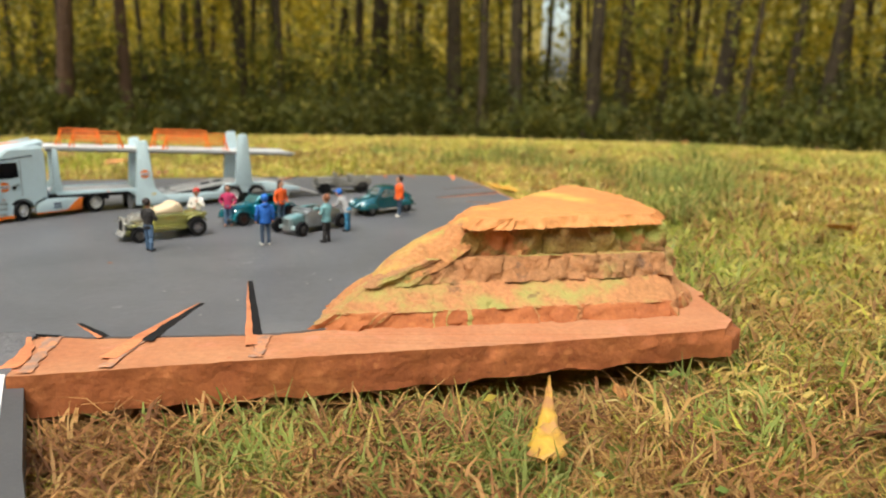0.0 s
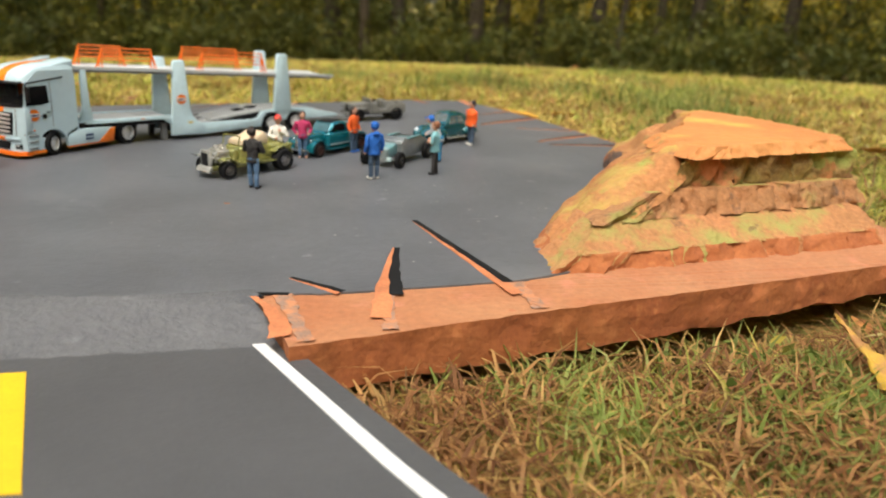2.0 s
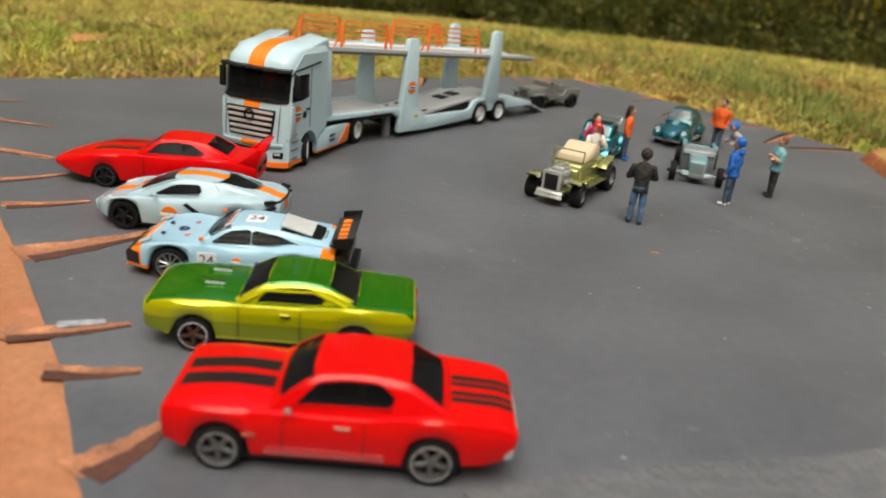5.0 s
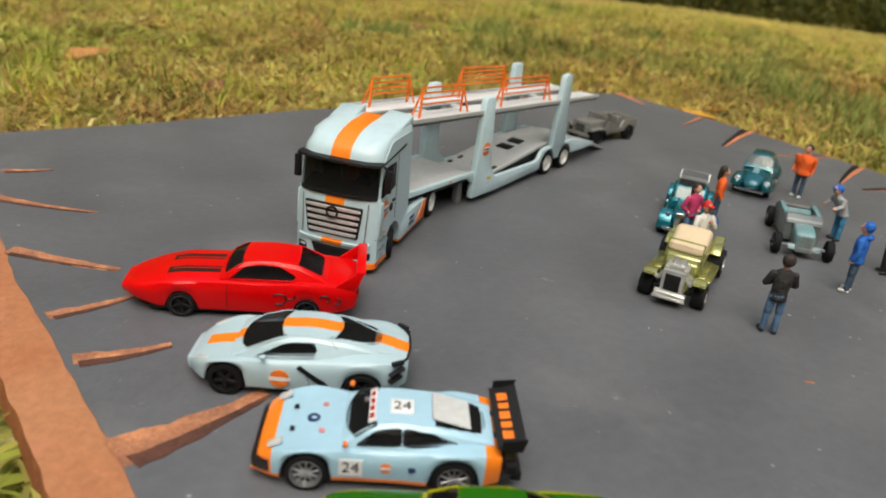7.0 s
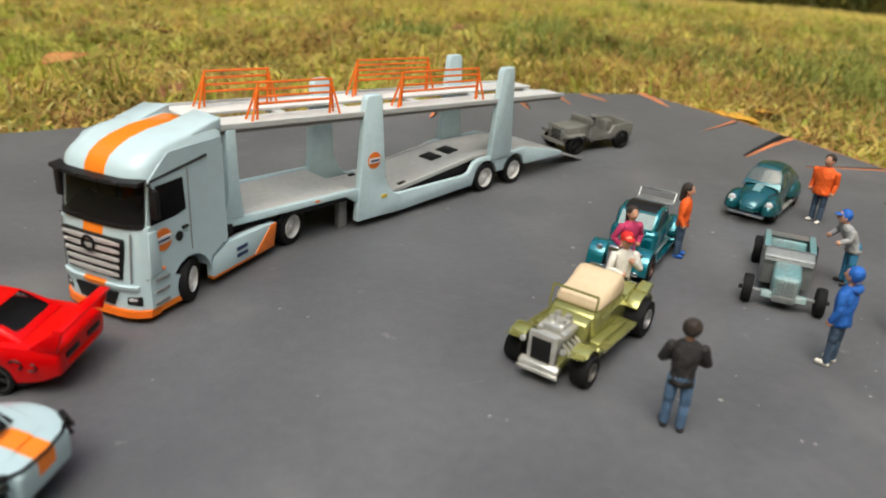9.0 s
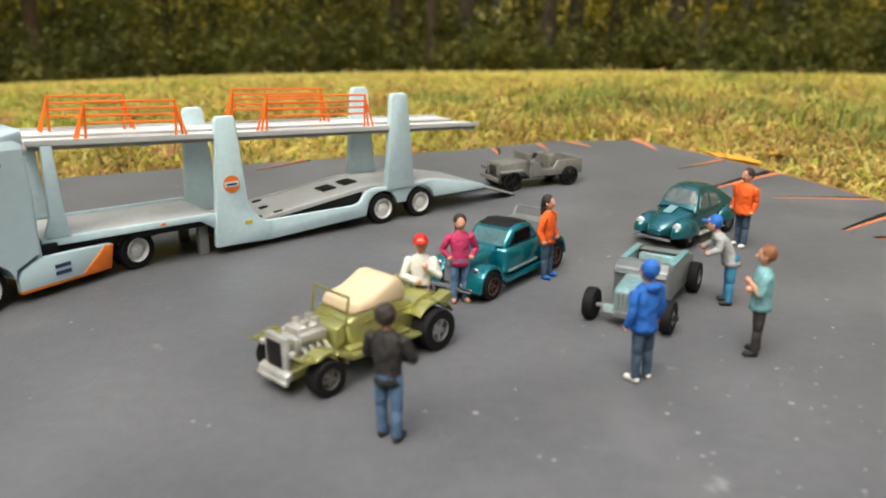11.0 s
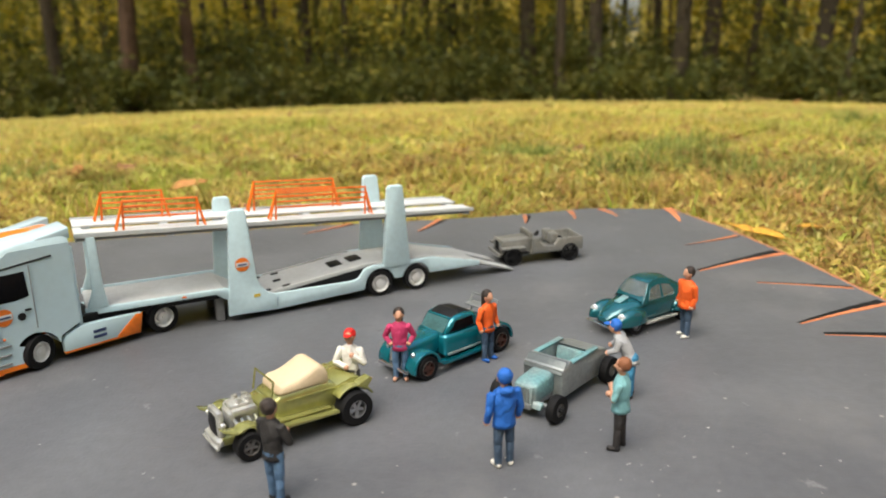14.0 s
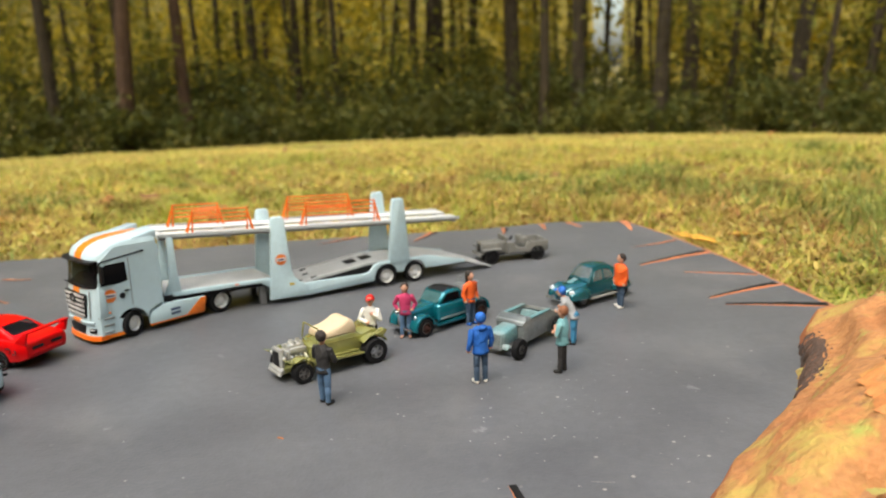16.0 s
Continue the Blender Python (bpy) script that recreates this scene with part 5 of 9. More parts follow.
for sg in (1, -1):
    disc_v, disc_f = lathe([(0.0001, 0.0004), (0.0012, 0.0003), (0.0014, -0.0003)], 14)
    part("headlight", (disc_v, disc_f), LAMP, chevelle, "round clear headlight", pose(0.0348, sg * 0.0102, 0.0110, 0, 0, -90))
    part("tail_light", box_bm(0.0006, 0.0032, 0.0018, (-0.0408, sg * 0.0098, 0.0118), 0.0002), RED_LAMP, chevelle, "red tail light")
    plate(chevelle, "door_handle", -0.0052, -0.0020, 0.0131, 0.0136, sg * 0.0150, CHROME, "chrome door handle", 0.0005)
    plate(chevelle, "sill_trim", -0.0125, 0.0125, 0.0060, 0.00622, sg * 0.01485, CHROME, "bright sill trim", 0.0003)
    plate(chevelle, "badge", 0.0145, 0.0172, 0.0098, 0.0103, sg * 0.01495, CHROME, "small bright badge", 0.0003)
    plate(chevelle, "door_seam", 0.0088, 0.00895, 0.0056, 0.0148, sg * 0.01480, DARK, "door seam", 0.0002)
    plate(chevelle, "door_seam", -0.0082, -0.00805, 0.0056, 0.0148, sg * 0.01482, DARK, "door seam", 0.0002)
    part("wing_mirror", box_bm(0.0016, 0.0014, 0.0011, (0.0078, sg * 0.0149, 0.0166), 0.0003), CHROME, chevelle, "chrome wing mirror")

GREEN_TOP = (0.020, 0.16, 0.006)
GOLD_SIDE = (0.52, 0.50, 0.006)
# Last two z bands put the sides' highlight and ground reflection into paint.
TWO_TONE = striped("green_over_yellow_lacquer_shaded", GOLD_SIDE, [("a", 0.0, 0.0131, GREEN_TOP, [("z", 0.0122, 0.03), ("x", -0.0368, 0.0340)]), ("x", 0.0318, 0.04, (0.02, 0.022, 0.008), [("z", 0.0068, 0.0118)]), ("z", 0.0100, 0.0128, (0.40, 0.41, 0.006), []), ("z", 0.0052, 0.0100, (0.23, 0.27, 0.004), [])], 0.2, 0.8, 0.35)
GREEN_ROOF = striped("green_lacquer", GREEN_TOP, [], 0.2, 0.8, 0.35)
GREEN_CAP = striped("green_roof_yellow_pillars", GOLD_SIDE, [("a", 0.0, 0.0101, GREEN_TOP, [])], 0.2, 0.8, 0.35)
YELLOW_TRIM = striped("yellow_lacquer", GOLD_SIDE, [], 0.2, 0.8, 0.35)
g = dict(s)
g.update(nose=0.0352, tail=-0.0375, xf=0.0215, xr=-0.0215, half=0.0147, rf=0.0050, rr=0.0053, rim=RED_RIM, lip=BRIGHT_LIP,
         w=[(-0.0375, 0.0128), (-0.034, 0.0142), (-0.022, 0.0148), (0.0, 0.0145), (0.02, 0.0147), (0.030, 0.0144), (0.0345, 0.0134), (0.0352, 0.0126)],
         zb=[(-0.0375, 0.0082), (-0.032, 0.0056), (-0.02, 0.0040), (0.027, 0.0040), (0.0352, 0.0058)],
         zs=[(-0.0375, 0.0150), (-0.034, 0.0156), (-0.020, 0.0160), (-0.006, 0.0147), (0.01, 0.0146), (0.026, 0.0147), (0.0335, 0.0140), (0.0352, 0.0129)],
         zt=[(-0.0375, 0.0156), (-0.034, 0.0164), (-0.018, 0.0166), (0.01, 0.0162), (0.018, 0.0168), (0.024, 0.0160), (0.0335, 0.0147), (0.0352, 0.0134)],
         cab=dict(xa=0.0112, xb=0.0018, xc=-0.0120, xd=-0.0228, zf=0.0150, zr=0.0153, top=0.0205, yb=0.0132, yr=0.0102, trim=YELLOW_TRIM, lip=0.00016,
                  windows=[[(0.0060, 0.12), (0.0022, 0.82), (-0.0096, 0.86), (-0.0132, 0.42), (-0.0118, 0.12)]]))
camaro = muscle_car("toy_coupe", "green and metallic yellow two-tone toy muscle car", (-0.3640, 0.4188), 162.0, TWO_TONE, GREEN_CAP, g)
bumper(camaro, 0.0356, 0.0116, 0.0072, 0.0016, material("dark_yellow", (0.36, 0.34, 0.005), 0.25, 0.4, coat=0.6), False, "yellow front bumper")
bumper(camaro, -0.0382, 0.0128, 0.0094, 0.0022, BUMPER_CHROME, True, "chrome rear bumper")
part("grille", box_bm(0.0006, 0.019, 0.0030, (0.0353, 0, 0.0102)), DARK, camaro, "black grille")
part("bonnet_scoop", box_bm(0.0060, 0.0024, 0.0009, (0.0185, 0.0045, 0.0166), 0.0004), GREEN_ROOF, camaro, "green bonnet scoop")
part("bonnet_scoop", box_bm(0.0060, 0.0024, 0.0009, (0.0185, -0.0045, 0.0166), 0.0004), GREEN_ROOF, camaro, "green bonnet scoop")
for y in (-0.0045, 0.0045):
    part("scoop_slot", box_bm(0.0034, 0.0014, 0.0005, (0.0168, y, 0.01695), 0.0001), DARK, camaro, "dark scoop slot")
    part("scoop_trim", box_bm(0.0052, 0.0003, 0.0005, (0.0176, y + 0.0010, 0.01700), 0.0001), BRIGHT_LIP, camaro, "bright scoop trim")
for sg in (1, -1):
    for x0, z0, x1, z1 in ((0.0092, 0.0152, 0.0026, 0.0186), (0.0026, 0.0186, -0.0100, 0.0188), (-0.0100, 0.0188, -0.0190, 0.0158)):
        e0, e1 = [0.0132 - 0.0030 * (z - 0.0152) / 0.0053 for z in (z0, z1)]
        part("window_trim", rod_bm((x0, sg * e0, z0), (x1, sg * e1, z1), 0.00045, seg=6), YELLOW_TRIM, camaro, "yellow window trim")
    plate(camaro, "door_handle", -0.0042, -0.0015, 0.0128, 0.0134, sg * 0.0148, CHROME, "chrome door handle", 0.0005)
    plate(camaro, "door_seam", 0.0095, 0.00965, 0.0052, 0.0145, sg * 0.01458, DARK, "door seam", 0.0002)
    plate(camaro, "door_seam", -0.0068, -0.00665, 0.0052, 0.0145, sg * 0.01458, DARK, "door seam", 0.0002)
    part("tail_light", box_bm(0.0006, 0.0050, 0.0016, (-0.0377, sg * 0.0080, 0.0125), 0.0002), RED_LAMP, camaro, "red tail light")

# long-nosed car with a tall wing
DAY_RED = striped("red_lacquer_black_bonnet", RED, [("a", 0.0030, 0.0078, INK, [("z", 0.0120, 0.02), ("x", 0.0095, 0.0285)]), ("a", 0.0042, 0.0050, RED, [("z", 0.0120, 0.02), ("x", 0.0095, 0.0270)])])
d = dict(s)
d.update(nose=0.0450, tail=-0.0405, xf=0.0224, xr=-0.0224, half=0.0149, rf=0.0049, rr=0.0050, rim=DARK, lip=DULL_LIP, spokes=5, rear_arch=0.92, front_arch=1.04, soft=1.5,
         w=[(-0.0405, 0.0130), (-0.037, 0.0142), (-0.02, 0.0150), (0.0, 0.0147), (0.022, 0.0149), (0.034, 0.0138), (0.042, 0.0108), (0.0450, 0.0070)],
         zb=[(-0.0405, 0.0070), (-0.034, 0.0044), (-0.02, 0.0030), (0.03, 0.0032), (0.0450, 0.0066)],
         zs=[(-0.0405, 0.0140), (-0.036, 0.0150), (-0.022, 0.0158), (-0.005, 0.0146), (0.01, 0.0148), (0.026, 0.0140), (0.036, 0.0112), (0.0435, 0.0092), (0.0450, 0.0084)],
         zt=[(-0.0405, 0.0148), (-0.036, 0.0158), (-0.018, 0.0164), (0.01, 0.0162), (0.024, 0.0156), (0.034, 0.0132), (0.0435, 0.0100), (0.0450, 0.0088)],
         cab=dict(xa=0.0092, xb=0.0002, xc=-0.0165, xd=-0.0295, zf=0.0155, zr=0.0156, top=0.0215, yb=0.0133, yr=0.0098, yb2=0.0118, taper=0.12,
                  windows=[[(0.0068, 0.12), (0.0008, 0.86), (-0.0062, 0.92), (-0.0132, 0.86), (-0.0184, 0.42), (-0.0170, 0.12)]]))
daytona = muscle_car("toy_coupe", "red toy stock car with pointed nose and tall rear wing", (-0.3898, 0.5669), 162.1, DAY_RED, RED_PLAIN, d)
for sg in (1, -1):
    part("wing_upright", prism_bm([(-0.0320, 0.0148), (-0.0405, 0.0148), (-0.0428, 0.0214), (-0.0404, 0.0214)], sg * 0.0130 - 0.0006, sg * 0.0130 + 0.0006, "y", 0.0003), RED_PLAIN, daytona, "red wing upright")
    plate(daytona, "door_seam", 0.0060, 0.00615, 0.0052, 0.0145, sg * 0.0148, DARK, "door seam", 0.0002)
    part("tail_light", box_bm(0.0006, 0.0070, 0.0016, (-0.0407, sg * 0.0060, 0.0118), 0.0002), DARK, daytona, "dark tail light")
part("wing_blade", box_bm(0.0034, 0.0272, 0.0008, (-0.0416, 0, 0.0214), 0.0003), RED_PLAIN, daytona, "red wing blade")
for sg in (1, -1):
    for xc, zc, rr, a0, a1 in ((-0.0125, 0.0098, 0.0026, 40, 300), (-0.0165, 0.0112, 0.0016, 150, 400), (-0.0290, 0.0108, 0.0018, 20, 250), (-0.0335, 0.0104, 0.0014, 90, 330)):
        bm = bmesh.new()
        pts = [(xc + rr * math.cos(radians(a)), sg * 0.0149, zc + 0.8 * rr * math.sin(radians(a))) for a in range(a0, a1, 28)]
        for p0, p1 in zip(pts, pts[1:]):
            rod_bm(p0, p1, 0.00030, seg=4, bm=bm)
        part("painted_swirl", bm, DARK, daytona, "thin black painted swirl")
bumper(daytona, -0.0408, 0.0128, 0.0090, 0.0016, RED_PLAIN, True, "red rear bumper")

# mid-engined sports car
V_LIVERY = striped("pale_blue_orange_livery", (0.41, 0.54, 0.59), [("y", -0.0030, 0.0030, FLAME, [("z", 0.0105, 0.03), ("x", -0.04, 0.036)])], 0.2, 0.7)
v = dict(s)
v.update(nose=0.0350, tail=-0.0350, xf=0.02125, xr=-0.02125, half=0.0151, rf=0.0054, rr=0.0058, rim=DARK, lip=DARK, spokes=5, soft=2.0,
         w=[(-0.0350, 0.0080), (-0.0338, 0.0112), (-0.0312, 0.0138), (-0.020, 0.0153), (-0.004, 0.0143), (0.010, 0.0145), (0.022, 0.0151), (0.027, 0.0145), (0.0305, 0.0130), (0.0330, 0.0108), (0.0345, 0.0082), (0.0350, 0.0066)],
         zb=[(-0.0350, 0.0070), (-0.030, 0.0045), (-0.015, 0.0030), (0.026, 0.0030), (0.0350, 0.0044)],
         zs=[(-0.0350, 0.0142), (-0.0312, 0.0158), (-0.022, 0.0164), (-0.008, 0.0136), (0.006, 0.0126), (0.020, 0.0132), (0.028, 0.0116), (0.0340, 0.0086), (0.0350, 0.0074)],
         zt=[(-0.0350, 0.0150), (-0.0305, 0.0164), (-0.020, 0.0172), (-0.005, 0.0160), (0.010, 0.0140), (0.022, 0.0124), (0.030, 0.0108), (0.0340, 0.0090), (0.0350, 0.0078)],
         cab=dict(xa=0.0205, xb=0.0030, xc=-0.0110, xd=-0.0300, zf=0.0128, zr=0.0156, top=0.0198, yb=0.0128, yr=0.0090, yb2=0.0078, taper=0.28, bow=0.0010, bulge=0.0045, rear_bulge=0.0058, rear_top=0.92, rear_foot=0.20, tub=0.0065, tub_w=0.76,
                  windows=[[(0.0142, 0.16), (0.0036, 0.84), (-0.0056, 0.84), (-0.0068, 0.50), (-0.0056, 0.16)]]))
vette = muscle_car("toy_sports_car", "pale blue toy sports car with orange centre stripe", (-0.3821, 0.5129), 156.5, V_LIVERY, V_LIVERY, v)
for sg in (1, -1):
    part("side_intake", prism_bm([(-0.0010, 0.0124), (-0.0020, 0.0130), (-0.0096, 0.0086), (-0.0122, 0.0060), (-0.0092, 0.0064)], sg * 0.0136, sg * 0.0148, "y"), DARK, vette, "black side intake")
    disc(vette, "round_emblem", 0.0042, sg * 0.0146, 0.0080, 0.0031, DECAL_ORANGE, "orange round emblem", sg)
    plate(vette, "emblem_bar", 0.0010, 0.0074, 0.0074, 0.0086, sg * 0.0147, DECAL_WHITE, "white bar across the emblem", 0.0003)
    part("headlight", box_bm(0.0050, 0.0016, 0.0009, (0.0288, sg * 0.0112, 0.0109), 0.0004, rot=Matrix.Rotation(radians(20), 4, "Y") @ Matrix.Rotation(radians(-sg * 28), 4, "Z")), LAMP, vette, "narrow clear headlight")
    for k, (name, words) in enumerate((("tail_light", "dark slanting tail light"), ("corner_vent", "dark slanting corner vent"))):
        part(name, box_bm(0.0056 - 0.0008 * k, 0.0018, 0.0010, (-0.0318 + 0.0004 * k, sg * 0.0127, 0.0136 - 0.0026 * k), 0.0003, rot=Matrix.Rotation(radians(sg * 40), 4, "Z") @ Matrix.Rotation(radians(14), 4, "Y")), DARK, vette, words)
    part("spoiler_end", box_bm(0.0042, 0.0016, 0.0013, (-0.0318, sg * 0.0116, 0.0160), 0.0004, rot=Matrix.Rotation(radians(sg * 38), 4, "Z")), DARK, vette, "black end of the lip spoiler")
    part("door_seam", rod_bm((-0.0040, sg * 0.01435, 0.0100), (-0.0056, sg * 0.0143, 0.0045), 0.00018, seg=5), GREY_PLASTIC, vette, "door seam")
    part("roof_seam", rod_bm((-0.0108, sg * 0.0092, 0.0196), (-0.0128, sg * 0.0100, 0.0176), 0.00016, seg=5), GREY_PLASTIC, vette, "roof panel seam")
    part("wing_mirror", box_bm(0.0016, 0.0020, 0.0011, (0.0095, sg * 0.0144, 0.0150), 0.0004), V_LIVERY, vette, "pale blue wing mirror")
lip = [(-0.0326, -0.0108, 0.0157), (-0.0344, -0.0070, 0.0153), (-0.0350, 0.0, 0.0152), (-0.0344, 0.0070, 0.0153), (-0.0326, 0.0108, 0.0157)]
bm = bmesh.new()
for p0, p1 in zip(lip, lip[1:]):
    rod_bm(p0, p1, 0.0004, seg=6, bm=bm)
part("rear_spoiler", bm, DARK, vette, "black lip spoiler")
part("front_splitter", box_bm(0.0030, 0.0130, 0.0006, (0.0332, 0, 0.0042), 0.0002), DARK, vette, "black front splitter")

# racing coupe with a big wing
P_LIVERY = striped("pale_blue_racing_livery", (0.35, 0.55, 0.67), [("x", 0.0292, 0.04, FLAME, []), ("x", 0.0298, 0.04, INK, [("z", 0.0038, 0.0090)]), ("x", -0.04, -0.0275, FLAME, []), ("x", -0.04, -0.0318, INK, []), ("z", 0.0, 0.0046, FLAME, []), ("x", 0.0140, 0.0185, FLAME, [("z", 0.0, 0.0075)])], 0.22, 0.7)
P_ROOF = striped("pale_blue_roof", (0.37, 0.57, 0.69), [], 0.22, 0.7)
p = dict(s)
p.update(nose=0.0350, tail=-0.0365, xf=0.0200, xr=-0.0195, half=0.0156, rf=0.0056, rr=0.0058, rim=RIM_GREY, lip=RIM_GREY, spokes=10, soft=1.7,
         w=[(-0.0365, 0.0118), (-0.034, 0.0142), (-0.020, 0.0158), (-0.004, 0.0145), (0.010, 0.0146), (0.021, 0.0156), (0.028, 0.0150), (0.032, 0.0138), (0.0350, 0.0116)],
         zb=[(-0.0365, 0.0072), (-0.031, 0.0044), (-0.015, 0.0028), (0.028, 0.0028), (0.0350, 0.0036)],
         zs=[(-0.0365, 0.0120), (-0.033, 0.0136), (-0.020, 0.0150), (-0.006, 0.0126), (0.006, 0.0124), (0.020, 0.0138), (0.028, 0.0122), (0.0338, 0.0088), (0.0350, 0.0074)],
         zt=[(-0.0365, 0.0126), (-0.031, 0.0142), (-0.018, 0.0154), (0.0, 0.0142), (0.012, 0.0136), (0.022, 0.0126), (0.030, 0.0112), (0.0338, 0.0092), (0.0350, 0.0078)],
         cab=dict(xa=0.0112, xb=0.0022, xc=-0.0105, xd=-0.0300, bulge=0.0030, zf=0.0136, zr=0.0146, top=0.0186, yb=0.0126, yr=0.0092, yb2=0.0092, taper=0.18, trim=DARK,
                  windows=[[(0.0078, 0.10), (0.0022, 0.82), (-0.0046, 0.88), (-0.0046, 0.10)], [(-0.0052, 0.10), (-0.0052, 0.88), (-0.0130, 0.78), (-0.0202, 0.24), (-0.0185, 0.10)]]))
porsche = muscle_car("toy_racing_car", "pale blue and orange toy racing car with a black rear wing", (-0.3693, 0.4663), 160.0, P_LIVERY, P_ROOF, p)
CAGE = material("pale_cage", (0.5, 0.5, 0.5), 0.5, vary=0.1)
for sg in (1, -1):
    part("roll_cage_bar", rod_bm((-0.0020, sg * 0.0072, 0.0146), (-0.0150, sg * 0.0070, 0.0172), 0.0006, seg=8), CAGE, porsche, "pale roll cage bar")
    part("roll_cage_bar", rod_bm((0.0060, sg * 0.0076, 0.0148), (-0.0040, sg * 0.0072, 0.0160), 0.0008, seg=8), CAGE, porsche, "pale roll cage bar")
CLEAR = material("pale_lexan", (0.60, 0.62, 0.62), 0.12, vary=0.08, coat=0.8)
part("rear_lexan", prism_bm([(-0.0128, 0.0194), (-0.0131, 0.0197), (-0.0235, 0.0172), (-0.0235, 0.0168)], -0.0062, 0.0062, "y"), CLEAR, porsche, "pale rear screen")
WING = material("black_wing", (0.015, 0.015, 0.017), 0.35, vary=0.05, coat=0.3)
for k in range(5):
    part("wing_mark", box_bm(0.0030, 0.0026 if k % 2 else 0.0034, 0.0003, (-0.0334, -0.0088 + 0.0044 * k, 0.0180), 0.0001, rot=Matrix.Rotation(radians(8), 4, "Y")), DECAL_ORANGE, porsche, "orange sponsor shape")
part("roof_number_panel", box_bm(0.0064, 0.0066, 0.0004, (-0.0045, 0.0008, 0.01915), 0.0002), DECAL_WHITE, porsche, "white number panel on the roof")
text_on(porsche, "24", 0.0052, pose(-0.0045, 0.0008, 0.01938, 0, 0, 180), DARK, "black racing number")
part("windscreen_banner", prism_bm([(0.0044, 0.0178), (0.0026, 0.0188), (0.0026, 0.0192), (0.0045, 0.0182)], -0.0076, 0.0076, "y"), DECAL_WHITE, porsche, "white banner along the windscreen top")
for k in range(4):
    part("banner_mark", box_bm(0.0012, 0.0022, 0.0003, (0.0036, -0.0051 + 0.0034 * k, 0.01876), 0.0001, rot=Matrix.Rotation(radians(28), 4, "Y")), RED_LAMP, porsche, "red sponsor bar")
b_v, b_f = lathe([(0.0008, 0.0002), (0.0018, 0.0002), (0.0018, -0.0004), (0.0008, -0.0004)], 18)
part("bonnet_badge", (b_v, b_f), DECAL_BLUE, porsche, "dark ring badge", pose(0.0196, 0, 0.01300, 90 - 0.0, 0, 0))
for y in (-0.0060, 0.0060):
    part("bonnet_mark", box_bm(0.0016, 0.0018, 0.0003, (0.0168, y, 0.01345), 0.0001, rot=Matrix.Rotation(radians(5), 4, "Y")), material("pink_decal", (0.62, 0.24, 0.26), 0.4), porsche, "faded pink sponsor mark")
for sg in (1, -1):
    part("wing_stay", prism_bm([(-0.0280, 0.0130), (-0.0300, 0.0130), (-0.0342, 0.0174), (-0.0322, 0.0174)], sg * 0.0050 - 0.0004, sg * 0.0050 + 0.0004, "y"), DARK, porsche, "black wing stay")
    part("wing_end_plate", prism_bm([(-0.0312, 0.0196), (-0.0312, 0.0166), (-0.0368, 0.0166), (-0.0378, 0.0206)], sg * 0.0142 - 0.0003, sg * 0.0142 + 0.0003, "y"), DARK, porsche, "black wing end plate")
    plate(porsche, "number_panel", 0.0052, 0.0114, 0.0060, 0.0110, sg * 0.0147, DECAL_WHITE, "white number panel", 0.0003)
    text_on(porsche, "24", 0.0048, pose(0.0083, sg * 0.01495, 0.0085, 90, 0, 180 if sg > 0 else 0), DARK, "black racing number")
    disc(porsche, "round_emblem", -0.0010, sg * 0.0146, 0.0088, 0.0015, DECAL_ORANGE, "orange round emblem", sg)
    plate(porsche, "emblem_bar", -0.0023, 0.0003, 0.0085, 0.0091, sg * 0.0147, DECAL_WHITE, "white bar across the emblem", 0.0003)
    plate(porsche, "sponsor_bar", -0.0090, -0.0070, 0.0080, 0.0096, sg * 0.01475, DECAL_BLUE, "dark sponsor mark", 0.0003)
    part("headlight", box_bm(0.0042, 0.0026, 0.0010, (0.0288, sg * 0.0108, 0.0124), 0.0004, rot=Matrix.Rotation(radians(28), 4, "Y")), LAMP, porsche, "clear oval headlight")
    part("rear_fender_vent", box_bm(0.0030, 0.0020, 0.0030, (-0.0345, sg * 0.0142, 0.0110), 0.0004), DARK, porsche, "black rear vent")
    part("wing_mirror", box_bm(0.0014, 0.0020, 0.0011, (0.0100, sg * 0.0142, 0.0156), 0.0004), DECAL_ORANGE, porsche, "orange wing mirror")
part("wing_blade", prism_bm([(-0.0300, 0.0172), (-0.0305, 0.0167), (-0.0370, 0.0180), (-0.0377, 0.0194), (-0.0340, 0.0180)], -0.0140, 0.0140, "y"), WING, porsche, "black wing with an orange panel")
part("front_splitter", box_bm(0.0040, 0.0210, 0.0007, (0.0332, 0, 0.0030), 0.0002), DECAL_ORANGE, porsche, "orange front splitter")
part("rear_diffuser", box_bm(0.0030, 0.0230, 0.0030, (-0.0368, 0, 0.0060), 0.0004), DARK, porsche, "black diffuser")
for k in range(2):
    part("bonnet_vent", box_bm(0.0012, 0.0018, 0.0003, (0.0250 - 0.0030 * (k // 2), (-1) ** k * 0.0050, 0.0128 + 0.0008 * (k // 2)), rot=None), DARK, porsche, "black bonnet vent")

# ---- car transporter: tractor ----
SLAT = material("grille_chrome", (0.72, 0.72, 0.71), 0.28, 0.45, 0.08)
HUB = material("silver_hub", (0.76, 0.76, 0.75), 0.32, 0.2, 0.06)
CAB_PAINT = striped("cab_livery", (0.48, 0.62, 0.67), [("y", -0.0042, 0.0042, FLAME, [("z", 0.0295, 0.08)]), ("y", -0.0046, 0.0046, FLAME, [("z", 0.0115, 0.0145), ("x", 0.015, 0.03)]), ("z", 0.0, 0.0052, FLAME, [])], 0.3, 0.5)
SKIRT_PAINT = striped("skirt_livery", (0.48, 0.625, 0.67), [("z", 0.0, 0.0048, FLAME, [])], 0.3, 0.5)
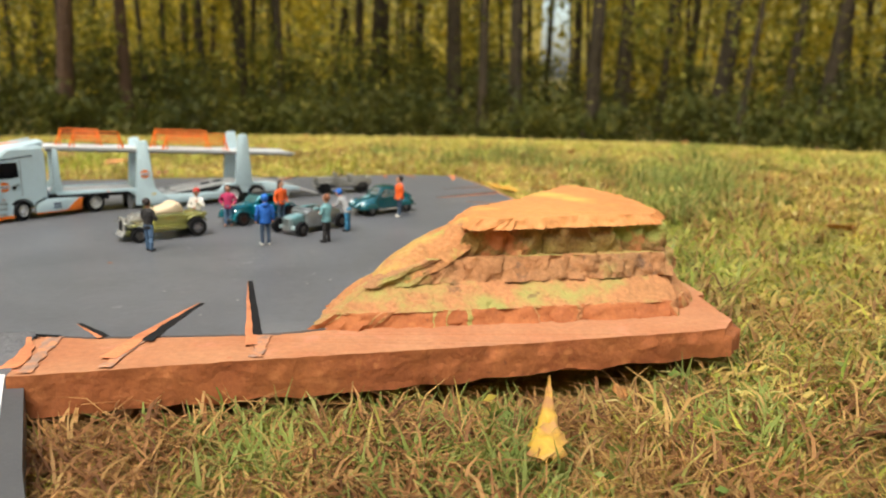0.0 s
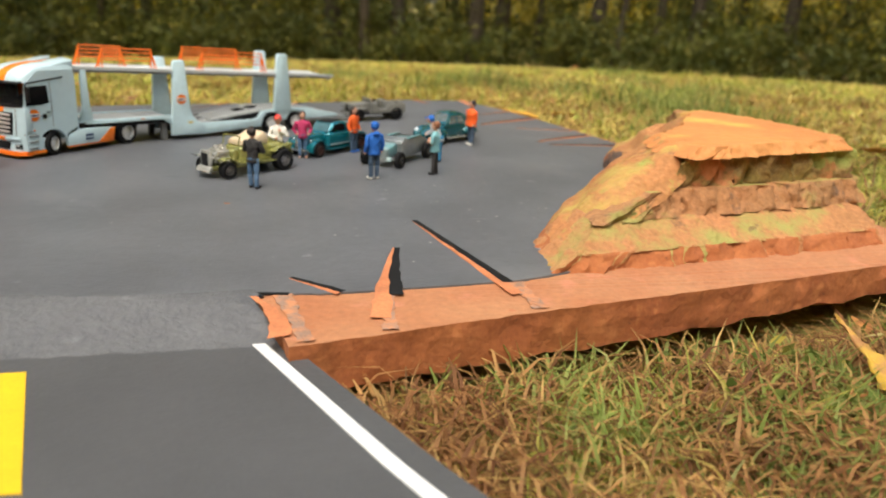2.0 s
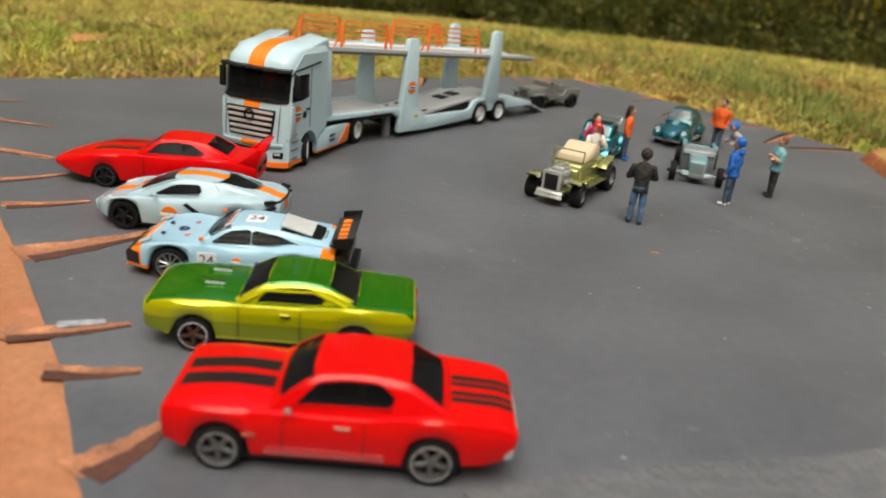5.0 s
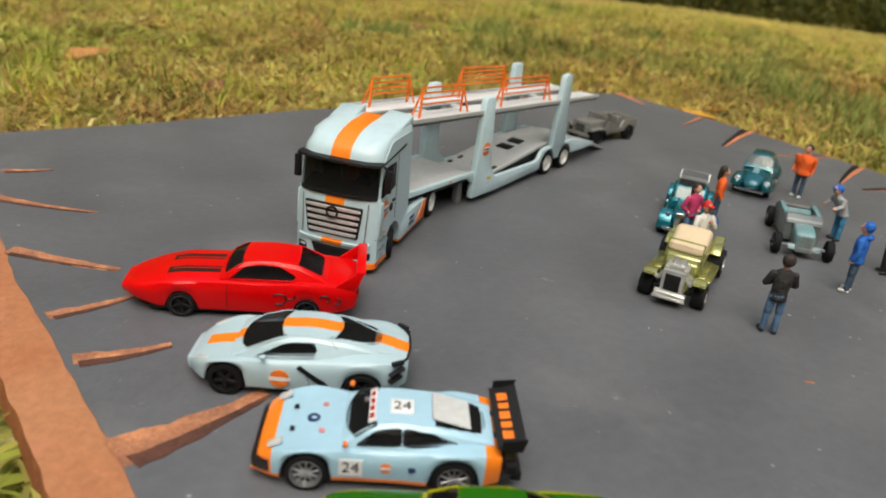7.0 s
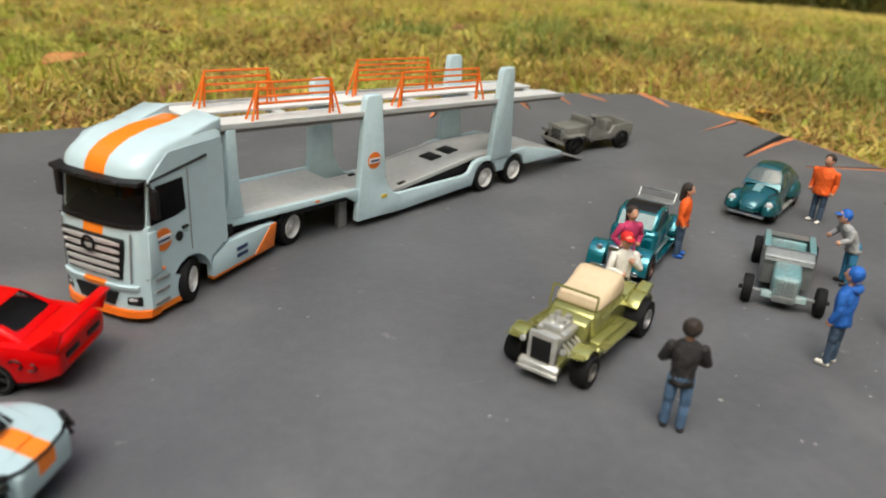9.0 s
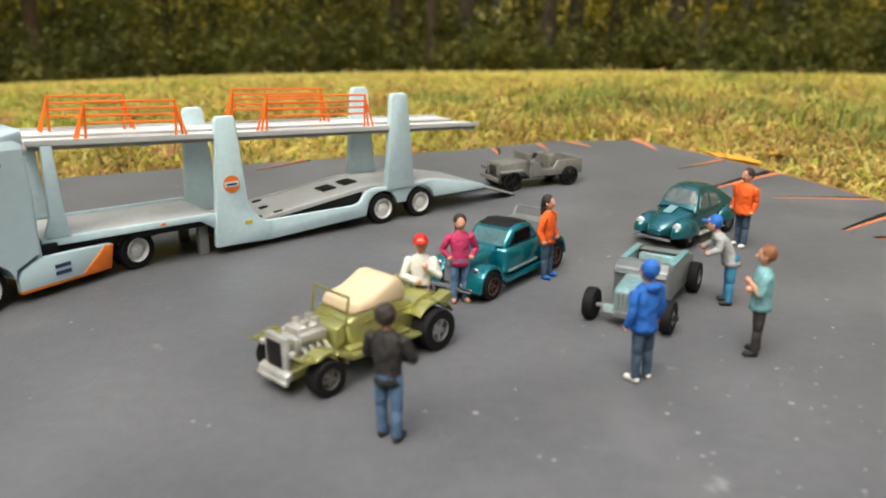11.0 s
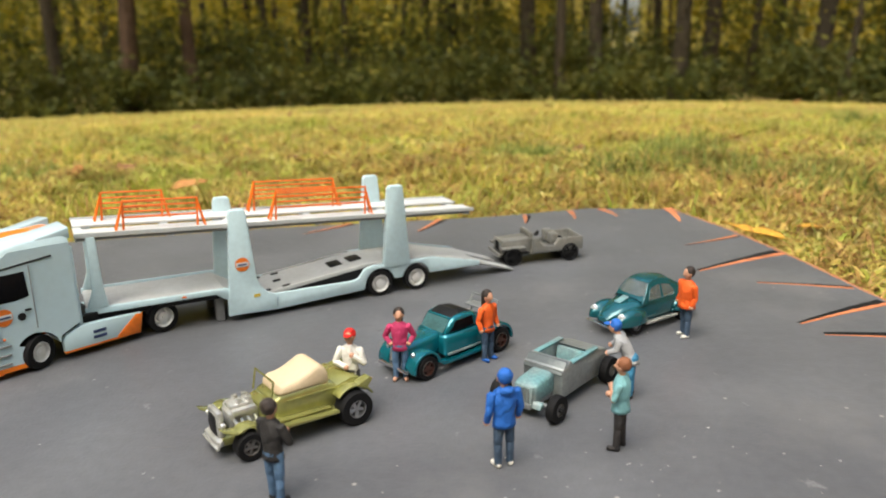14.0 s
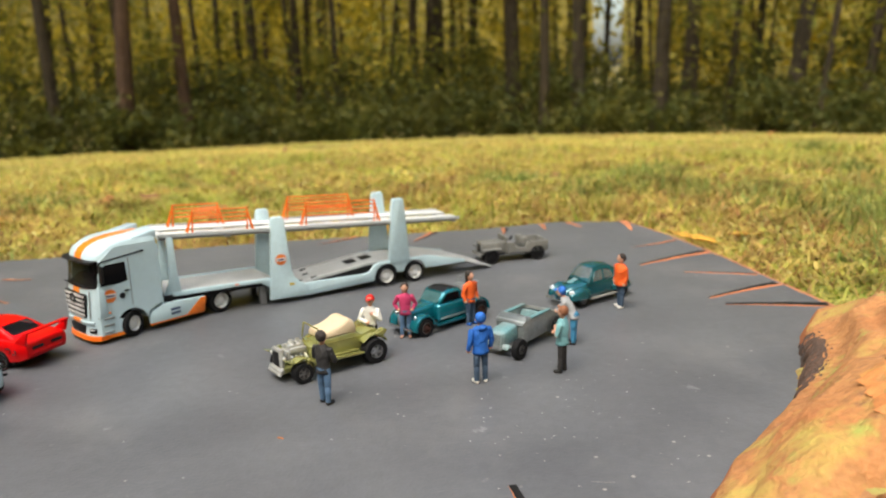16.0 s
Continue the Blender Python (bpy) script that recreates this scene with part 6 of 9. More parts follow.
truck = thing("toy_truck", "pale blue toy tractor unit with an orange centre stripe", "toy truck", pose(-0.3374, 0.6079, 0, 0, 0, -129.1))
arc = [(0.0097 * math.cos(radians(a)), 0.0078 + 0.0097 * math.sin(radians(a))) for a in range(-12, 193, 12)]
side = [(0.0236, 0.0030), (0.0105, 0.0030)] + arc[:-2] + [(-0.0104, 0.0132), (-0.0192, 0.0172), (-0.0192, 0.0545), (0.0060, 0.0550), (0.0150, 0.0520), (0.0202, 0.0480), (0.0130, 0.0474), (0.0060, 0.0470), (0.0060, 0.0350), (0.0130, 0.0340), (0.0222, 0.0334), (0.0231, 0.0290), (0.0238, 0.0150)]


def cab_warp(x, y, z):
    """Rounds the cab's front corners and tucks its sides in towards the roof."""
    f = abs(y) / 0.0183
    return x - (0.0042 * f ** 5 + 0.0008 * f ** 2 if x > 0.008 else 0.0), y * (1 - 0.05 * max(0.0, (z - 0.030) / 0.03)), z


def dome_warp(x, y, z):
    f = abs(y) / 0.0180
    return x - (0.0046 * f ** 6 if x > 0.008 else 0.0), y * (1 - 0.05 * max(0.0, (z - 0.030) / 0.03)), z - (0.0020 * f ** 8 if z > 0.052 else 0.0)


def sliced(outline, half, warp, cuts=(0, 0.4, 0.65, 0.82, 0.93, 1.0)):
    """A side outline carried across in slices, each vertex bent by warp."""
    ys = [-half * c for c in cuts[:0:-1]] + [half * c for c in cuts]
    verts, faces, n = [], [], len(outline)
    for y in ys:
        verts += [warp(x, y, z) for x, z in outline]
    for j in range(len(ys) - 1):
        for k in range(n):
            faces.append((j * n + k, j * n + (k + 1) % n, (j + 1) * n + (k + 1) % n, (j + 1) * n + k))
    faces += [tuple(range(n))[::-1], tuple((len(ys) - 1) * n + k for k in range(n))]
    bm = bmesh.new()
    vs = [bm.verts.new(v) for v in verts]
    for f in faces:
        bm.faces.new([vs[k] for k in f])
    return bm


def visor_warp(x, y, z):
    return x - 0.0026 * (abs(y) / 0.0183) ** 3, y, z


def lobe_bm(sg):
    """A flat wedge beside the stripe, its front edge slanting back towards the cab's side."""
    bm = bmesh.new()
    plan = [(0.0004, 0.0046, 0.0586), (-0.0060, 0.0168, 0.0584), (-0.0203, 0.0172, 0.0609), (-0.0206, 0.0056, 0.0620)]
    hi = [bm.verts.new((x, sg * y, z)) for x, y, z in plan]
    mid = [bm.verts.new((x + (0.0010 if k < 2 else 0.0), sg * y, 0.0572 if k in (0, 3) else 0.0556)) for k, (x, y, z) in enumerate(plan)]
    bm.faces.new(hi)
    bm.faces.new(mid[::-1])
    for k in range(4):
        bm.faces.new((hi[k], hi[(k + 1) % 4], mid[(k + 1) % 4], mid[k]))
    bmesh.ops.recalc_face_normals(bm, faces=bm.faces)
    bmesh.ops.bevel(bm, geom=list(bm.edges), offset=0.0007, segments=2, affect="EDGES", profile=0.5)
    return bm


part("cab", sliced(side, 0.0183, cab_warp), CAB_PAINT, truck, smooth=38)
top = [(0.0196, 0.0486), (0.0190, 0.0510), (0.0168, 0.0540), (0.0130, 0.0562), (0.0080, 0.0578), (0.0000, 0.0590), (-0.0160, 0.0596), (-0.0192, 0.0588), (-0.0192, 0.0490)]
part("roof_cap", sliced(top, 0.0180, dome_warp), CAB_PAINT, truck, "rounded high roof with an orange stripe", smooth=60)
for sg in (1, -1):
    part("roof_fairing", lobe_bm(sg), CAB_PAINT, truck, "raised flat roof fairing lobe", smooth=45)
    part("roof_seam", rod_bm((0.0150, sg * 0.0176, 0.0476), (-0.0110, sg * 0.0177, 0.0500), 0.0005, seg=6), DARK, truck, "dark slanting roof seam")
    part("side_window", prism_bm([(0.0004, 0.0345), (0.0010, 0.0456), (0.0128, 0.0456), (0.0160, 0.0400), (0.0162, 0.0335), (0.0060, 0.0335)], sg * 0.0172, sg * 0.0182, "y", 0.0001), GLASS, truck, "dark door window")
    part("mirror_arm", rod_bm((0.0150, sg * 0.0172, 0.0470), (0.0168, sg * 0.0200, 0.0462), 0.0005), DARK, truck)
    part("wing_mirror", box_bm(0.0022, 0.0030, 0.0098, (0.0160, sg * 0.0202, 0.0410), 0.0007), DARK, truck, "tall black wing mirror")
    plate(truck, "door_seam", -0.0012, -0.0009, 0.0195, 0.0480, sg * 0.0183, GREY_PLASTIC, "door seam", 0.0003)
    plate(truck, "door_handle", 0.0005, 0.0030, 0.0283, 0.0291, sg * 0.0185, DARK, "dark door handle", 0.0007)
    disc(truck, "door_emblem", 0.0118, sg * 0.0184, 0.0275, 0.0038, DECAL_ORANGE, "orange round emblem", sg)
    plate(truck, "emblem_bar", 0.0084, 0.0152, 0.0263, 0.0287, sg * 0.0186, DECAL_WHITE, "white bar across the emblem", 0.0003)
    plate(truck, "emblem_lettering", 0.0092, 0.0144, 0.0271, 0.0279, sg * 0.0188, DECAL_BLUE, "dark lettering bar", 0.0002)
    disc(truck, "fuel_badge", 0.0046, sg * 0.0184, 0.0262, 0.0017, DARK, "dark round badge", sg)
    part("headlight_housing", box_bm(0.0030, 0.0052, 0.0034, (0.0208, sg * 0.0136, 0.0084), 0.0006, rot=Matrix.Rotation(radians(sg * 20), 4, "Z")), DARK, truck, "dark headlight housing")
    part("headlight", box_bm(0.0030, 0.0030, 0.0012, (0.0211, sg * 0.0134, 0.0089), 0.0004, rot=Matrix.Rotation(radians(sg * 20), 4, "Z")), LAMP, truck, "clear headlight in the bumper")
    part("corner_seam", rod_bm((0.0226, sg * 0.0140, 0.0150), (0.0216, sg * 0.0146, 0.0318), 0.00028, seg=5), GREY_PLASTIC, truck, "seam of the corner deflector")
    part("corner_deflector", prism_bm([(0.0136, 0.0175), (0.0188, 0.0165), (0.0184, 0.0318), (0.0146, 0.0318)], sg * 0.0180, sg * 0.0189, "y", 0.0004), CAB_PAINT, truck, "raised corner deflector", smooth=60)
    part("bumper_seam", rod_bm((0.0236, sg * 0.0060, 0.0149), (0.0192, sg * 0.0180, 0.0158), 0.00028, seg=5), GREY_PLASTIC, truck, "seam over the bumper")
    part("side_lamp", box_bm(0.0010, 0.0010, 0.0008, (0.0130, sg * 0.0187, 0.0180), 0.0002), ORANGE_PLASTIC, truck, "small orange side lamp")
    for k in range(5):
        part("slat_end", box_bm(0.0008, 0.0008, 0.0010, (0.0244, sg * (0.0112 - 0.0004 * k), 0.0285 - 0.0027 * k), 0.0002), BRIGHT_LIP, truck, "bright stud at the slat end")
    for k in range(3):
        part("step", box_bm(0.0060, 0.0010, 0.0008, (0.0145 - 0.0004 * k, sg * 0.0185, 0.0068 + 0.0040 * k), 0.0002), GREY_PLASTIC, truck, "grey cab step")
    part("side_skirt", prism_bm([(-0.0108, 0.0036), (-0.0106, 0.0098), (-0.0122, 0.0124), (-0.0190, 0.0150), (-0.0300, 0.0146), (-0.0480, 0.0134), (-0.0462, 0.0036)], sg * 0.0150, sg * 0.0181, "y", 0.0005), SKIRT_PAINT, truck, "pale skirt with an orange tail")
    part("skirt_flash", prism_bm([(-0.0481, 0.0132), (-0.0446, 0.0134), (-0.0345, 0.0050), (-0.0460, 0.0038)], sg * 0.0170, sg * 0.0184, "y", 0.0002), DECAL_ORANGE, truck, "slanting orange flash on the skirt")
    for k in range(2):
        plate(truck, "lettering_bar", -0.0300, -0.0240, 0.0098 - 0.0026 * k, 0.0112 - 0.0026 * k, sg * 0.0182, DECAL_BLUE, "dark lettering bar", 0.0003)
    part("fuel_tank", rod_bm((-0.0200, sg * 0.0130, 0.0090), (-0.0440, sg * 0.0130, 0.0090), 0.0040, seg=14), GREY_PLASTIC, truck, "grey fuel tank")
    wheel(truck, 0.0, sg * 0.0150, 0.0078, 0.0078, 0.0056, HUB, 0, None, 0.58, 24)
    wheel(truck, -0.0586, sg * 0.0140, 0.0078, 0.0078, 0.0086, HUB, 0, None, 0.62)
    part("mudguard", prism_bm([(0.0096 * math.cos(radians(a)) - 0.0586, 0.0078 + 0.0096 * math.sin(radians(a))) for a in range(25, 156, 13)] + [(0.0090 * math.cos(radians(a)) - 0.0586, 0.0078 + 0.0090 * math.sin(radians(a))) for a in range(155, 24, -13)], sg * 0.0106, sg * 0.0182, "y"), DARK, truck, "black mudguard")
part("windscreen", sliced([(0.0202, 0.0480), (0.0206, 0.0480), (0.0227, 0.0336), (0.0223, 0.0336)], 0.0174, cab_warp), WINDOW, truck, "wide smoked windscreen")
part("dashboard", sliced([(0.0110, 0.0342), (0.0112, 0.0372), (0.0165, 0.0366), (0.0212, 0.0340)], 0.0166, cab_warp), SEAT, truck, "dark dashboard")
part("windscreen_edge", sliced([(0.0222, 0.0331), (0.0229, 0.0331), (0.0226, 0.0345), (0.0219, 0.0345)], 0.0172, cab_warp), DARK, truck, "black lower edge of the windscreen")
part("steering_wheel", rod_bm((0.0120, 0.0080, 0.0376), (0.0126, 0.0080, 0.0384), 0.0032, seg=16), DARK, truck, "dark steering wheel")
for sg in (1, -1):
    part("seat", box_bm(0.0024, 0.0084, 0.0100, (0.0078, sg * 0.0085, 0.0392), 0.0010), GREY_PLASTIC, truck, "grey cab seat")
    part("headrest", box_bm(0.0020, 0.0044, 0.0028, (0.0078, sg * 0.0085, 0.0456), 0.0007), GREY_PLASTIC, truck, "grey headrest")
    part("door_panel", prism_bm([(0.0058, 0.0346), (0.0058, 0.0476), (0.0156, 0.0480), (0.0174, 0.0332)], sg * 0.0168, sg * 0.0178, "y"), CAB_PAINT, truck, "pale door panel and pillar")
part("sun_visor", sliced([(0.0188, 0.0489), (0.0232, 0.0487), (0.0235, 0.0477), (0.0222, 0.0476)], 0.0184, visor_warp), DARK, truck, "thin black sun visor")
for y in (-0.0120, -0.0042, 0.0042, 0.0120):
    part("visor_lamp", box_bm(0.0010, 0.0022, 0.0009, (0.0235 - 3.2 * y * y, y, 0.0483), 0.0003), DARK, truck, "small dark roof lamp")
for y in (-0.0085, 0.0085):
    part("wiper", rod_bm((0.0236, y - 0.004, 0.0345), (0.0232, y + 0.005, 0.0352), 0.0003, seg=5), DARK, truck, "black wiper")
part("grille", prism_bm([(-0.0128, 0.0298), (0.0128, 0.0298), (0.0112, 0.0160), (-0.0112, 0.0160)], 0.0222, 0.0240, "x", 0.0004), DARK, truck, "black grille")
for k in range(5):
    w = 0.0122 - 0.0004 * k
    zz = 0.0285 - 0.0027 * k
    part("grille_slat", sliced([(0.0236, zz - 0.0007), (0.0249, zz - 0.0006), (0.0249, zz + 0.0005), (0.0236, zz + 0.0007)], w, cab_warp), SLAT, truck, "bright grille slat")
part("bumper_lip", sliced([(0.0205, 0.0024), (0.0246, 0.0026), (0.0244, 0.0050), (0.0205, 0.0050)], 0.0183, cab_warp), ORANGE_PLASTIC, truck, "orange bumper lip")
part("bumper_shelf", sliced([(0.0215, 0.0142), (0.0248, 0.0138), (0.0246, 0.0126), (0.0215, 0.0122)], 0.0160, cab_warp), CAB_PAINT, truck, "protruding bumper shelf")
em_v, em_f = lathe([(0.0020, 0.0006), (0.0026, 0.0007), (0.0028, 0.0), (0.0020, 0.0)], 20)
part("round_badge", (em_v, em_f), DARK, truck, "dark ring badge", pose(0.0249, 0, 0.0268, 0, 0, -90))
part("bumper_recess", prism_bm([(-0.0092, 0.0112), (0.0092, 0.0112), (0.0072, 0.0062), (-0.0072, 0.0062)], 0.0226, 0.0243, "x", 0.0005), DARK, truck, "dark lower intake")
part("chassis", box_bm(0.0620, 0.0150, 0.0050, (-0.0450, 0, 0.0105), 0.0005), DARK, truck, "black chassis")
part("back_wall", box_bm(0.0020, 0.0340, 0.0380, (-0.0198, 0, 0.0330), 0.0006), PALE_PLASTIC, truck, "pale rear wall of the cab")
part("coupling_plate", box_bm(0.0120, 0.0140, 0.0020, (-0.0560, 0, 0.0142), 0.0004), DARK, truck, "black coupling plate")
part("battery_box", box_bm(0.0080, 0.0240, 0.0050, (-0.0260, 0, 0.0150), 0.0006), DARK, truck, "dark box behind the cab")

# ---- car transporter: trailer ----
trailer = thing("toy_trailer", "empty pale blue two-deck toy car transporter trailer", "toy trailer", pose(-0.1876, 0.7201, 0, 0, 0, -148.6))
deck = lambda x: 0.0425 + (x + 0.0485) * (0.0545 - 0.0425) / (0.1595 + 0.0485)
PLANK = material("plank_white", (0.66, 0.67, 0.66), 0.45, vary=0.07, bump=0.2, bump_scale=2500)
DECK = material("deck_grey", (0.52, 0.53, 0.525), 0.5, vary=0.08, bump=0.3, bump_scale=2500)
arcs = lambda c: [(c + 0.0086 * math.cos(radians(a)), 0.0073 + 0.0086 * math.sin(radians(a))) for a in range(10, 171, 16)]
rail = [(-0.0520, 0.0082), (-0.0520, 0.0108), (-0.0210, 0.0178), (0.0150, 0.0180), (0.0200, 0.0168), (0.0235, 0.0122), (0.0270, 0.0112), (0.0760, 0.0116), (0.0940, 0.0128), (0.0940, 0.0036), (0.0700, 0.0028), (0.0205, 0.0052)] + arcs(0.0110) + arcs(-0.0110)
for sg in (1, -1):
    part("side_rail", prism_bm(rail, sg * 0.0166, sg * 0.0188, "y", 0.0004), PALE_PLASTIC, trailer, "pale lower side rail over the wheels")
    part("upper_side_rail", prism_bm([(0.1595, 0.0192), (0.0940, 0.0186), (0.0860, 0.0120), (0.0940, 0.0120), (0.1000, 0.0160), (0.1595, 0.0160)], sg * 0.0166, sg * 0.0188, "y", 0.0004), PALE_PLASTIC, trailer, "pale front side rail")
    part("front_post", prism_bm([(0.1490, 0.0190), (0.1585, 0.0190), (0.1556, 0.0270), (0.1552, 0.0532), (0.1512, 0.0532), (0.1504, 0.0300)], sg * 0.0160, sg * 0.0192, "y", 0.0006), PALE_PLASTIC, trailer, "pale front post")
    part("middle_post", prism_bm([(0.0700, 0.0036), (0.0944, 0.0036), (0.0930, 0.0200), (0.0906, 0.0560), (0.0895, 0.0580), (0.0828, 0.0580), (0.0818, 0.0565), (0.0790, 0.0220), (0.0772, 0.0170), (0.0730, 0.0126), (0.0690, 0.0112)], sg * 0.0160, sg * 0.0198, "y", 0.0006), PALE_PLASTIC, trailer, "pale tapered middle post")
    part("rear_post", prism_bm([(-0.0072, 0.0160), (0.0090, 0.0160), (0.0050, 0.0590), (0.0040, 0.0612), (-0.0030, 0.0612), (-0.0040, 0.0596)], sg * 0.0160, sg * 0.0196, "y", 0.0006), PALE_PLASTIC, trailer, "pale tapered rear post")
    disc(trailer, "post_emblem", 0.0858, sg * 0.0199, 0.0300, 0.0036, DECAL_ORANGE, "orange round emblem", sg)
    plate(trailer, "emblem_bar", 0.0828, 0.0888, 0.0289, 0.0311, sg * 0.0201, DECAL_WHITE, "white bar across the emblem", 0.0003)
    plate(trailer, "emblem_lettering", 0.0836, 0.0880, 0.0296, 0.0304, sg * 0.0203, DECAL_BLUE, "dark lettering bar", 0.0002)
    plate(trailer, "warning_label", 0.0780, 0.0812, 0.0120, 0.0134, sg * 0.0199, material("yellow_decal", (0.7, 0.5, 0.05), 0.5), "small yellow label", 0.0003)
    for x in (0.0110, -0.0110):
        wheel(trailer, x, sg * 0.0160, 0.0073, 0.0073, 0.0056, HUB, 0, None, 0.66)
    # decks: planks for each row of wheels
    y0, y1 = (0.0050, 0.0166) if sg > 0 else (-0.0166, -0.0050)
    part("upper_plank", prism_bm([(0.1595, deck(0.1595)), (-0.0485, deck(-0.0485)), (-0.0485, deck(-0.0485) - 0.0012), (0.1595, deck(0.1595) - 0.0014)], min(sg * 0.0045, sg * 0.0186), max(sg * 0.0045, sg * 0.0186), "y", 0.0003), PLANK, trailer, "grey-white upper deck plank")
    part("upper_edge", prism_bm([(0.1598, deck(0.1595) + 0.0010), (-0.0480, deck(-0.048) + 0.0008), (-0.0480, deck(-0.048) - 0.0008), (0.1598, deck(0.1595) - 0.0008)], sg * 0.0180, sg * 0.0190, "y"), WHITE_PLASTIC, trailer, "pale upper deck edge")
    # Grey strip stands for the shaded underside of the plank.
    part("under_deck_shade", prism_bm([(0.1590, deck(0.1590) - 0.0012), (-0.0460, deck(-0.046) - 0.0012), (-0.0460, deck(-0.046) - 0.0024), (0.1590, deck(0.1590) - 0.0026)], sg * 0.0168, sg * 0.0182, "y"), GREY_PLASTIC, trailer, "grey strip painting the shade below the upper deck")
    part("tail_ramp", prism_bm([(-0.0500, 0.0108), (-0.0500, 0.0094), (-0.0760, 0.0006), (-0.0768, 0.0012)], y0, y1, "y", 0.0002), DECK, trailer, "grey loading ramp")
    part("landing_leg", box_bm(0.0044, 0.0036, 0.0140, (0.0975, sg * 0.0120, 0.0070), 0.0006), GREY_PLASTIC, trailer, "grey landing leg")
    part("deck_slot", box_bm(0.0040, 0.0020, 0.0006, (0.0620, sg * 0.0118, 0.0129), 0.0001, rot=Matrix.Rotation(radians(7), 4, "Y")), DARK, trailer, "dark deck slot")
    part("deck_slot", box_bm(0.0034, 0.0018, 0.0006, (0.0720, sg * 0.0120, 0.0121), 0.0001), DARK, trailer, "dark deck slot")
    part("side_reflector", box_bm(0.0020, 0.0004, 0.0008, (0.1150, sg * 0.0189, 0.0175)), ORANGE_PLASTIC, trailer, "orange side reflector")
    # Dark prism added to fill the gap below the ramp with shade.
    part("ramp_gap_shade", prism_bm([(0.0640, 0.0108), (0.0200, 0.0162), (0.0200, 0.0090), (0.0640, 0.0090)], sg * 0.0140, sg * 0.0146, "y"), DARK, trailer, "dark infill painting the shade of the gap below the sloping deck")
    part("ramp_edge", prism_bm([(0.0680, 0.0126), (0.0180, 0.0188), (0.0180, 0.0180), (0.0680, 0.0118)], sg * 0.0144, sg * 0.0151, "y"), PLANK, trailer, "pale edge of the sloping deck")
for x in (0.1575, 0.1180, 0.0865, 0.0440, 0.0008, -0.0440):
    part("cross_beam", box_bm(0.0040, 0.0360, 0.0018, (x, 0, deck(x) - 0.0022), 0.0003), WHITE_PLASTIC, trailer, "pale cross beam")
part("front_deck", prism_bm([(0.1590, 0.0182), (0.0950, 0.0178), (0.0950, 0.0162), (0.1590, 0.0164)], -0.0166, 0.0166, "y", 0.0003), DECK, trailer, "grey front lower deck")
part("drop_plate", prism_bm([(0.0952, 0.0178), (0.0860, 0.0122), (0.0860, 0.0106), (0.0952, 0.0160)], -0.0166, 0.0166, "y"), DECK, trailer, "sloping deck plate")
part("lower_deck", prism_bm([(0.0862, 0.0118), (0.0690, 0.0118), (0.0160, 0.0184), (-0.0215, 0.0176), (-0.0520, 0.0106), (-0.0520, 0.0092), (-0.0215, 0.0162), (0.0160, 0.0170), (0.0690, 0.0104), (0.0862, 0.0104)], -0.0150, 0.0150, "y"), DECK, trailer, "grey lower deck with a hump over the axles")
part("deck_slot", box_bm(0.0040, 0.0026, 0.0006, (0.0640, 0, 0.0126), 0.0001, rot=Matrix.Rotation(radians(7), 4, "Y")), DARK, trailer, "dark deck slot")
for x in (0.0310, 0.0195):
    part("deck_opening", box_bm(0.0072, 0.0090, 0.0006, (x, -0.0010, 0.0182 - (x - 0.0195) * 0.125), 0.0001, rot=Matrix.Rotation(radians(7), 4, "Y")), DARK, trailer, "dark deck opening")
# Frame boxes widened: their dark colour also stands for the shade underneath.
part("under_frame", box_bm(0.0700, 0.0322, 0.0050, (0.0550, 0, 0.0070), 0.0005), DARK, trailer, "dark under frame")
part("neck_frame", box_bm(0.0620, 0.0326, 0.0036, (0.1270, 0, 0.0148), 0.0005), DARK, trailer, "dark neck frame")
part("king_pin", rod_bm((0.1395, 0, 0.0100), (0.1395, 0, 0.0160), 0.0020, seg=10), DARK, trailer, "dark king pin")
for x in (0.0110, -0.0110):
    part("axle", rod_bm((x, -0.0150, 0.0073), (x, 0.0150, 0.0073), 0.0010), DARK, trailer)


def barricade(x0, x1, y, h, n, label="orange plastic barrier frame on the upper deck"):
    """Rails between two A-shaped ends, standing on the upper deck; x along the trailer."""
    m = pose(-0.1876, 0.7201, 0, 0, 0, -148.6) @ pose((x0 + x1) / 2, y, deck((x0 + x1) / 2) + 0.0001, 0, -math.degrees(math.atan2(deck(x0) - deck(x1), x0 - x1)), 0)
    b = thing("barrier", label, "barrier", m, "orange barriers on the trailer")
    l = (x0 - x1) / 2
    for sx in (1, -1):
        part("post", rod_bm((sx * l, 0, 0), (sx * l, 0, h), 0.00055, seg=6), ORANGE_PLASTIC, b)
        for sy in (1, -1):
            part("leg", rod_bm((sx * (l + 0.0035), sy * 0.0022, 0), (sx * l, 0, h * 0.92), 0.0005, seg=6), ORANGE_PLASTIC, b)
    for k in range(n):
        z = h * (0.42 + 0.56 * k / (n - 1))
        part("rail", rod_bm((-l, 0, z), (l, 0, z), 0.0005, seg=6), ORANGE_PLASTIC, b)


barricade(0.1380, 0.1040, 0.0125, 0.0140, 4)
barricade(0.1455, 0.1170, -0.0125, 0.0140, 4)
barricade(0.0650, 0.0160, 0.0125, 0.0150, 4)
barricade(0.0700, 0.0255, -0.0125, 0.0160, 5)

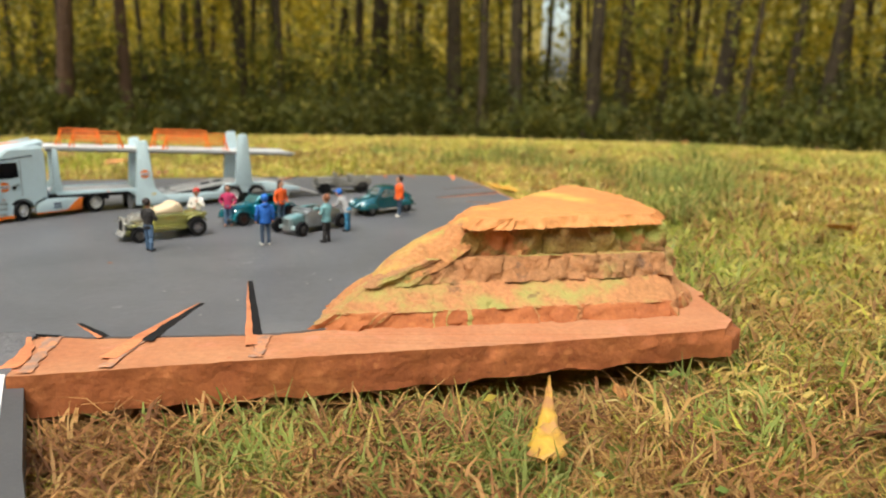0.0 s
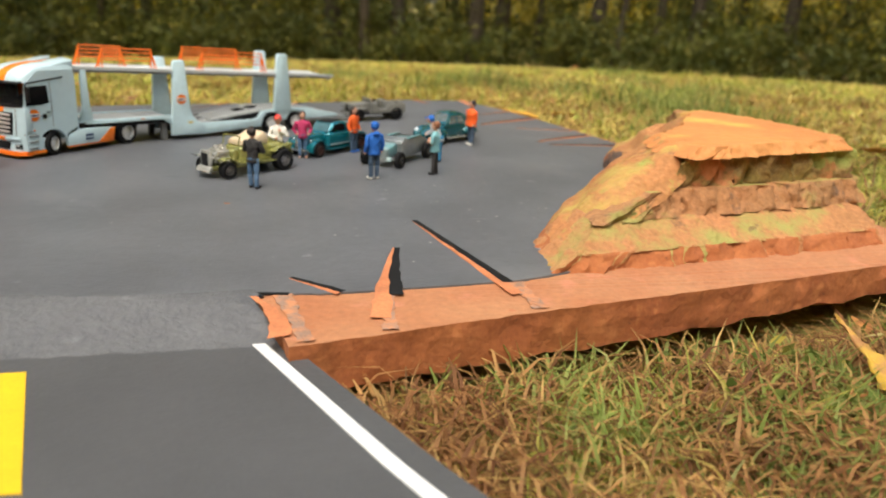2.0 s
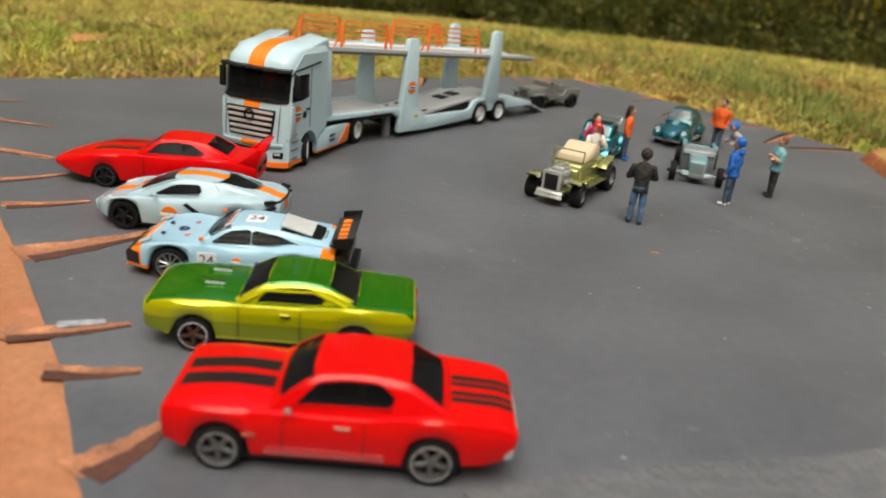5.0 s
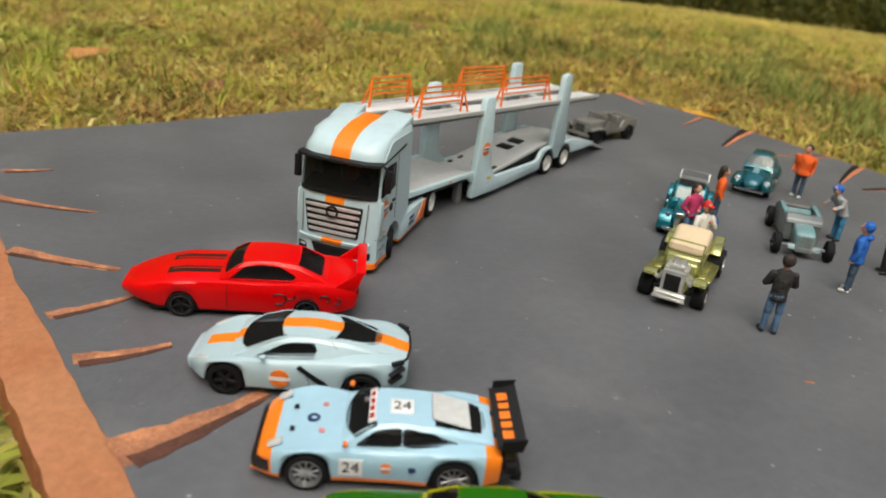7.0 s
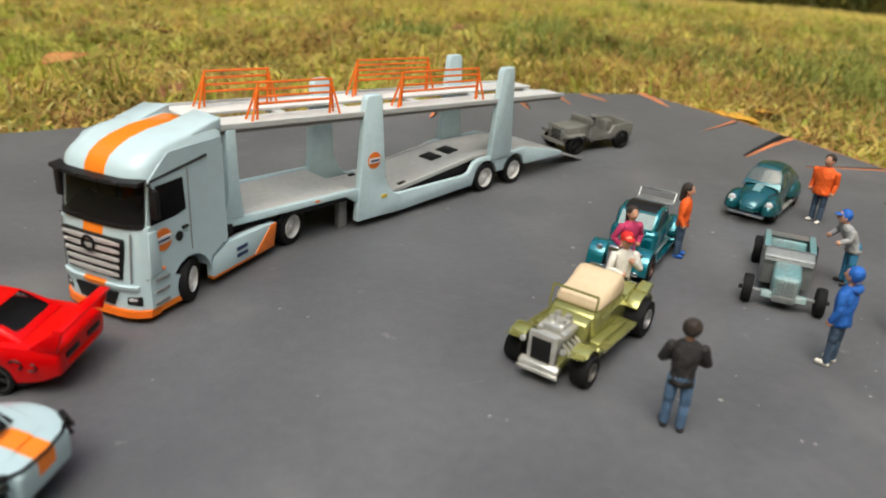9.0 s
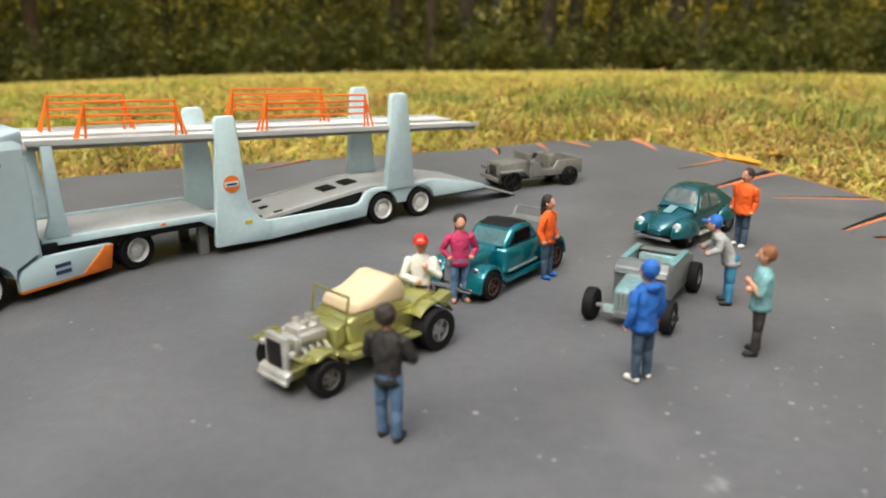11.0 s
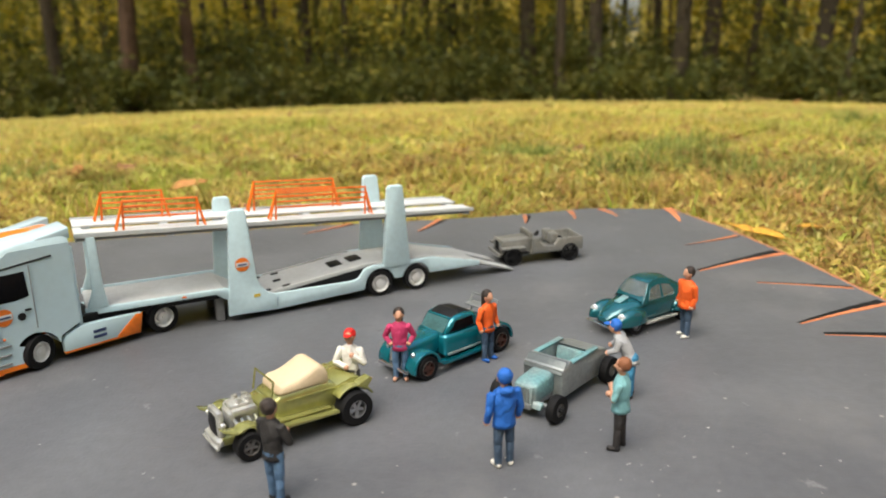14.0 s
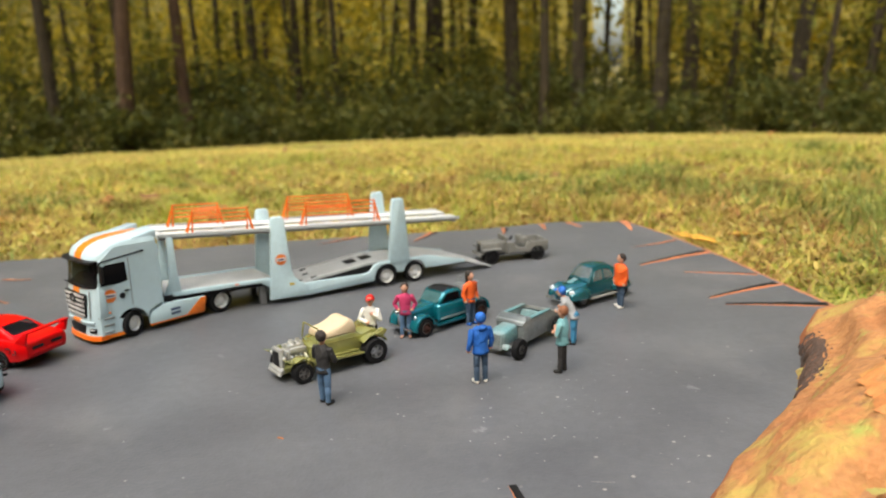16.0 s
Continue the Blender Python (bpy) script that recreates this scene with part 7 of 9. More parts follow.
# ---- the older toy cars ----
OLIVE = material("olive_metallic", (0.37, 0.368, 0.125), 0.24, 0.55, 0.12, coat=0.5)
SILVER = material("silver_plastic", (0.68, 0.68, 0.64), 0.24, 0.6, 0.14, grain=1800)
TAN = material("tan_top", (0.63, 0.50, 0.33), 0.55, vary=0.05, grain=600)
TEAL = material("teal_metallic", (0.004, 0.175, 0.225), 0.22, 0.5, 0.05, coat=0.8)
DEEP_TEAL = material("deep_teal_metallic", (0.006, 0.104, 0.128), 0.22, 0.4, 0.06, coat=0.8)
PATINA = material("worn_teal_metal", (0.15, 0.31, 0.33), 0.45, 0.2, 0.25, grain=900, color2=(0.23, 0.28, 0.28), bump=0.2)
BARE = material("bare_grey_metal", (0.34, 0.36, 0.36), 0.4, 0.6, 0.15, grain=500, bump=0.2)
DRAB = material("grey_drab_metal", (0.30, 0.297, 0.275), 0.36, 0.5, 0.15, grain=500, bump=0.2)
BARE_DARK = material("dark_bare_metal", (0.31, 0.335, 0.335), 0.35, 0.55, 0.15, grain=500, bump=0.2)
SCREEN = material("brushed_screen", (0.13, 0.15, 0.155), 0.45, 0.35, 0.15, grain=500, bump=0.2)
DULL_RIM = material("dull_rim", (0.22, 0.21, 0.20), 0.4, 0.6)


def fender(car, x, y0, y1, r, mat, a0, a1, z, label, th=0.0007, flare=0.0):
    """A curved mudguard over a wheel at x."""
    lo, hi = [], []
    n = 12
    for k in range(n + 1):
        a = radians(a0 + (a1 - a0) * k / n)
        lo.append((x + r * math.cos(a), z + r * math.sin(a)))
        hi.append((x + (r + th) * math.cos(a), z + (r + th) * math.sin(a)))
    return part("mudguard", prism_bm(lo + hi[::-1], min(y0, y1), max(y0, y1), "y", 0.0002), mat, car, label, smooth=50)


# olive hot rod with a tan top
rod = thing("toy_hot_rod", "olive metallic toy hot rod with tan roof and chrome engine", "toy car", pose(-0.1993, 0.5487, 0, 0, 0, -139.4), "vintage toy cars")
part("body", prism_bm([(0.0085, 0.0062), (0.0094, 0.0162), (0.0060, 0.0176), (-0.0100, 0.0178), (-0.0150, 0.0160), (-0.0225, 0.0128), (-0.0215, 0.0062)], -0.0082, 0.0082, "y", 0.0014), OLIVE, rod, "olive tub", smooth=45)
part("roof", prism_bm([(0.0066, 0.0165), (0.0068, 0.0198), (0.0040, 0.0212), (0.0000, 0.0214), (-0.0040, 0.0230), (-0.0080, 0.0252), (-0.0112, 0.0248), (-0.0136, 0.0215), (-0.0140, 0.0165)], -0.0080, 0.0080, "y", 0.0020), TAN, rod, "smooth tan canvas top", smooth=70)
part("screen_frame", rod_bm((0.0098, -0.0078, 0.0160), (0.0084, -0.0078, 0.0236), 0.0004, seg=6), OLIVE, rod, "windscreen post")
part("screen_frame", rod_bm((0.0098, 0.0078, 0.0160), (0.0084, 0.0078, 0.0236), 0.0004, seg=6), OLIVE, rod, "windscreen post")
part("screen_rail", rod_bm((0.0084, -0.0078, 0.0236), (0.0084, 0.0078, 0.0236), 0.0004, seg=6), OLIVE, rod, "windscreen top rail")
part("cowl", prism_bm([(0.0090, 0.0080), (0.0090, 0.0164), (0.0130, 0.0150), (0.0130, 0.0080)], -0.0070, 0.0070, "y", 0.0010), OLIVE, rod)
part("chassis", box_bm(0.0560, 0.0110, 0.0030, (0.0010, 0, 0.0055), 0.0006), OLIVE, rod, "olive frame")
part("engine_block", box_bm(0.0110, 0.0078, 0.0064, (0.0185, 0, 0.0115), 0.0008), SILVER, rod, "chrome engine block")
for sg in (1, -1):
    part("cylinder_head", box_bm(0.0088, 0.0026, 0.0026, (0.0185, sg * 0.0038, 0.0145), 0.0005, rot=None), SILVER, rod, "chrome cylinder head")
    for k in range(4):
        part("exhaust_stub", rod_bm((0.0150 + 0.0024 * k, sg * 0.0040, 0.0120), (0.0142 + 0.0024 * k, sg * 0.0072, 0.0090), 0.0006, seg=6), SILVER, rod, "chrome exhaust stub")
    part("running_board", prism_bm([(0.0175, 0.0122), (0.0120, 0.0092), (-0.0140, 0.0080), (-0.0140, 0.0070), (0.0125, 0.0080), (0.0185, 0.0114)], sg * 0.0080, sg * 0.0140, "y", 0.0003), OLIVE, rod, "olive running board")
    fender(rod, 0.0205, sg * 0.0078, sg * 0.0134, 0.0066, OLIVE, 55, 165, 0.0055, "olive front mudguard")
    fender(rod, -0.0210, sg * 0.0078, sg * 0.0128, 0.0082, OLIVE, 40, 155, 0.0066, "olive rear mudguard")
    wheel(rod, 0.0205, sg * 0.0114, 0.0052, 0.0052, 0.0054, DULL_RIM, 5, None, 0.55)
    wheel(rod, -0.0210, sg * 0.0112, 0.0066, 0.0066, 0.0070, RIM_GREY, 5, None, 0.52)
    v_, f_ = lathe([(0.0001, 0.0008), (0.0009, 0.0006), (0.0011, 0.0), (0.0006, -0.0012)], 12)
    part("headlamp", (v_, f_), SILVER, rod, "round chrome headlamp", pose(0.0275, sg * 0.0068, 0.0125, 0, 0, -90))
    part("body_moulding", box_bm(0.0240, 0.0006, 0.0008, (-0.0080, sg * 0.0083, 0.0150), 0.0002), OLIVE, rod, "raised olive moulding")
part("air_intake", box_bm(0.0084, 0.0066, 0.0022, (0.0185, 0, 0.0160), 0.0005), SILVER, rod, "chrome air intake")
for k in range(4):
    part("carburettor", rod_bm((0.0156 + 0.0038 * (k // 2), -0.0018 + 0.0036 * (k % 2), 0.0168), (0.0156 + 0.0038 * (k // 2), -0.0018 + 0.0036 * (k % 2), 0.0186), 0.0013, 0.0011, 10), SILVER, rod, "chrome carburettor")
for sg in (1, -1):
    part("fender_tip", prism_bm([(0.0205, 0.0118), (0.0262, 0.0120), (0.0300, 0.0134), (0.0262, 0.0112), (0.0230, 0.0108)], sg * 0.0080, sg * 0.0132, "y", 0.0003), OLIVE, rod, "pointed olive fender tip")
    part("board_step", prism_bm([(0.0110, 0.0100), (-0.0120, 0.0092), (-0.0120, 0.0084), (0.0112, 0.0092)], sg * 0.0080, sg * 0.0112, "y", 0.0003), OLIVE, rod, "raised step on the running board")
    part("tail_fin", prism_bm([(-0.0215, 0.0148), (-0.0280, 0.0168), (-0.0296, 0.0160), (-0.0262, 0.0118)], sg * 0.0080, sg * 0.0122, "y", 0.0004), OLIVE, rod, "flared olive rear fender tip")
part("radiator_shell", box_bm(0.0026, 0.0100, 0.0104, (0.0272, 0, 0.0115), 0.0012), SILVER, rod, "chrome radiator shell")
part("grille", box_bm(0.0008, 0.0066, 0.0074, (0.0284, 0, 0.0113), 0.0003), DARK, rod, "dark grille")
part("front_bumper", box_bm(0.0014, 0.0140, 0.0013, (0.0297, 0, 0.0044), 0.0005), SILVER, rod, "wide chrome front bumper")
part("front_apron", prism_bm([(0.0272, 0.0050), (0.0300, 0.0044), (0.0296, 0.0066), (0.0276, 0.0074)], -0.0066, 0.0066, "y", 0.0004), SILVER, rod, "chrome front apron")
part("front_axle", rod_bm((0.0205, -0.0100, 0.0050), (0.0205, 0.0100, 0.0050), 0.0008), DARK, rod)
part("rear_axle", rod_bm((-0.0210, -0.0100, 0.0066), (-0.0210, 0.0100, 0.0066), 0.0010), DARK, rod)
part("rear_deck", prism_bm([(-0.0150, 0.0150), (-0.0225, 0.0168), (-0.0265, 0.0160), (-0.0240, 0.0120), (-0.0170, 0.0110)], -0.0078, 0.0078, "y", 0.0008), OLIVE, rod, "olive rear deck")

# teal coupe
COUPE_GLASS = material("teal_tinted_glass", (0.06, 0.14, 0.15), 0.12, vary=0.2, grain=900, coat=0.4)
coupe = thing("toy_hot_rod", "metallic teal toy coupe with black roof and chrome grille", "toy car", pose(-0.1450, 0.6155, 0, 0, 0, -133.5), "vintage toy cars")
part("bonnet", prism_bm([(0.0080, 0.0060), (0.0080, 0.0160), (0.0270, 0.0142), (0.0288, 0.0120), (0.0280, 0.0050)], -0.0056, 0.0056, "y", 0.0018), TEAL, coupe, "long teal bonnet", smooth=50)
part("body", prism_bm([(0.0100, 0.0050), (0.0100, 0.0155), (-0.0130, 0.0152), (-0.0240, 0.0128), (-0.0275, 0.0085), (-0.0265, 0.0052)], -0.0100, 0.0100, "y", 0.0022), TEAL, coupe, "teal body", smooth=50)
part("cab_top", prism_bm([(0.0092, 0.0150), (0.0040, 0.0216), (-0.0020, 0.0225), (-0.0090, 0.0216), (-0.0160, 0.0145)], -0.0088, 0.0088, "y", 0.0016), TEAL, coupe, "chopped teal cab", smooth=50)
part("roof_panel", prism_bm([(0.0036, 0.0217), (-0.0020, 0.0229), (-0.0085, 0.0219), (-0.0085, 0.0213), (0.0036, 0.0211)], -0.0068, 0.0068, "y", 0.0003), DARK, coupe, "black roof panel")
part("windscreen", prism_bm([(0.0092, 0.0158), (0.0048, 0.0211), (0.0044, 0.0211), (0.0088, 0.0158)], -0.0070, 0.0070, "y"), COUPE_GLASS, coupe, "teal-tinted windscreen")
for z_, w_ in ((0.0157, 0.0074), (0.0212, 0.0066)):
    part("windscreen_bar", rod_bm((0.0092 - (z_ - 0.0157) * 0.82, -w_, z_), (0.0092 - (z_ - 0.0157) * 0.82, w_, z_), 0.0004, seg=6), TEAL, coupe, "teal windscreen frame")
part("rear_window", prism_bm([(-0.0140, 0.0166), (-0.0105, 0.0206), (-0.0101, 0.0204), (-0.0136, 0.0164)], -0.0045, 0.0045, "y"), GLASS, coupe, "small dark rear window")
part("chassis", box_bm(0.0560, 0.0120, 0.0030, (0.0, 0, 0.0050), 0.0006), DARK, coupe, "dark chassis")
part("radiator_grille", prism_bm([(0.0284, 0.0045), (0.0300, 0.0045), (0.0290, 0.0136), (0.0276, 0.0140)], -0.0040, 0.0040, "y", 0.0005), CHROME, coupe, "chrome grille")
part("front_bumper", box_bm(0.0014, 0.0190, 0.0016, (0.0310, 0, 0.0052), 0.0005), CHROME, coupe, "chrome front bumper")
part("rear_rack", box_bm(0.0060, 0.0160, 0.0006, (-0.0215, 0, 0.0190), 0.0002), BARE, coupe, "grey rear rack")
part("rack_rail", box_bm(0.0008, 0.0168, 0.0010, (-0.0244, 0, 0.0226), 0.0003), BARE, coupe, "bright upper rack rail")
for sg in (1, -1):
    part("rack_stay", rod_bm((-0.0195, sg * 0.0055, 0.0128), (-0.0215, sg * 0.0055, 0.0190), 0.0004, seg=6), BARE, coupe)
    part("rack_post", rod_bm((-0.0215, sg * 0.0078, 0.0188), (-0.0244, sg * 0.0078, 0.0226), 0.0005, seg=6), BARE, coupe, "bright rack post")
    part("side_window", prism_bm([(0.0062, 0.0160), (0.0030, 0.0204), (-0.0070, 0.0206), (-0.0080, 0.0160)], sg * 0.0086, sg * 0.0090, "y"), GLASS, coupe, "dark side window")
    fender(coupe, 0.0219, sg * 0.0056, sg * 0.0122, 0.0064, TEAL, -8, 175, 0.0050, "teal front mudguard", 0.0012)
    fender(coupe, -0.0219, sg * 0.0070, sg * 0.0124, 0.0070, TEAL, 10, 185, 0.0055, "teal rear mudguard", 0.0012)
    part("running_board", prism_bm([(0.0168, 0.0080), (0.0120, 0.0052), (-0.0140, 0.0052), (-0.0160, 0.0076), (-0.0140, 0.0040), (0.0130, 0.0040)], sg * 0.0085, sg * 0.0122, "y"), TEAL, coupe, "teal running board")
    part("side_moulding", box_bm(0.0200, 0.0006, 0.0010, (-0.0010, sg * 0.0104, 0.0070), 0.0002), PATINA, coupe, "pale side strip")
    v_, f_ = lathe([(0.0001, 0.0008), (0.0011, 0.0006), (0.0014, 0.0), (0.0007, -0.0016)], 12)
    part("headlamp", (v_, f_), CHROME, coupe, "round headlamp", pose(0.0268, sg * 0.0080, 0.0112, 0, 0, -90))
    wheel(coupe, 0.0219, sg * 0.0104, 0.0052, 0.0052, 0.0042, RED_RIM, 5, DULL_RIM, 0.62)
    wheel(coupe, -0.0219, sg * 0.0104, 0.0056, 0.0056, 0.0046, RED_RIM, 5, DULL_RIM, 0.62)

# bare grey roadster
roadster = thing("toy_hot_rod", "bare grey and worn teal open toy roadster", "toy car", pose(-0.0985, 0.5805, 0, 0, 0, -126.5), "vintage toy cars")
part("bonnet", prism_bm([(0.0080, 0.0060), (0.0080, 0.0150), (0.0215, 0.0132), (0.0232, 0.0120), (0.0230, 0.0050)], -0.0050, 0.0050, "y", 0.0014), PATINA, roadster, "worn teal bonnet", smooth=50)
part("grille", prism_bm([(0.0230, 0.0048), (0.0246, 0.0048), (0.0238, 0.0126), (0.0226, 0.0128)], -0.0042, 0.0042, "y", 0.0006), PATINA, roadster, "worn teal grille shell")
for k in range(5):
    part("grille_bar", box_bm(0.0006, 0.0005, 0.0064, (0.0244, -0.0026 + 0.0013 * k, 0.0086)), BARE, roadster, "grey grille bar")
tub = [(0.0100, 0.0045), (0.0100, 0.0158), (0.0060, 0.0172), (-0.0020, 0.0166), (-0.0150, 0.0166), (-0.0230, 0.0142), (-0.0262, 0.0090), (-0.0240, 0.0048)]
part("tub_side", prism_bm(tub, 0.0076, 0.0092, "y", 0.0005), BARE_DARK, roadster, "grey body side", smooth=50)
part("tub_side", prism_bm(tub, -0.0092, -0.0076, "y", 0.0005), BARE_DARK, roadster, "grey body side", smooth=50)
part("tub_floor", box_bm(0.0330, 0.0156, 0.0020, (-0.0070, 0, 0.0060)), PATINA, roadster, "worn teal floor")
part("tub_nose", prism_bm([(0.0106, 0.0045), (0.0106, 0.0160), (0.0050, 0.0182), (0.0036, 0.0174), (0.0086, 0.0150), (0.0086, 0.0045)], -0.0090, 0.0090, "y", 0.0004), BARE_DARK, roadster, "dark grey scuttle")
part("windscreen_panel", prism_bm([(0.0116, 0.0142), (0.0096, 0.0164), (0.0074, 0.0184), (0.0064, 0.0184), (0.0084, 0.0160), (0.0104, 0.0138)], -0.0088, 0.0088, "y", 0.0003), SCREEN, roadster, "sloping bright metal screen")
part("front_apron", prism_bm([(0.0216, 0.0044), (0.0244, 0.0044), (0.0232, 0.0066), (0.0216, 0.0070)], -0.0080, 0.0080, "y", 0.0005), PATINA, roadster, "worn teal front apron")
part("tub_tail", prism_bm([(-0.0120, 0.0164), (-0.0230, 0.0144), (-0.0264, 0.0090), (-0.0240, 0.0048), (-0.0220, 0.0060), (-0.0240, 0.0092), (-0.0215, 0.0132), (-0.0130, 0.0150)], -0.0080, 0.0080, "y"), BARE, roadster, "grey tail")
part("seat_back", box_bm(0.0030, 0.0140, 0.0076, (-0.0105, 0, 0.0120), 0.0010, rot=Matrix.Rotation(radians(-12), 4, "Y")), PATINA, roadster, "worn teal seat back")
for sg in (1, -1):
    part("tub_rim", box_bm(0.0190, 0.0024, 0.0010, (-0.0060, sg * 0.0083, 0.0170), 0.0003), PATINA, roadster, "worn teal cockpit rim")
    part("axle_stub", rod_bm((0.0205, sg * 0.0130, 0.0054), (0.0205, sg * 0.0160, 0.0054), 0.0009), DARK, roadster, "dark axle end")
part("seat", box_bm(0.0080, 0.0140, 0.0034, (-0.0055, 0, 0.0085), 0.0010), PATINA, roadster, "worn teal seat")
part("steering_wheel", rod_bm((0.0030, 0.0035, 0.0150), (0.0036, 0.0035, 0.0154), 0.0020, seg=14), DARK, roadster, "dark steering wheel")
part("chassis", box_bm(0.0500, 0.0080, 0.0026, (0.0, 0, 0.0048), 0.0006), BARE, roadster, "grey frame")
part("front_axle", rod_bm((0.0205, -0.0110, 0.0052), (0.0205, 0.0110, 0.0052), 0.0008), BARE, roadster)
part("rear_axle", rod_bm((-0.0222, -0.0110, 0.0056), (-0.0222, 0.0110, 0.0056), 0.0008), BARE, roadster)
for sg in (1, -1):
    wheel(roadster, 0.0205, sg * 0.0128, 0.0054, 0.0054, 0.0034, DULL_RIM, 5, None, 0.45)
    wheel(roadster, -0.0222, sg * 0.0104, 0.0056, 0.0056, 0.0038, DULL_RIM, 5, None, 0.45)

# small rounded saloon
beetle = thing("toy_saloon", "dark teal toy saloon with rounded roof and mudguards", "toy car", pose(-0.0509, 0.6623, 0, 0, 0, -141.7) @ pose(-0.0012, 0, 0) @ Matrix.Scale(0.94, 4), "vintage toy cars")
part("body", body_mesh(-0.0320, 0.0315, [(-0.0320, 0.0040), (-0.028, 0.0075), (-0.018, 0.0096), (0.0, 0.0102), (0.012, 0.0094), (0.024, 0.0068), (0.030, 0.0044), (0.0315, 0.0030)],
                       [(-0.0320, 0.0070), (-0.02, 0.0045), (0.02, 0.0045), (0.0315, 0.0065)],
                       [(-0.0320, 0.0085), (-0.026, 0.0120), (-0.015, 0.0142), (0.0, 0.0146), (0.012, 0.0142), (0.024, 0.0118), (0.030, 0.0090), (0.0315, 0.0078)],
                       [(-0.0320, 0.0092), (-0.026, 0.0140), (-0.015, 0.0165), (0.0, 0.0160), (0.012, 0.0162), (0.022, 0.0148), (0.029, 0.0112), (0.0315, 0.0082)], [], None), DEEP_TEAL, beetle, smooth=60)
PALE_GLASS = material("hazy_window", (0.17, 0.21, 0.21), 0.1, vary=0.1, coat=0.5)
PALE_GLASS.node_tree.nodes["Principled BSDF"].inputs["Alpha"].default_value = 0.6
cabin(beetle, dict(xa=0.0128, xb=0.0052, xc=-0.0070, xd=-0.0262, zf=0.0148, zr=0.0138, top=0.0238, yb=0.0100, yr=0.0070, bow=0.0018, zt=[(-0.0320, 0.0092), (-0.026, 0.0140), (-0.015, 0.0165), (0.0, 0.0160), (0.012, 0.0162), (0.022, 0.0148)],
                   windows=[[(0.0085, 0.10), (0.0055, 0.80), (-0.0018, 0.86), (-0.0018, 0.10)], [(-0.0026, 0.10), (-0.0026, 0.86), (-0.0095, 0.80), (-0.0120, 0.40), (-0.0110, 0.10)]]), DEEP_TEAL, PALE_GLASS)
part("bonnet_decal", box_bm(0.0070, 0.0040, 0.0004, (0.0178, 0, 0.0160), 0.0001, rot=Matrix.Rotation(radians(16), 4, "Y")), PATINA, beetle, "pale decal on the bonnet")
part("front_bumper", box_bm(0.0012, 0.0190, 0.0012, (0.0330, 0, 0.0058), 0.0004), CHROME, beetle, "chrome front bumper")
part("rear_bumper", box_bm(0.0012, 0.0150, 0.0012, (-0.0326, 0, 0.0058), 0.0004), CHROME, beetle, "chrome rear bumper")
part("chassis", box_bm(0.0500, 0.0140, 0.0026, (0, 0, 0.0050), 0.0006), DARK, beetle, "dark chassis")


def blob(car, name, at, size, mat, label, cut=None):
    bm = bmesh.new()
    bmesh.ops.create_uvsphere(bm, u_segments=20, v_segments=12, radius=1)
    bmesh.ops.scale(bm, vec=size, verts=bm.verts[:])
    bmesh.ops.translate(bm, vec=at, verts=bm.verts[:])
    if cut is not None:
        bmesh.ops.bisect_plane(bm, geom=bm.verts[:] + bm.edges[:] + bm.faces[:], plane_co=(0, 0, cut), plane_no=(0, 0, -1), clear_outer=True)
    return part(name, bm, mat, car, label, smooth=60)


for sg in (1, -1):
    blob(beetle, "mudguard", (0.0198, sg * 0.0094, 0.0070), (0.0108, 0.0048, 0.0068), DEEP_TEAL, "rounded front mudguard", 0.0062)
    blob(beetle, "mudguard", (-0.0192, sg * 0.0090, 0.0070), (0.0096, 0.0042, 0.0066), DEEP_TEAL, "rounded rear mudguard", 0.0066)
    part("running_board", box_bm(0.0240, 0.0026, 0.0010, (0.0, sg * 0.0112, 0.0048), 0.0003), SILVER, beetle, "bright running board")
    wheel(beetle, 0.0182, sg * 0.0098, 0.0052, 0.0052, 0.0038, RIM_GREY, 5, None, 0.55)
    wheel(beetle, -0.0182, sg * 0.0098, 0.0054, 0.0054, 0.0040, RIM_GREY, 5, None, 0.55)
    v_, f_ = lathe([(0.0001, 0.0010), (0.0015, 0.0007), (0.0020, -0.0010)], 12)
    part("headlamp", (v_, f_), LAMP, beetle, "round headlamp", pose(0.0280, sg * 0.0094, 0.0108, 0, 0, -90))

# field car
jeep = thing("toy_field_car", "grey drab open toy field car with flat mudguards", "toy car", pose(-0.0991, 0.7736, 0, 0, 0, -160.6), "vintage toy cars")
part("bonnet", prism_bm([(0.0050, 0.0070), (0.0050, 0.0158), (0.0240, 0.0150), (0.0245, 0.0070)], -0.0072, 0.0072, "y", 0.0009), DRAB, jeep, "flat drab bonnet")
part("front_panel", box_bm(0.0014, 0.0150, 0.0096, (0.0248, 0, 0.0108), 0.0005), DRAB, jeep, "drab front panel")
for k in range(5):
    part("grille_slot", box_bm(0.0004, 0.0007, 0.0056, (0.0256, -0.0032 + 0.0016 * k, 0.0108)), DARK, jeep, "dark grille slot")
tub = [(0.0060, 0.0068), (0.0060, 0.0156), (0.0020, 0.0150), (-0.0010, 0.0108), (-0.0080, 0.0105), (-0.0110, 0.0150), (-0.0270, 0.0150), (-0.0275, 0.0068)]
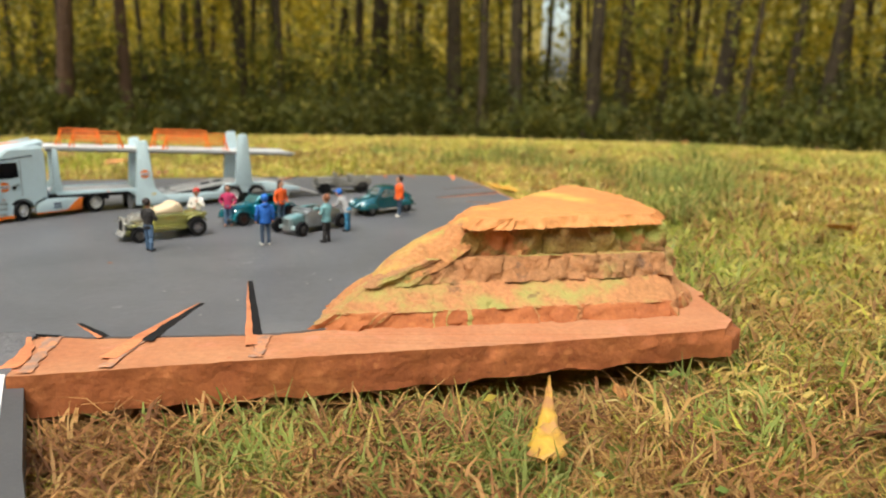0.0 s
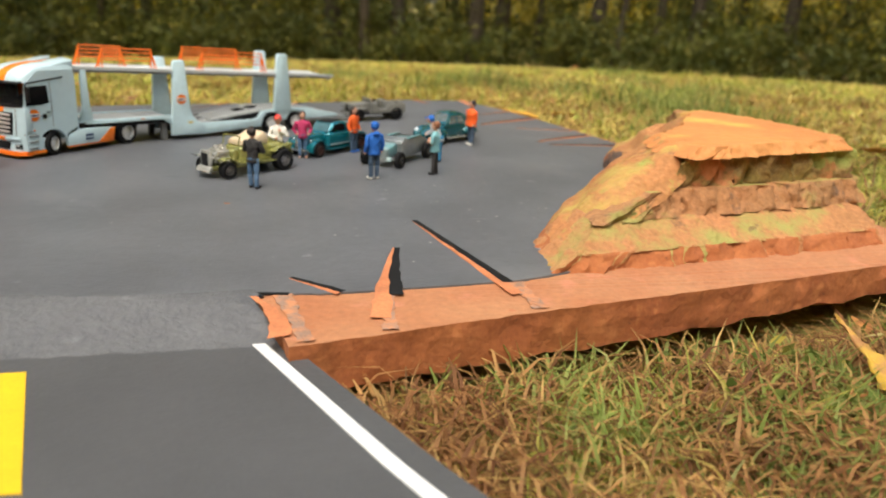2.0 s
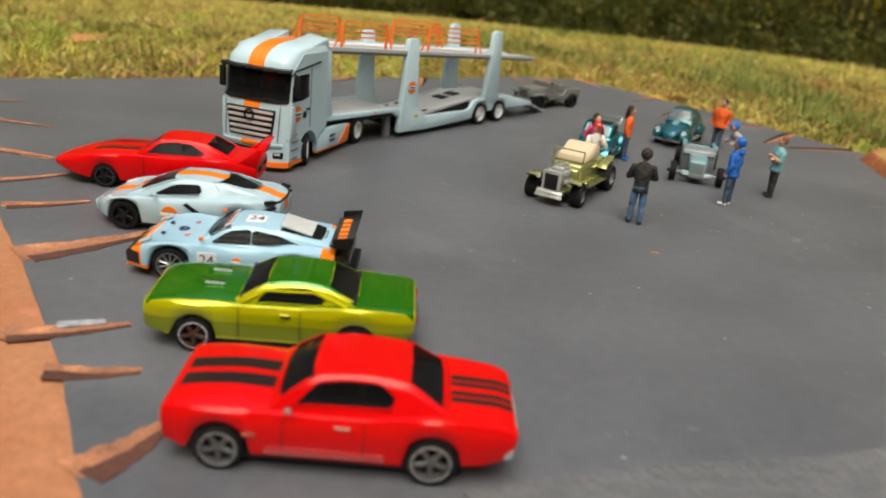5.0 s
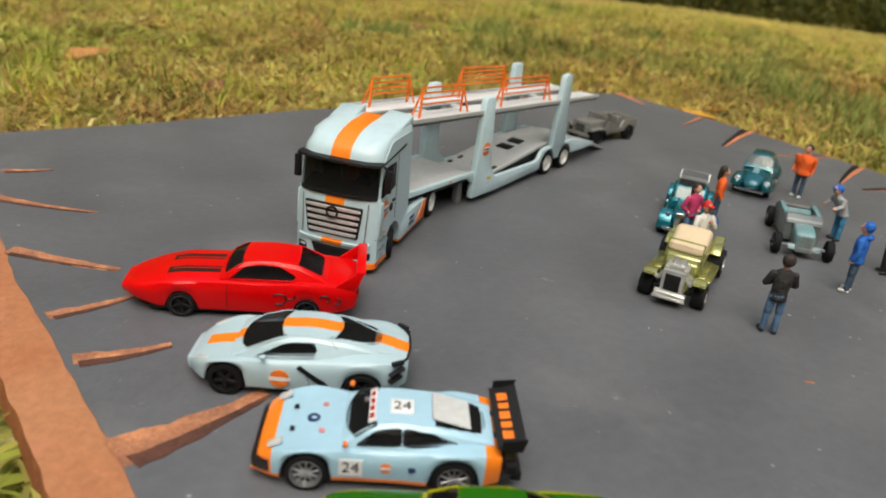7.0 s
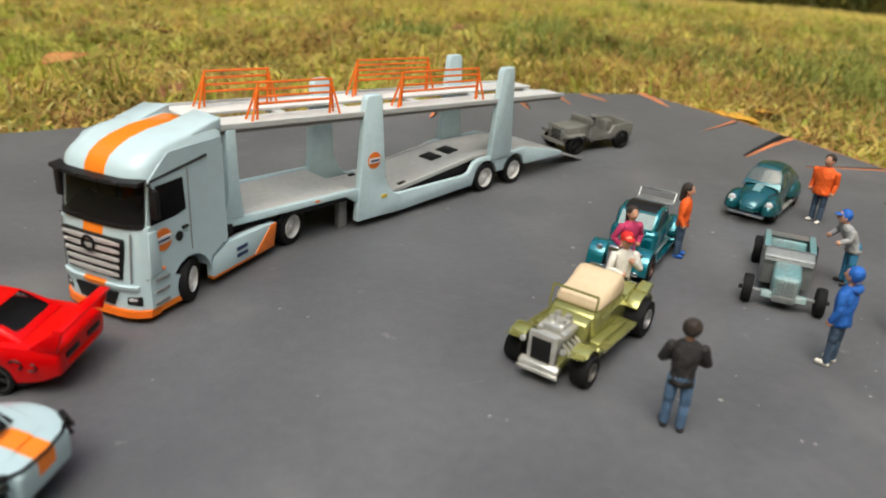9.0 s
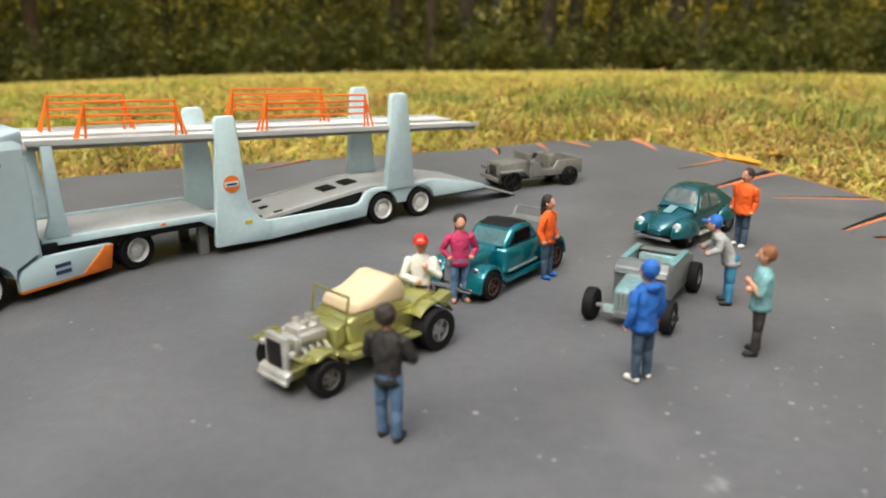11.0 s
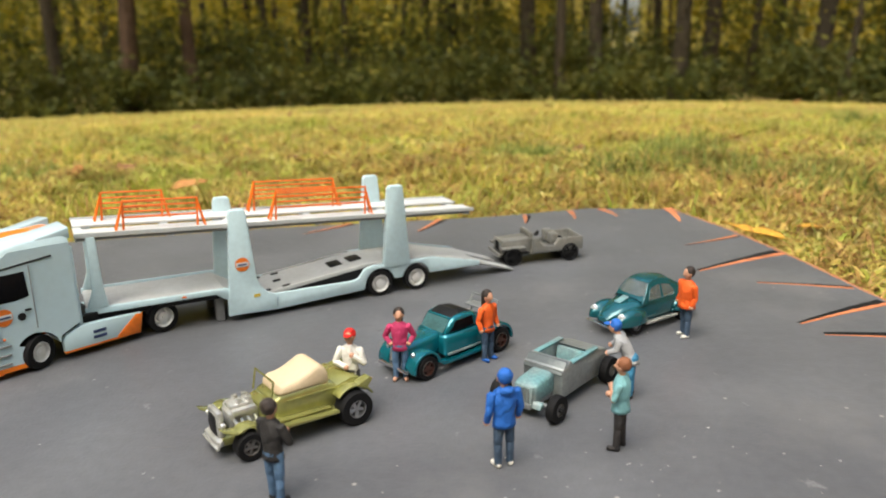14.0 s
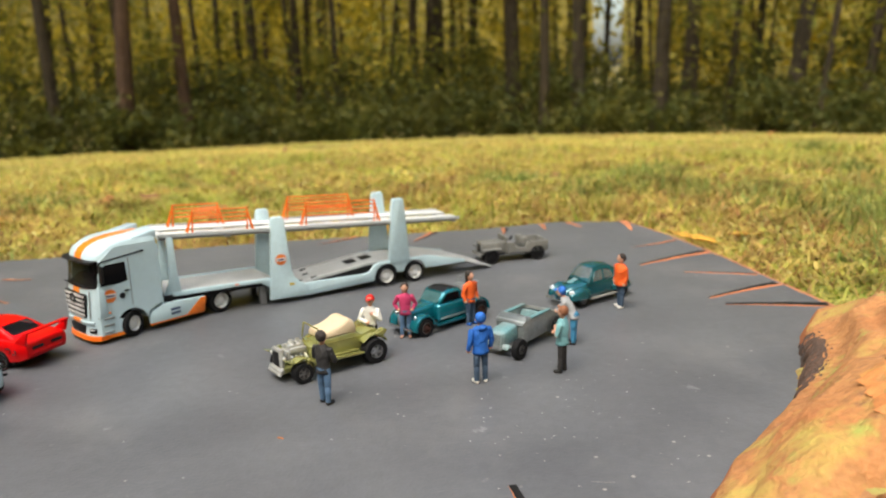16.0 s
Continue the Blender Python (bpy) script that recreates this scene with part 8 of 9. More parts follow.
for sg in (1, -1):
    part("tub_side", prism_bm(tub, sg * 0.0094, sg * 0.0108, "y", 0.0003), DRAB, jeep, "drab body side with a door cut")
    part("mudguard", prism_bm([(0.0265, 0.0120), (0.0265, 0.0112), (0.0110, 0.0112), (0.0060, 0.0066), (0.0066, 0.0062), (0.0116, 0.0104), (0.0270, 0.0104), (0.0270, 0.0120)], sg * 0.0070, sg * 0.0116, "y"), DRAB, jeep, "flat drab mudguard")
    wheel(jeep, 0.0188, sg * 0.0100, 0.0056, 0.0056, 0.0040, DARK, 5)
    wheel(jeep, -0.0188, sg * 0.0100, 0.0056, 0.0056, 0.0040, DARK, 5)
    part("seat", box_bm(0.0056, 0.0066, 0.0070, (-0.0095, sg * 0.0046, 0.0140), 0.0010, rot=None), DRAB, jeep, "drab seat")
    part("headlamp", rod_bm((0.0250, sg * 0.0056, 0.0128), (0.0260, sg * 0.0056, 0.0128), 0.0013, seg=12), BARE, jeep, "round headlamp")
part("tub_floor", box_bm(0.0330, 0.0190, 0.0018, (-0.0105, 0, 0.0076)), DRAB, jeep, "drab floor")
part("tub_back", box_bm(0.0014, 0.0216, 0.0082, (-0.0270, 0, 0.0109), 0.0003), DRAB, jeep, "drab tail panel")
part("folded_screen", box_bm(0.0020, 0.0180, 0.0034, (0.0060, 0, 0.0178), 0.0006), DRAB, jeep, "drab scuttle with folded screen")
part("front_bumper", box_bm(0.0016, 0.0200, 0.0020, (0.0276, 0, 0.0068), 0.0003), DRAB, jeep, "drab front bumper")
part("chassis", box_bm(0.0500, 0.0090, 0.0026, (0, 0, 0.0060), 0.0005), DARK, jeep, "dark chassis")
part("steering_wheel", rod_bm((0.0010, 0.0045, 0.0176), (0.0014, 0.0045, 0.0180), 0.0020, seg=12), DARK, jeep, "dark steering wheel")
for x in (0.0188, -0.0188):
    part("axle", rod_bm((x, -0.0090, 0.0056), (x, 0.0090, 0.0056), 0.0008), DARK, jeep)

# ---- painted figurines: each one plain mesh ----
def cloth(name, c, rough=0.7):
    return material(name, c, rough, vary=0.10, grain=1500, bump=0.8, bump_scale=330)


SKIN = cloth("skin_paint", (0.60, 0.32, 0.21))
JEANS = cloth("denim_paint", (0.07, 0.135, 0.235))
DENIM_DARK = cloth("dark_denim_paint", (0.042, 0.075, 0.125))
C_BLACK = cloth("black_cloth_paint", (0.02, 0.018, 0.018))
C_BLUE = cloth("blue_cloth_paint", (0.012, 0.125, 0.50))
C_TEAL = cloth("teal_cloth_paint", (0.19, 0.42, 0.45))
C_PINK = cloth("pink_cloth_paint", (0.52, 0.035, 0.13))
C_ORANGE = cloth("orange_cloth_paint", (0.85, 0.12, 0.012))
C_GREY = cloth("grey_cloth_paint", (0.38, 0.39, 0.40))
C_WHITE = cloth("white_cloth_paint", (0.76, 0.74, 0.68))
C_RED = cloth("red_cap_paint", (0.68, 0.01, 0.008))
HAIR = cloth("dark_hair_paint", (0.03, 0.02, 0.016))
HAIR_RED = cloth("brown_hair_paint", (0.26, 0.10, 0.045))


def figurine(label, at, face, height, top, legs, shoes, hair, arms="down", lean=0.0, hood=False, cap=False, long_hair=False, stance=0.0, bulk=1.0, bare=False):
    """A standing miniature about 30 mm tall. face: the way it looks, degrees from +x."""
    mats = [top, legs, shoes, hair, SKIN]
    bm = bmesh.new()
    u = height / 0.0350

    def tag(b, k):
        for f in b.faces:
            f.material_index = k
        me = bpy.data.meshes.new("piece")
        b.to_mesh(me)
        b.free()
        bm.from_mesh(me)
        bpy.data.meshes.remove(me)

    def limb(p0, p1, r0, r1, k, flat=1.0):
        b = bmesh.new()
        bmesh.ops.create_uvsphere(b, u_segments=12, v_segments=10, radius=1)
        p0, p1 = Vector(p0) * u, Vector(p1) * u
        d = p1 - p0
        q = d.to_track_quat("Z", "Y").to_matrix()
        for v in b.verts:
            t = 1 if v.co.z > 0 else 0
            r = (r1 if t else r0) * u
            c = v.co.copy()
            v.co = (p1 if t else p0) + q @ Vector((c.x * r, c.y * r, c.z * r * 0.8))
        tag(b, k)

    def ball(c, r, k, sc=(1, 1, 1), cut=None):
        b = bmesh.new()
        bmesh.ops.create_uvsphere(b, u_segments=14, v_segments=10, radius=1)
        for v in b.verts:
            v.co = Vector((v.co.x * sc[0], v.co.y * sc[1], v.co.z * sc[2])) * r * u + Vector(c) * u
        tag(b, k)

    s = math.sin(radians(lean))
    tilt = lambda p: (p[0] + (p[2] - 0.0160) * s, p[1], p[2] - (p[2] - 0.0160) * (1 - math.cos(radians(lean)))) if p[2] > 0.016 else p
    for sg in (1, -1):
        fx = 0.0012 * stance * sg
        limb((fx, sg * 0.0022, 0.0015), (fx * 0.4, sg * 0.0022, 0.0090), 0.00130, 0.00155, 1)
        limb((fx * 0.4, sg * 0.0022, 0.0090), (0, sg * 0.0018, 0.0165), 0.00155, 0.00205, 1)
        limb((fx - 0.0006, sg * 0.0023, 0.0008), (fx + 0.0026, sg * 0.0028, 0.0008), 0.00105, 0.0009, 2)
    ball((0, 0, 0.0170), 0.0034, 1, (0.85, 1.08 * bulk, 0.7))
    # torso in stacked ovals
    rings = [(0.0150, 0.0034, 0.0041), (0.0162, 0.0032, 0.0040), (0.0190, 0.0028, 0.0036), (0.0225, 0.0032, 0.0043), (0.0255, 0.0030, 0.0047), (0.0275, 0.0022, 0.0036), (0.0286, 0.0013, 0.0016)]
    b = bmesh.new()
    prev = None
    for z, rx, ry in rings:
        cx, cy, cz = tilt((0, 0, z))
        ring = [b.verts.new(Vector((cx + rx * bulk * math.cos(a), ry * bulk * math.sin(a), cz)) * u) for a in [2 * math.pi * k / 16 for k in range(16)]]
        if prev:
            for k in range(16):
                b.faces.new((prev[k], prev[(k + 1) % 16], ring[(k + 1) % 16], ring[k]))
        else:
            b.faces.new(ring[::-1])
        prev = ring
    b.faces.new(prev)
    tag(b, 0)
    for sg in (1, -1):
        sh = tilt((0, sg * 0.0046 * bulk, 0.0262))
        if arms == "down":
            el, ha = tilt((-0.0006, sg * 0.0058, 0.0208)), tilt((0.0012, sg * 0.0058, 0.0165))
        elif arms == "crossed":
            el, ha = tilt((0.0012, sg * 0.0060, 0.0214)), tilt((0.0040, -sg * 0.0020, 0.0222 + 0.0008 * sg))
        elif arms == "hips":
            el, ha = tilt((-0.0012, sg * 0.0066, 0.0212)), tilt((0.0008, sg * 0.0042, 0.0180))
        elif arms == "reach":
            el, ha = tilt((0.0026, sg * 0.0056, 0.0226)), tilt((0.0070, sg * 0.0046, 0.0205))
        else:
            el, ha = tilt((0.0014, sg * 0.0060, 0.0212)), (tilt((0.0034, sg * 0.0016, 0.0250)) if sg > 0 else tilt((0.0034, sg * 0.0010, 0.0196)))
        limb(sh, el, 0.0016, 0.0013, 0)
        limb(el, ha, 0.0013, 0.0011, 4 if bare else 0)
        ball(ha, 0.00115, 4)
    hd = tilt((0.0002, 0, 0.0318))
    limb(tilt((0, 0, 0.0282)), tilt((0, 0, 0.0300)), 0.0012, 0.0012, 4)
    ball(hd, 0.0025, 4, (0.92, 0.84, 1.12))
    ball((hd[0] + 0.0024, hd[1], hd[2] - 0.0003), 0.0005, 4, (1.0, 0.8, 1.2))
    for sg in (1, -1):
        ball((hd[0], hd[1] + sg * 0.0022, hd[2] - 0.0002), 0.0006, 4, (0.8, 0.5, 1.2))
    ball((hd[0] - 0.0008, hd[1], hd[2] + 0.0007), 0.0028, 3, (0.92, 0.94, 0.98))
    if cap:
        ball((hd[0] + 0.0022, hd[1], hd[2] + 0.0012), 0.0018, 3, (1.1, 1.0, 0.22))
    if long_hair:
        limb((hd[0] - 0.0016, 0, hd[2]), (hd[0] - 0.0022, 0, hd[2] - 0.0046), 0.0020, 0.0016, 3)
    if hood:
        p = tilt((-0.0022, 0, 0.0280))
        ball(p, 0.0021, 0, (0.8, 1.25, 0.7))
    me = bpy.data.meshes.new("figurine")
    bmesh.ops.recalc_face_normals(bm, faces=bm.faces[:])
    bm.to_mesh(me)
    bm.free()
    for m in mats:
        me.materials.append(m)
    me.polygons.foreach_set("use_smooth", [True] * len(me.polygons))
    ob = new("figurine", me)
    ob.matrix_basis = pose(at[0], at[1], 0.0002, 0, 0, face)
    return tagged(ob, label, "figurine", "figurines by the toy cars")


figurine("painted figurine in black jacket and jeans, arms crossed", (-0.1910, 0.5020), 62, 0.0352, C_BLACK, JEANS, C_BLACK, HAIR, "crossed", stance=0.6, bulk=0.9)
figurine("painted figurine in blue hooded top and blue cap", (-0.1200, 0.5255), 118, 0.0354, C_BLUE, DENIM_DARK, C_WHITE, C_BLUE, "down", hood=True)
figurine("painted brown-haired figurine in teal shirt, arms crossed", (-0.0800, 0.5385), 160, 0.0340, C_TEAL, C_BLACK, C_BLACK, HAIR_RED, "crossed", stance=0.5, bare=True)
figurine("painted figurine in pink top, arms on hips", (-0.1630, 0.5915), -85, 0.0318, C_PINK, JEANS, SKIN, HAIR, "hips", long_hair=True, bulk=0.9)
figurine("painted figurine in orange top beside the teal coupe", (-0.1268, 0.6130), -40, 0.0325, C_ORANGE, DENIM_DARK, C_BLUE, HAIR, "down", long_hair=True, bulk=0.9)
figurine("painted dark-haired figurine in orange jumper and jeans", (-0.0345, 0.6430), 200, 0.0342, C_ORANGE, DENIM_DARK, C_WHITE, HAIR, "down", stance=0.4, bulk=1.18)
figurine("painted figurine in grey jacket leaning over the roadster", (-0.0700, 0.5790), 165, 0.0335, C_GREY, cloth("bright_denim_paint", (0.035, 0.20, 0.36)), C_BLACK, C_BLUE, "reach", lean=28, cap=True)
figurine("painted figurine in white shirt and red cap", (-0.1785, 0.5650), -95, 0.0328, C_WHITE, C_BLACK, C_BLACK, C_RED, "chin", cap=True, bulk=0.85)

# ---- painted cracks on the board ----
CRACK_ORANGE = material("crack_orange_paint", (0.60, 0.21, 0.085), 0.7, vary=0.18, grain=700)


CRACK_RUST = material("crack_rust_paint", (0.40, 0.165, 0.080), 0.75, vary=0.3, grain=900, bump=0.8, bump_scale=600, color2=(0.24, 0.10, 0.055))
add_patches(CRACK_RUST, (0.62, 0.27, 0.12), 90, 0.52, 0.66, 2.0)
# Brown of the cracks' lower sides, with the shade below them painted in.
CRACK_BROWN = material("crack_brown_shade", (0.115, 0.042, 0.024), 0.8, vary=0.3, grain=700)


def strip(name, a, b, w0, w1, mat, z, bend, seed, label="", rag=0.35):
    """A thin painted sliver from a to b with ragged edges."""
    a, b = Vector(a), Vector(b)
    d = (b - a).normalized()
    nrm = Vector((-d.y, d.x))
    n = 22
    left, right = [], []
    for k in range(n + 1):
        t = k / n
        p = a.lerp(b, t) + nrm * bend * math.sin(math.pi * t)
        w = (w0 + (w1 - w0) * t) / 2
        q = 1 + rag * (noise.noise(Vector((t * 7, seed, 0))) + 0.6 * noise.noise(Vector((t * 19, seed, 3))))
        r = 1 + rag * (noise.noise(Vector((t * 7, seed, 9))) + 0.6 * noise.noise(Vector((t * 19, seed, 5))))
        left.append(p + nrm * w * q)
        right.append(p - nrm * w * r)
    verts = [(p.x, p.y, z) for p in left] + [(p.x, p.y, z) for p in right] + [(p.x, p.y, z - 0.0003) for p in left] + [(p.x, p.y, z - 0.0003) for p in right]
    m = n + 1
    faces = []
    for k in range(n):
        faces += [(k, m + k, m + k + 1, k + 1), (k, k + 1, 2 * m + k + 1, 2 * m + k), (m + k + 1, m + k, 3 * m + k, 3 * m + k + 1)]
    part(name, (verts, faces), mat, board, label, smooth=0)


def crack(base, tip, width, dark, side=1, bend=0.0, start=0.0, blunt=0.15, edge=None, full=0.25):
    """An orange sliver with a black one along one side of it (side 1: to the left on the way to the tip)."""
    d = (Vector(tip) - Vector(base)).normalized()
    nrm = Vector((-d.y, d.x)) * side
    seed = base[0] * 97 + base[1] * 31
    if width:
        strip("painted_crack", base, Vector(tip), width, width * blunt, CRACK_RUST if edge else CRACK_ORANGE, 0.00022, bend * side, seed, "orange painted crack")
    if dark:
        o = nrm * (width * 0.30 + dark * 0.45)
        strip("crack_shadow", Vector(base).lerp(Vector(tip), start) + o * (1 - 0.5 * start), Vector(tip) + nrm * dark * 0.3, dark, dark * full, edge or BLACK_PAINT, 0.00030, bend * side, seed + 3, "brown lower crack side with painted shade" if edge else "black painted crack edge")


crack((-0.171, 0.293), (-0.1840, 0.3335), 0.0085, 0.0, -1, 0.003)
crack((-0.1790, 0.3290), (-0.1845, 0.3345), 0.0, 0.0024, -1)
strip("crack_shadow", (-0.1690, 0.3315), (-0.1845, 0.3340), 0.0022, 0.0008, BLACK_PAINT, 0.0004, 0.0, 4.0, "black painted crack edge")
crack((-0.150, 0.3310), (-0.1690, 0.3490), 0.0030, 0.0030, -1, 0, 0, 0.1, None, 0.7)
crack((-0.137, 0.3060), (-0.1235, 0.3860), 0.0085, 0.0058, -1, -0.0008, 0.28, 0.10, None, 0.4)
crack((-0.082, 0.3250), (-0.1090, 0.4300), 0.0052, 0.0040, -1, 0.0, 0.12, 0.10, None, 0.7)
for a, b, w, k in (((-0.487, 0.7295), (-0.462, 0.7290), 0.0030, 0.0016), ((-0.486, 0.690), (-0.440, 0.664), 0.0042, 0.0014), ((-0.476, 0.6295), (-0.432, 0.601), 0.0060, 0.0016), ((-0.460, 0.570), (-0.428, 0.5805), 0.0045, 0.0016),
                   ((-0.451, 0.539), (-0.418, 0.5415), 0.0050, 0.0024), ((-0.440, 0.487), (-0.391, 0.5075), 0.0095, 0.0036), ((-0.437, 0.430), (-0.402, 0.4310), 0.0055, 0.0022), ((-0.425, 0.4095), (-0.400, 0.4040), 0.0045, 0.0026),
                   ((-0.416, 0.366), (-0.396, 0.3800), 0.0065, 0.0040)):
    b = tuple(Vector(a).lerp(Vector(b), 0.93))
    crack(a, b, w * 1.35, k * 1.7, -1, 0.0012, 0.05, 0.4, CRACK_BROWN)
strip("grey_smear", (-0.4235, 0.4322), (-0.4110, 0.4324), 0.0040, 0.0026, material("pale_smear", (0.42, 0.43, 0.44), 0.6, vary=0.3, grain=900), 0.0007, 0.0, 7.0, "pale grey paint smear")
for a, b, w, k, sd in (((0.043, 0.8305), (0.002, 0.806), 0.0045, 0.0012, 1), ((0.059, 0.787), (-0.003, 0.747), 0.0060, 0.0058, -1), ((0.073, 0.716), (0.024, 0.7255), 0.0030, 0.0026, -1), ((0.080, 0.6915), (0.025, 0.6605), 0.0050, 0.0050, -1), ((0.092, 0.641), (0.031, 0.6465), 0.0026, 0.0070, -1),
                       ((0.013, 0.918), (0.013, 0.871), 0.0080, 0.0, 1), ((-0.168, 0.880), (-0.182, 0.842), 0.0060, 0.0040, 1), ((-0.102, 0.893), (-0.103, 0.866), 0.0045, 0.0030, 1), ((-0.066, 0.908), (-0.064, 0.880), 0.0050, 0.0, 1), ((-0.041, 0.915), (-0.030, 0.890), 0.0055, 0.0, 1),
                       ((-0.235, 0.866), (-0.265, 0.835), 0.0050, 0.0030, 1)):
    crack(a, b, w, k, sd, 0.0008)
for a, b, w0, w1, sd in (((-0.1630, 0.2890), (-0.1715, 0.3330), 0.0050, 0.0068, 2.0), ((-0.1345, 0.2965), (-0.1320, 0.3320), 0.0052, 0.0050, 3.0), ((-0.0765, 0.3110), (-0.0800, 0.3390), 0.0060, 0.0078, 5.0)):
    for k in range(3):
        o = (k - 1) * 0.0014
        strip("grey_smear", (a[0] + o, a[1] + 0.004 * (k % 2)), (b[0] + o * 1.3, b[1]), w0 * (0.75 - 0.2 * abs(k - 1)), w1 * (0.8 - 0.2 * abs(k - 1)), SMEAR, -0.0002 + 0.00008 * k, 0.0012 * (k - 1), sd + 7 * k, "grey paint smear across the edge", 1.0)

crack((-0.4035, 0.3300), (-0.3865, 0.3490), 0.0062, 0.0040, -1, 0.0008, 0.05, 0.35)
# pale flecks and scuffs on the asphalt paint
FLECK = material("pale_fleck", (0.40, 0.39, 0.38), 0.7, vary=0.2, grain=900)
FLECK_DIM = material("dim_scuff", (0.21, 0.21, 0.215), 0.7, vary=0.25, grain=900)
rf = random.Random(12)
for k in range(80):
    x, y = rf.uniform(-0.40, 0.06), rf.uniform(0.35, 0.80)
    if k > 45:
        x, y = rf.gauss(-0.06, 0.06), rf.gauss(0.48, 0.06)
    if x > 0.9 * (y - 0.47) or x < -0.41 or y < 0.35:
        continue
    ln = rf.uniform(0.0004, 0.0013) if k % 5 else rf.uniform(0.003, 0.009)
    a = rf.uniform(0, 6.28)
    strip("paint_fleck", (x, y), (x + ln * math.cos(a), y + ln * math.sin(a)), 0.0004 + 0.35 * ln if k % 5 else 0.0006, 0.0003, FLECK if k % 5 else FLECK_DIM, 0.00015, 0.0002, k)

# flecks gathered in front of the figurines, and a chip of orange paint
for k, (x, y) in enumerate(((-0.182, 0.466), (-0.120, 0.506), (-0.116, 0.496), (-0.119, 0.486), (-0.116, 0.487), (-0.109, 0.468), (-0.090, 0.469), (-0.094, 0.466), (-0.082, 0.468), (-0.053, 0.513), (-0.046, 0.554), (-0.154, 0.488), (-0.182, 0.514))):
    strip("paint_fleck", (x, y), (x + 0.0009, y + 0.0005), 0.0009, 0.0006, FLECK, 0.00015, 0.0002, 200 + k)
for k in range(70):
    x, y = rf.gauss(-0.085, 0.035), rf.gauss(0.500, 0.028)
    if x > 0.9 * (y - 0.49) or y < 0.43:
        continue
    ln = rf.uniform(0.0003, 0.0008)
    strip("paint_fleck", (x, y), (x + ln, y + rf.uniform(-ln, ln)), 0.0002 + 0.5 * ln, 0.0003, FLECK if k % 3 else FLECK_DIM, 0.00015, 0.0001, 240 + k)
strip("paint_chip", (-0.2045, 0.4680), (-0.2015, 0.4664), 0.0012, 0.0008, ORANGE, 0.0003, 0.0002, 330)

# ---- fallen leaves and weeds ----
LEAF_YELLOW = material("yellow_leaf", (0.62, 0.33, 0.035), 0.55, vary=0.2, grain=300, color2=(0.50, 0.26, 0.03))
LEAF_BROWN = material("brown_leaf", (0.24, 0.105, 0.038), 0.7, vary=0.25, grain=300, color2=(0.15, 0.06, 0.02))
LEAF_ORANGE = material("orange_leaf", (0.42, 0.19, 0.05), 0.65, vary=0.25, grain=300, color2=(0.32, 0.11, 0.03))


def fallen_leaf(x, y, z, length, width, yaw, pitch, mat, label, seed, curl=0.35, roll=0, taper=None, ragged=0.22):
    rnd = random.Random(seed)
    verts, faces = [], []
    n = 18 if taper else 8
    for k in range(n + 1):
        t = k / n
        w = width * (math.sin(math.pi * (t ** 0.62 * 0.93 + 0.05)) ** 0.9)
        if taper:
            w = width * float(np.interp(t, *zip(*taper)))
        for j, s in enumerate((-1, -0.5, 0, 0.5, 1)):
            jag = 1 + ragged * noise.noise(Vector((t * 6, s * 2, seed)))
            verts.append((length * t, s * w / 2 * jag, curl * (abs(s) * w * 0.5 + length * 0.25 * t * t) + 0.02 * length * rnd.uniform(-1, 1) * (1.6 if taper and t < 0.45 else 1)))
    for k in range(n):
        for j in range(4):
            a = k * 5 + j
            faces.append((a, a + 5, a + 6, a + 1))
    bm = bmesh.new()
    vs = [bm.verts.new(v) for v in verts]
    for f in faces:
        bm.faces.new([vs[i] for i in f])
    rod_bm((-length * 0.25, 0, 0.0004), (length * 0.1, 0, 0.0004), 0.0004, 0.0003, 5, bm)
    ob = part("fallen_leaf", bm, mat, None, smooth=60)
    so = ob.modifiers.new("thickness", "SOLIDIFY")
    so.thickness = 0.0003
    ob.matrix_basis = pose(x, y, z, roll, -pitch, yaw)
    return tagged(ob, label, "leaf", "fallen leaves on the lawn")


LEAF_TWO = material("yellow_to_tan_leaf", (0.50, 0.31, 0.030), 0.6, vary=0.2, grain=300, color2=(0.38, 0.19, 0.045))
add_patches(LEAF_TWO, (0.36, 0.17, 0.06), 60, 0.46, 0.60, 3.0)
fallen_leaf(0.0395, 0.256, -0.0165, 0.058, 0.0155, 82, 7, LEAF_TWO, "yellow leaf with a long narrow tip lying in the grass", 1, 0.10, taper=[(0, 0.3), (0.05, 1.0), (0.11, 0.72), (0.17, 1.05), (0.24, 0.70), (0.31, 0.74), (0.40, 0.46), (0.6, 0.30), (0.8, 0.18), (1, 0.04)], ragged=0.45)
fallen_leaf(0.085, 0.858, -0.010, 0.046, 0.016, 150, 4, LEAF_YELLOW, "yellow fallen leaf beside the board", 2)
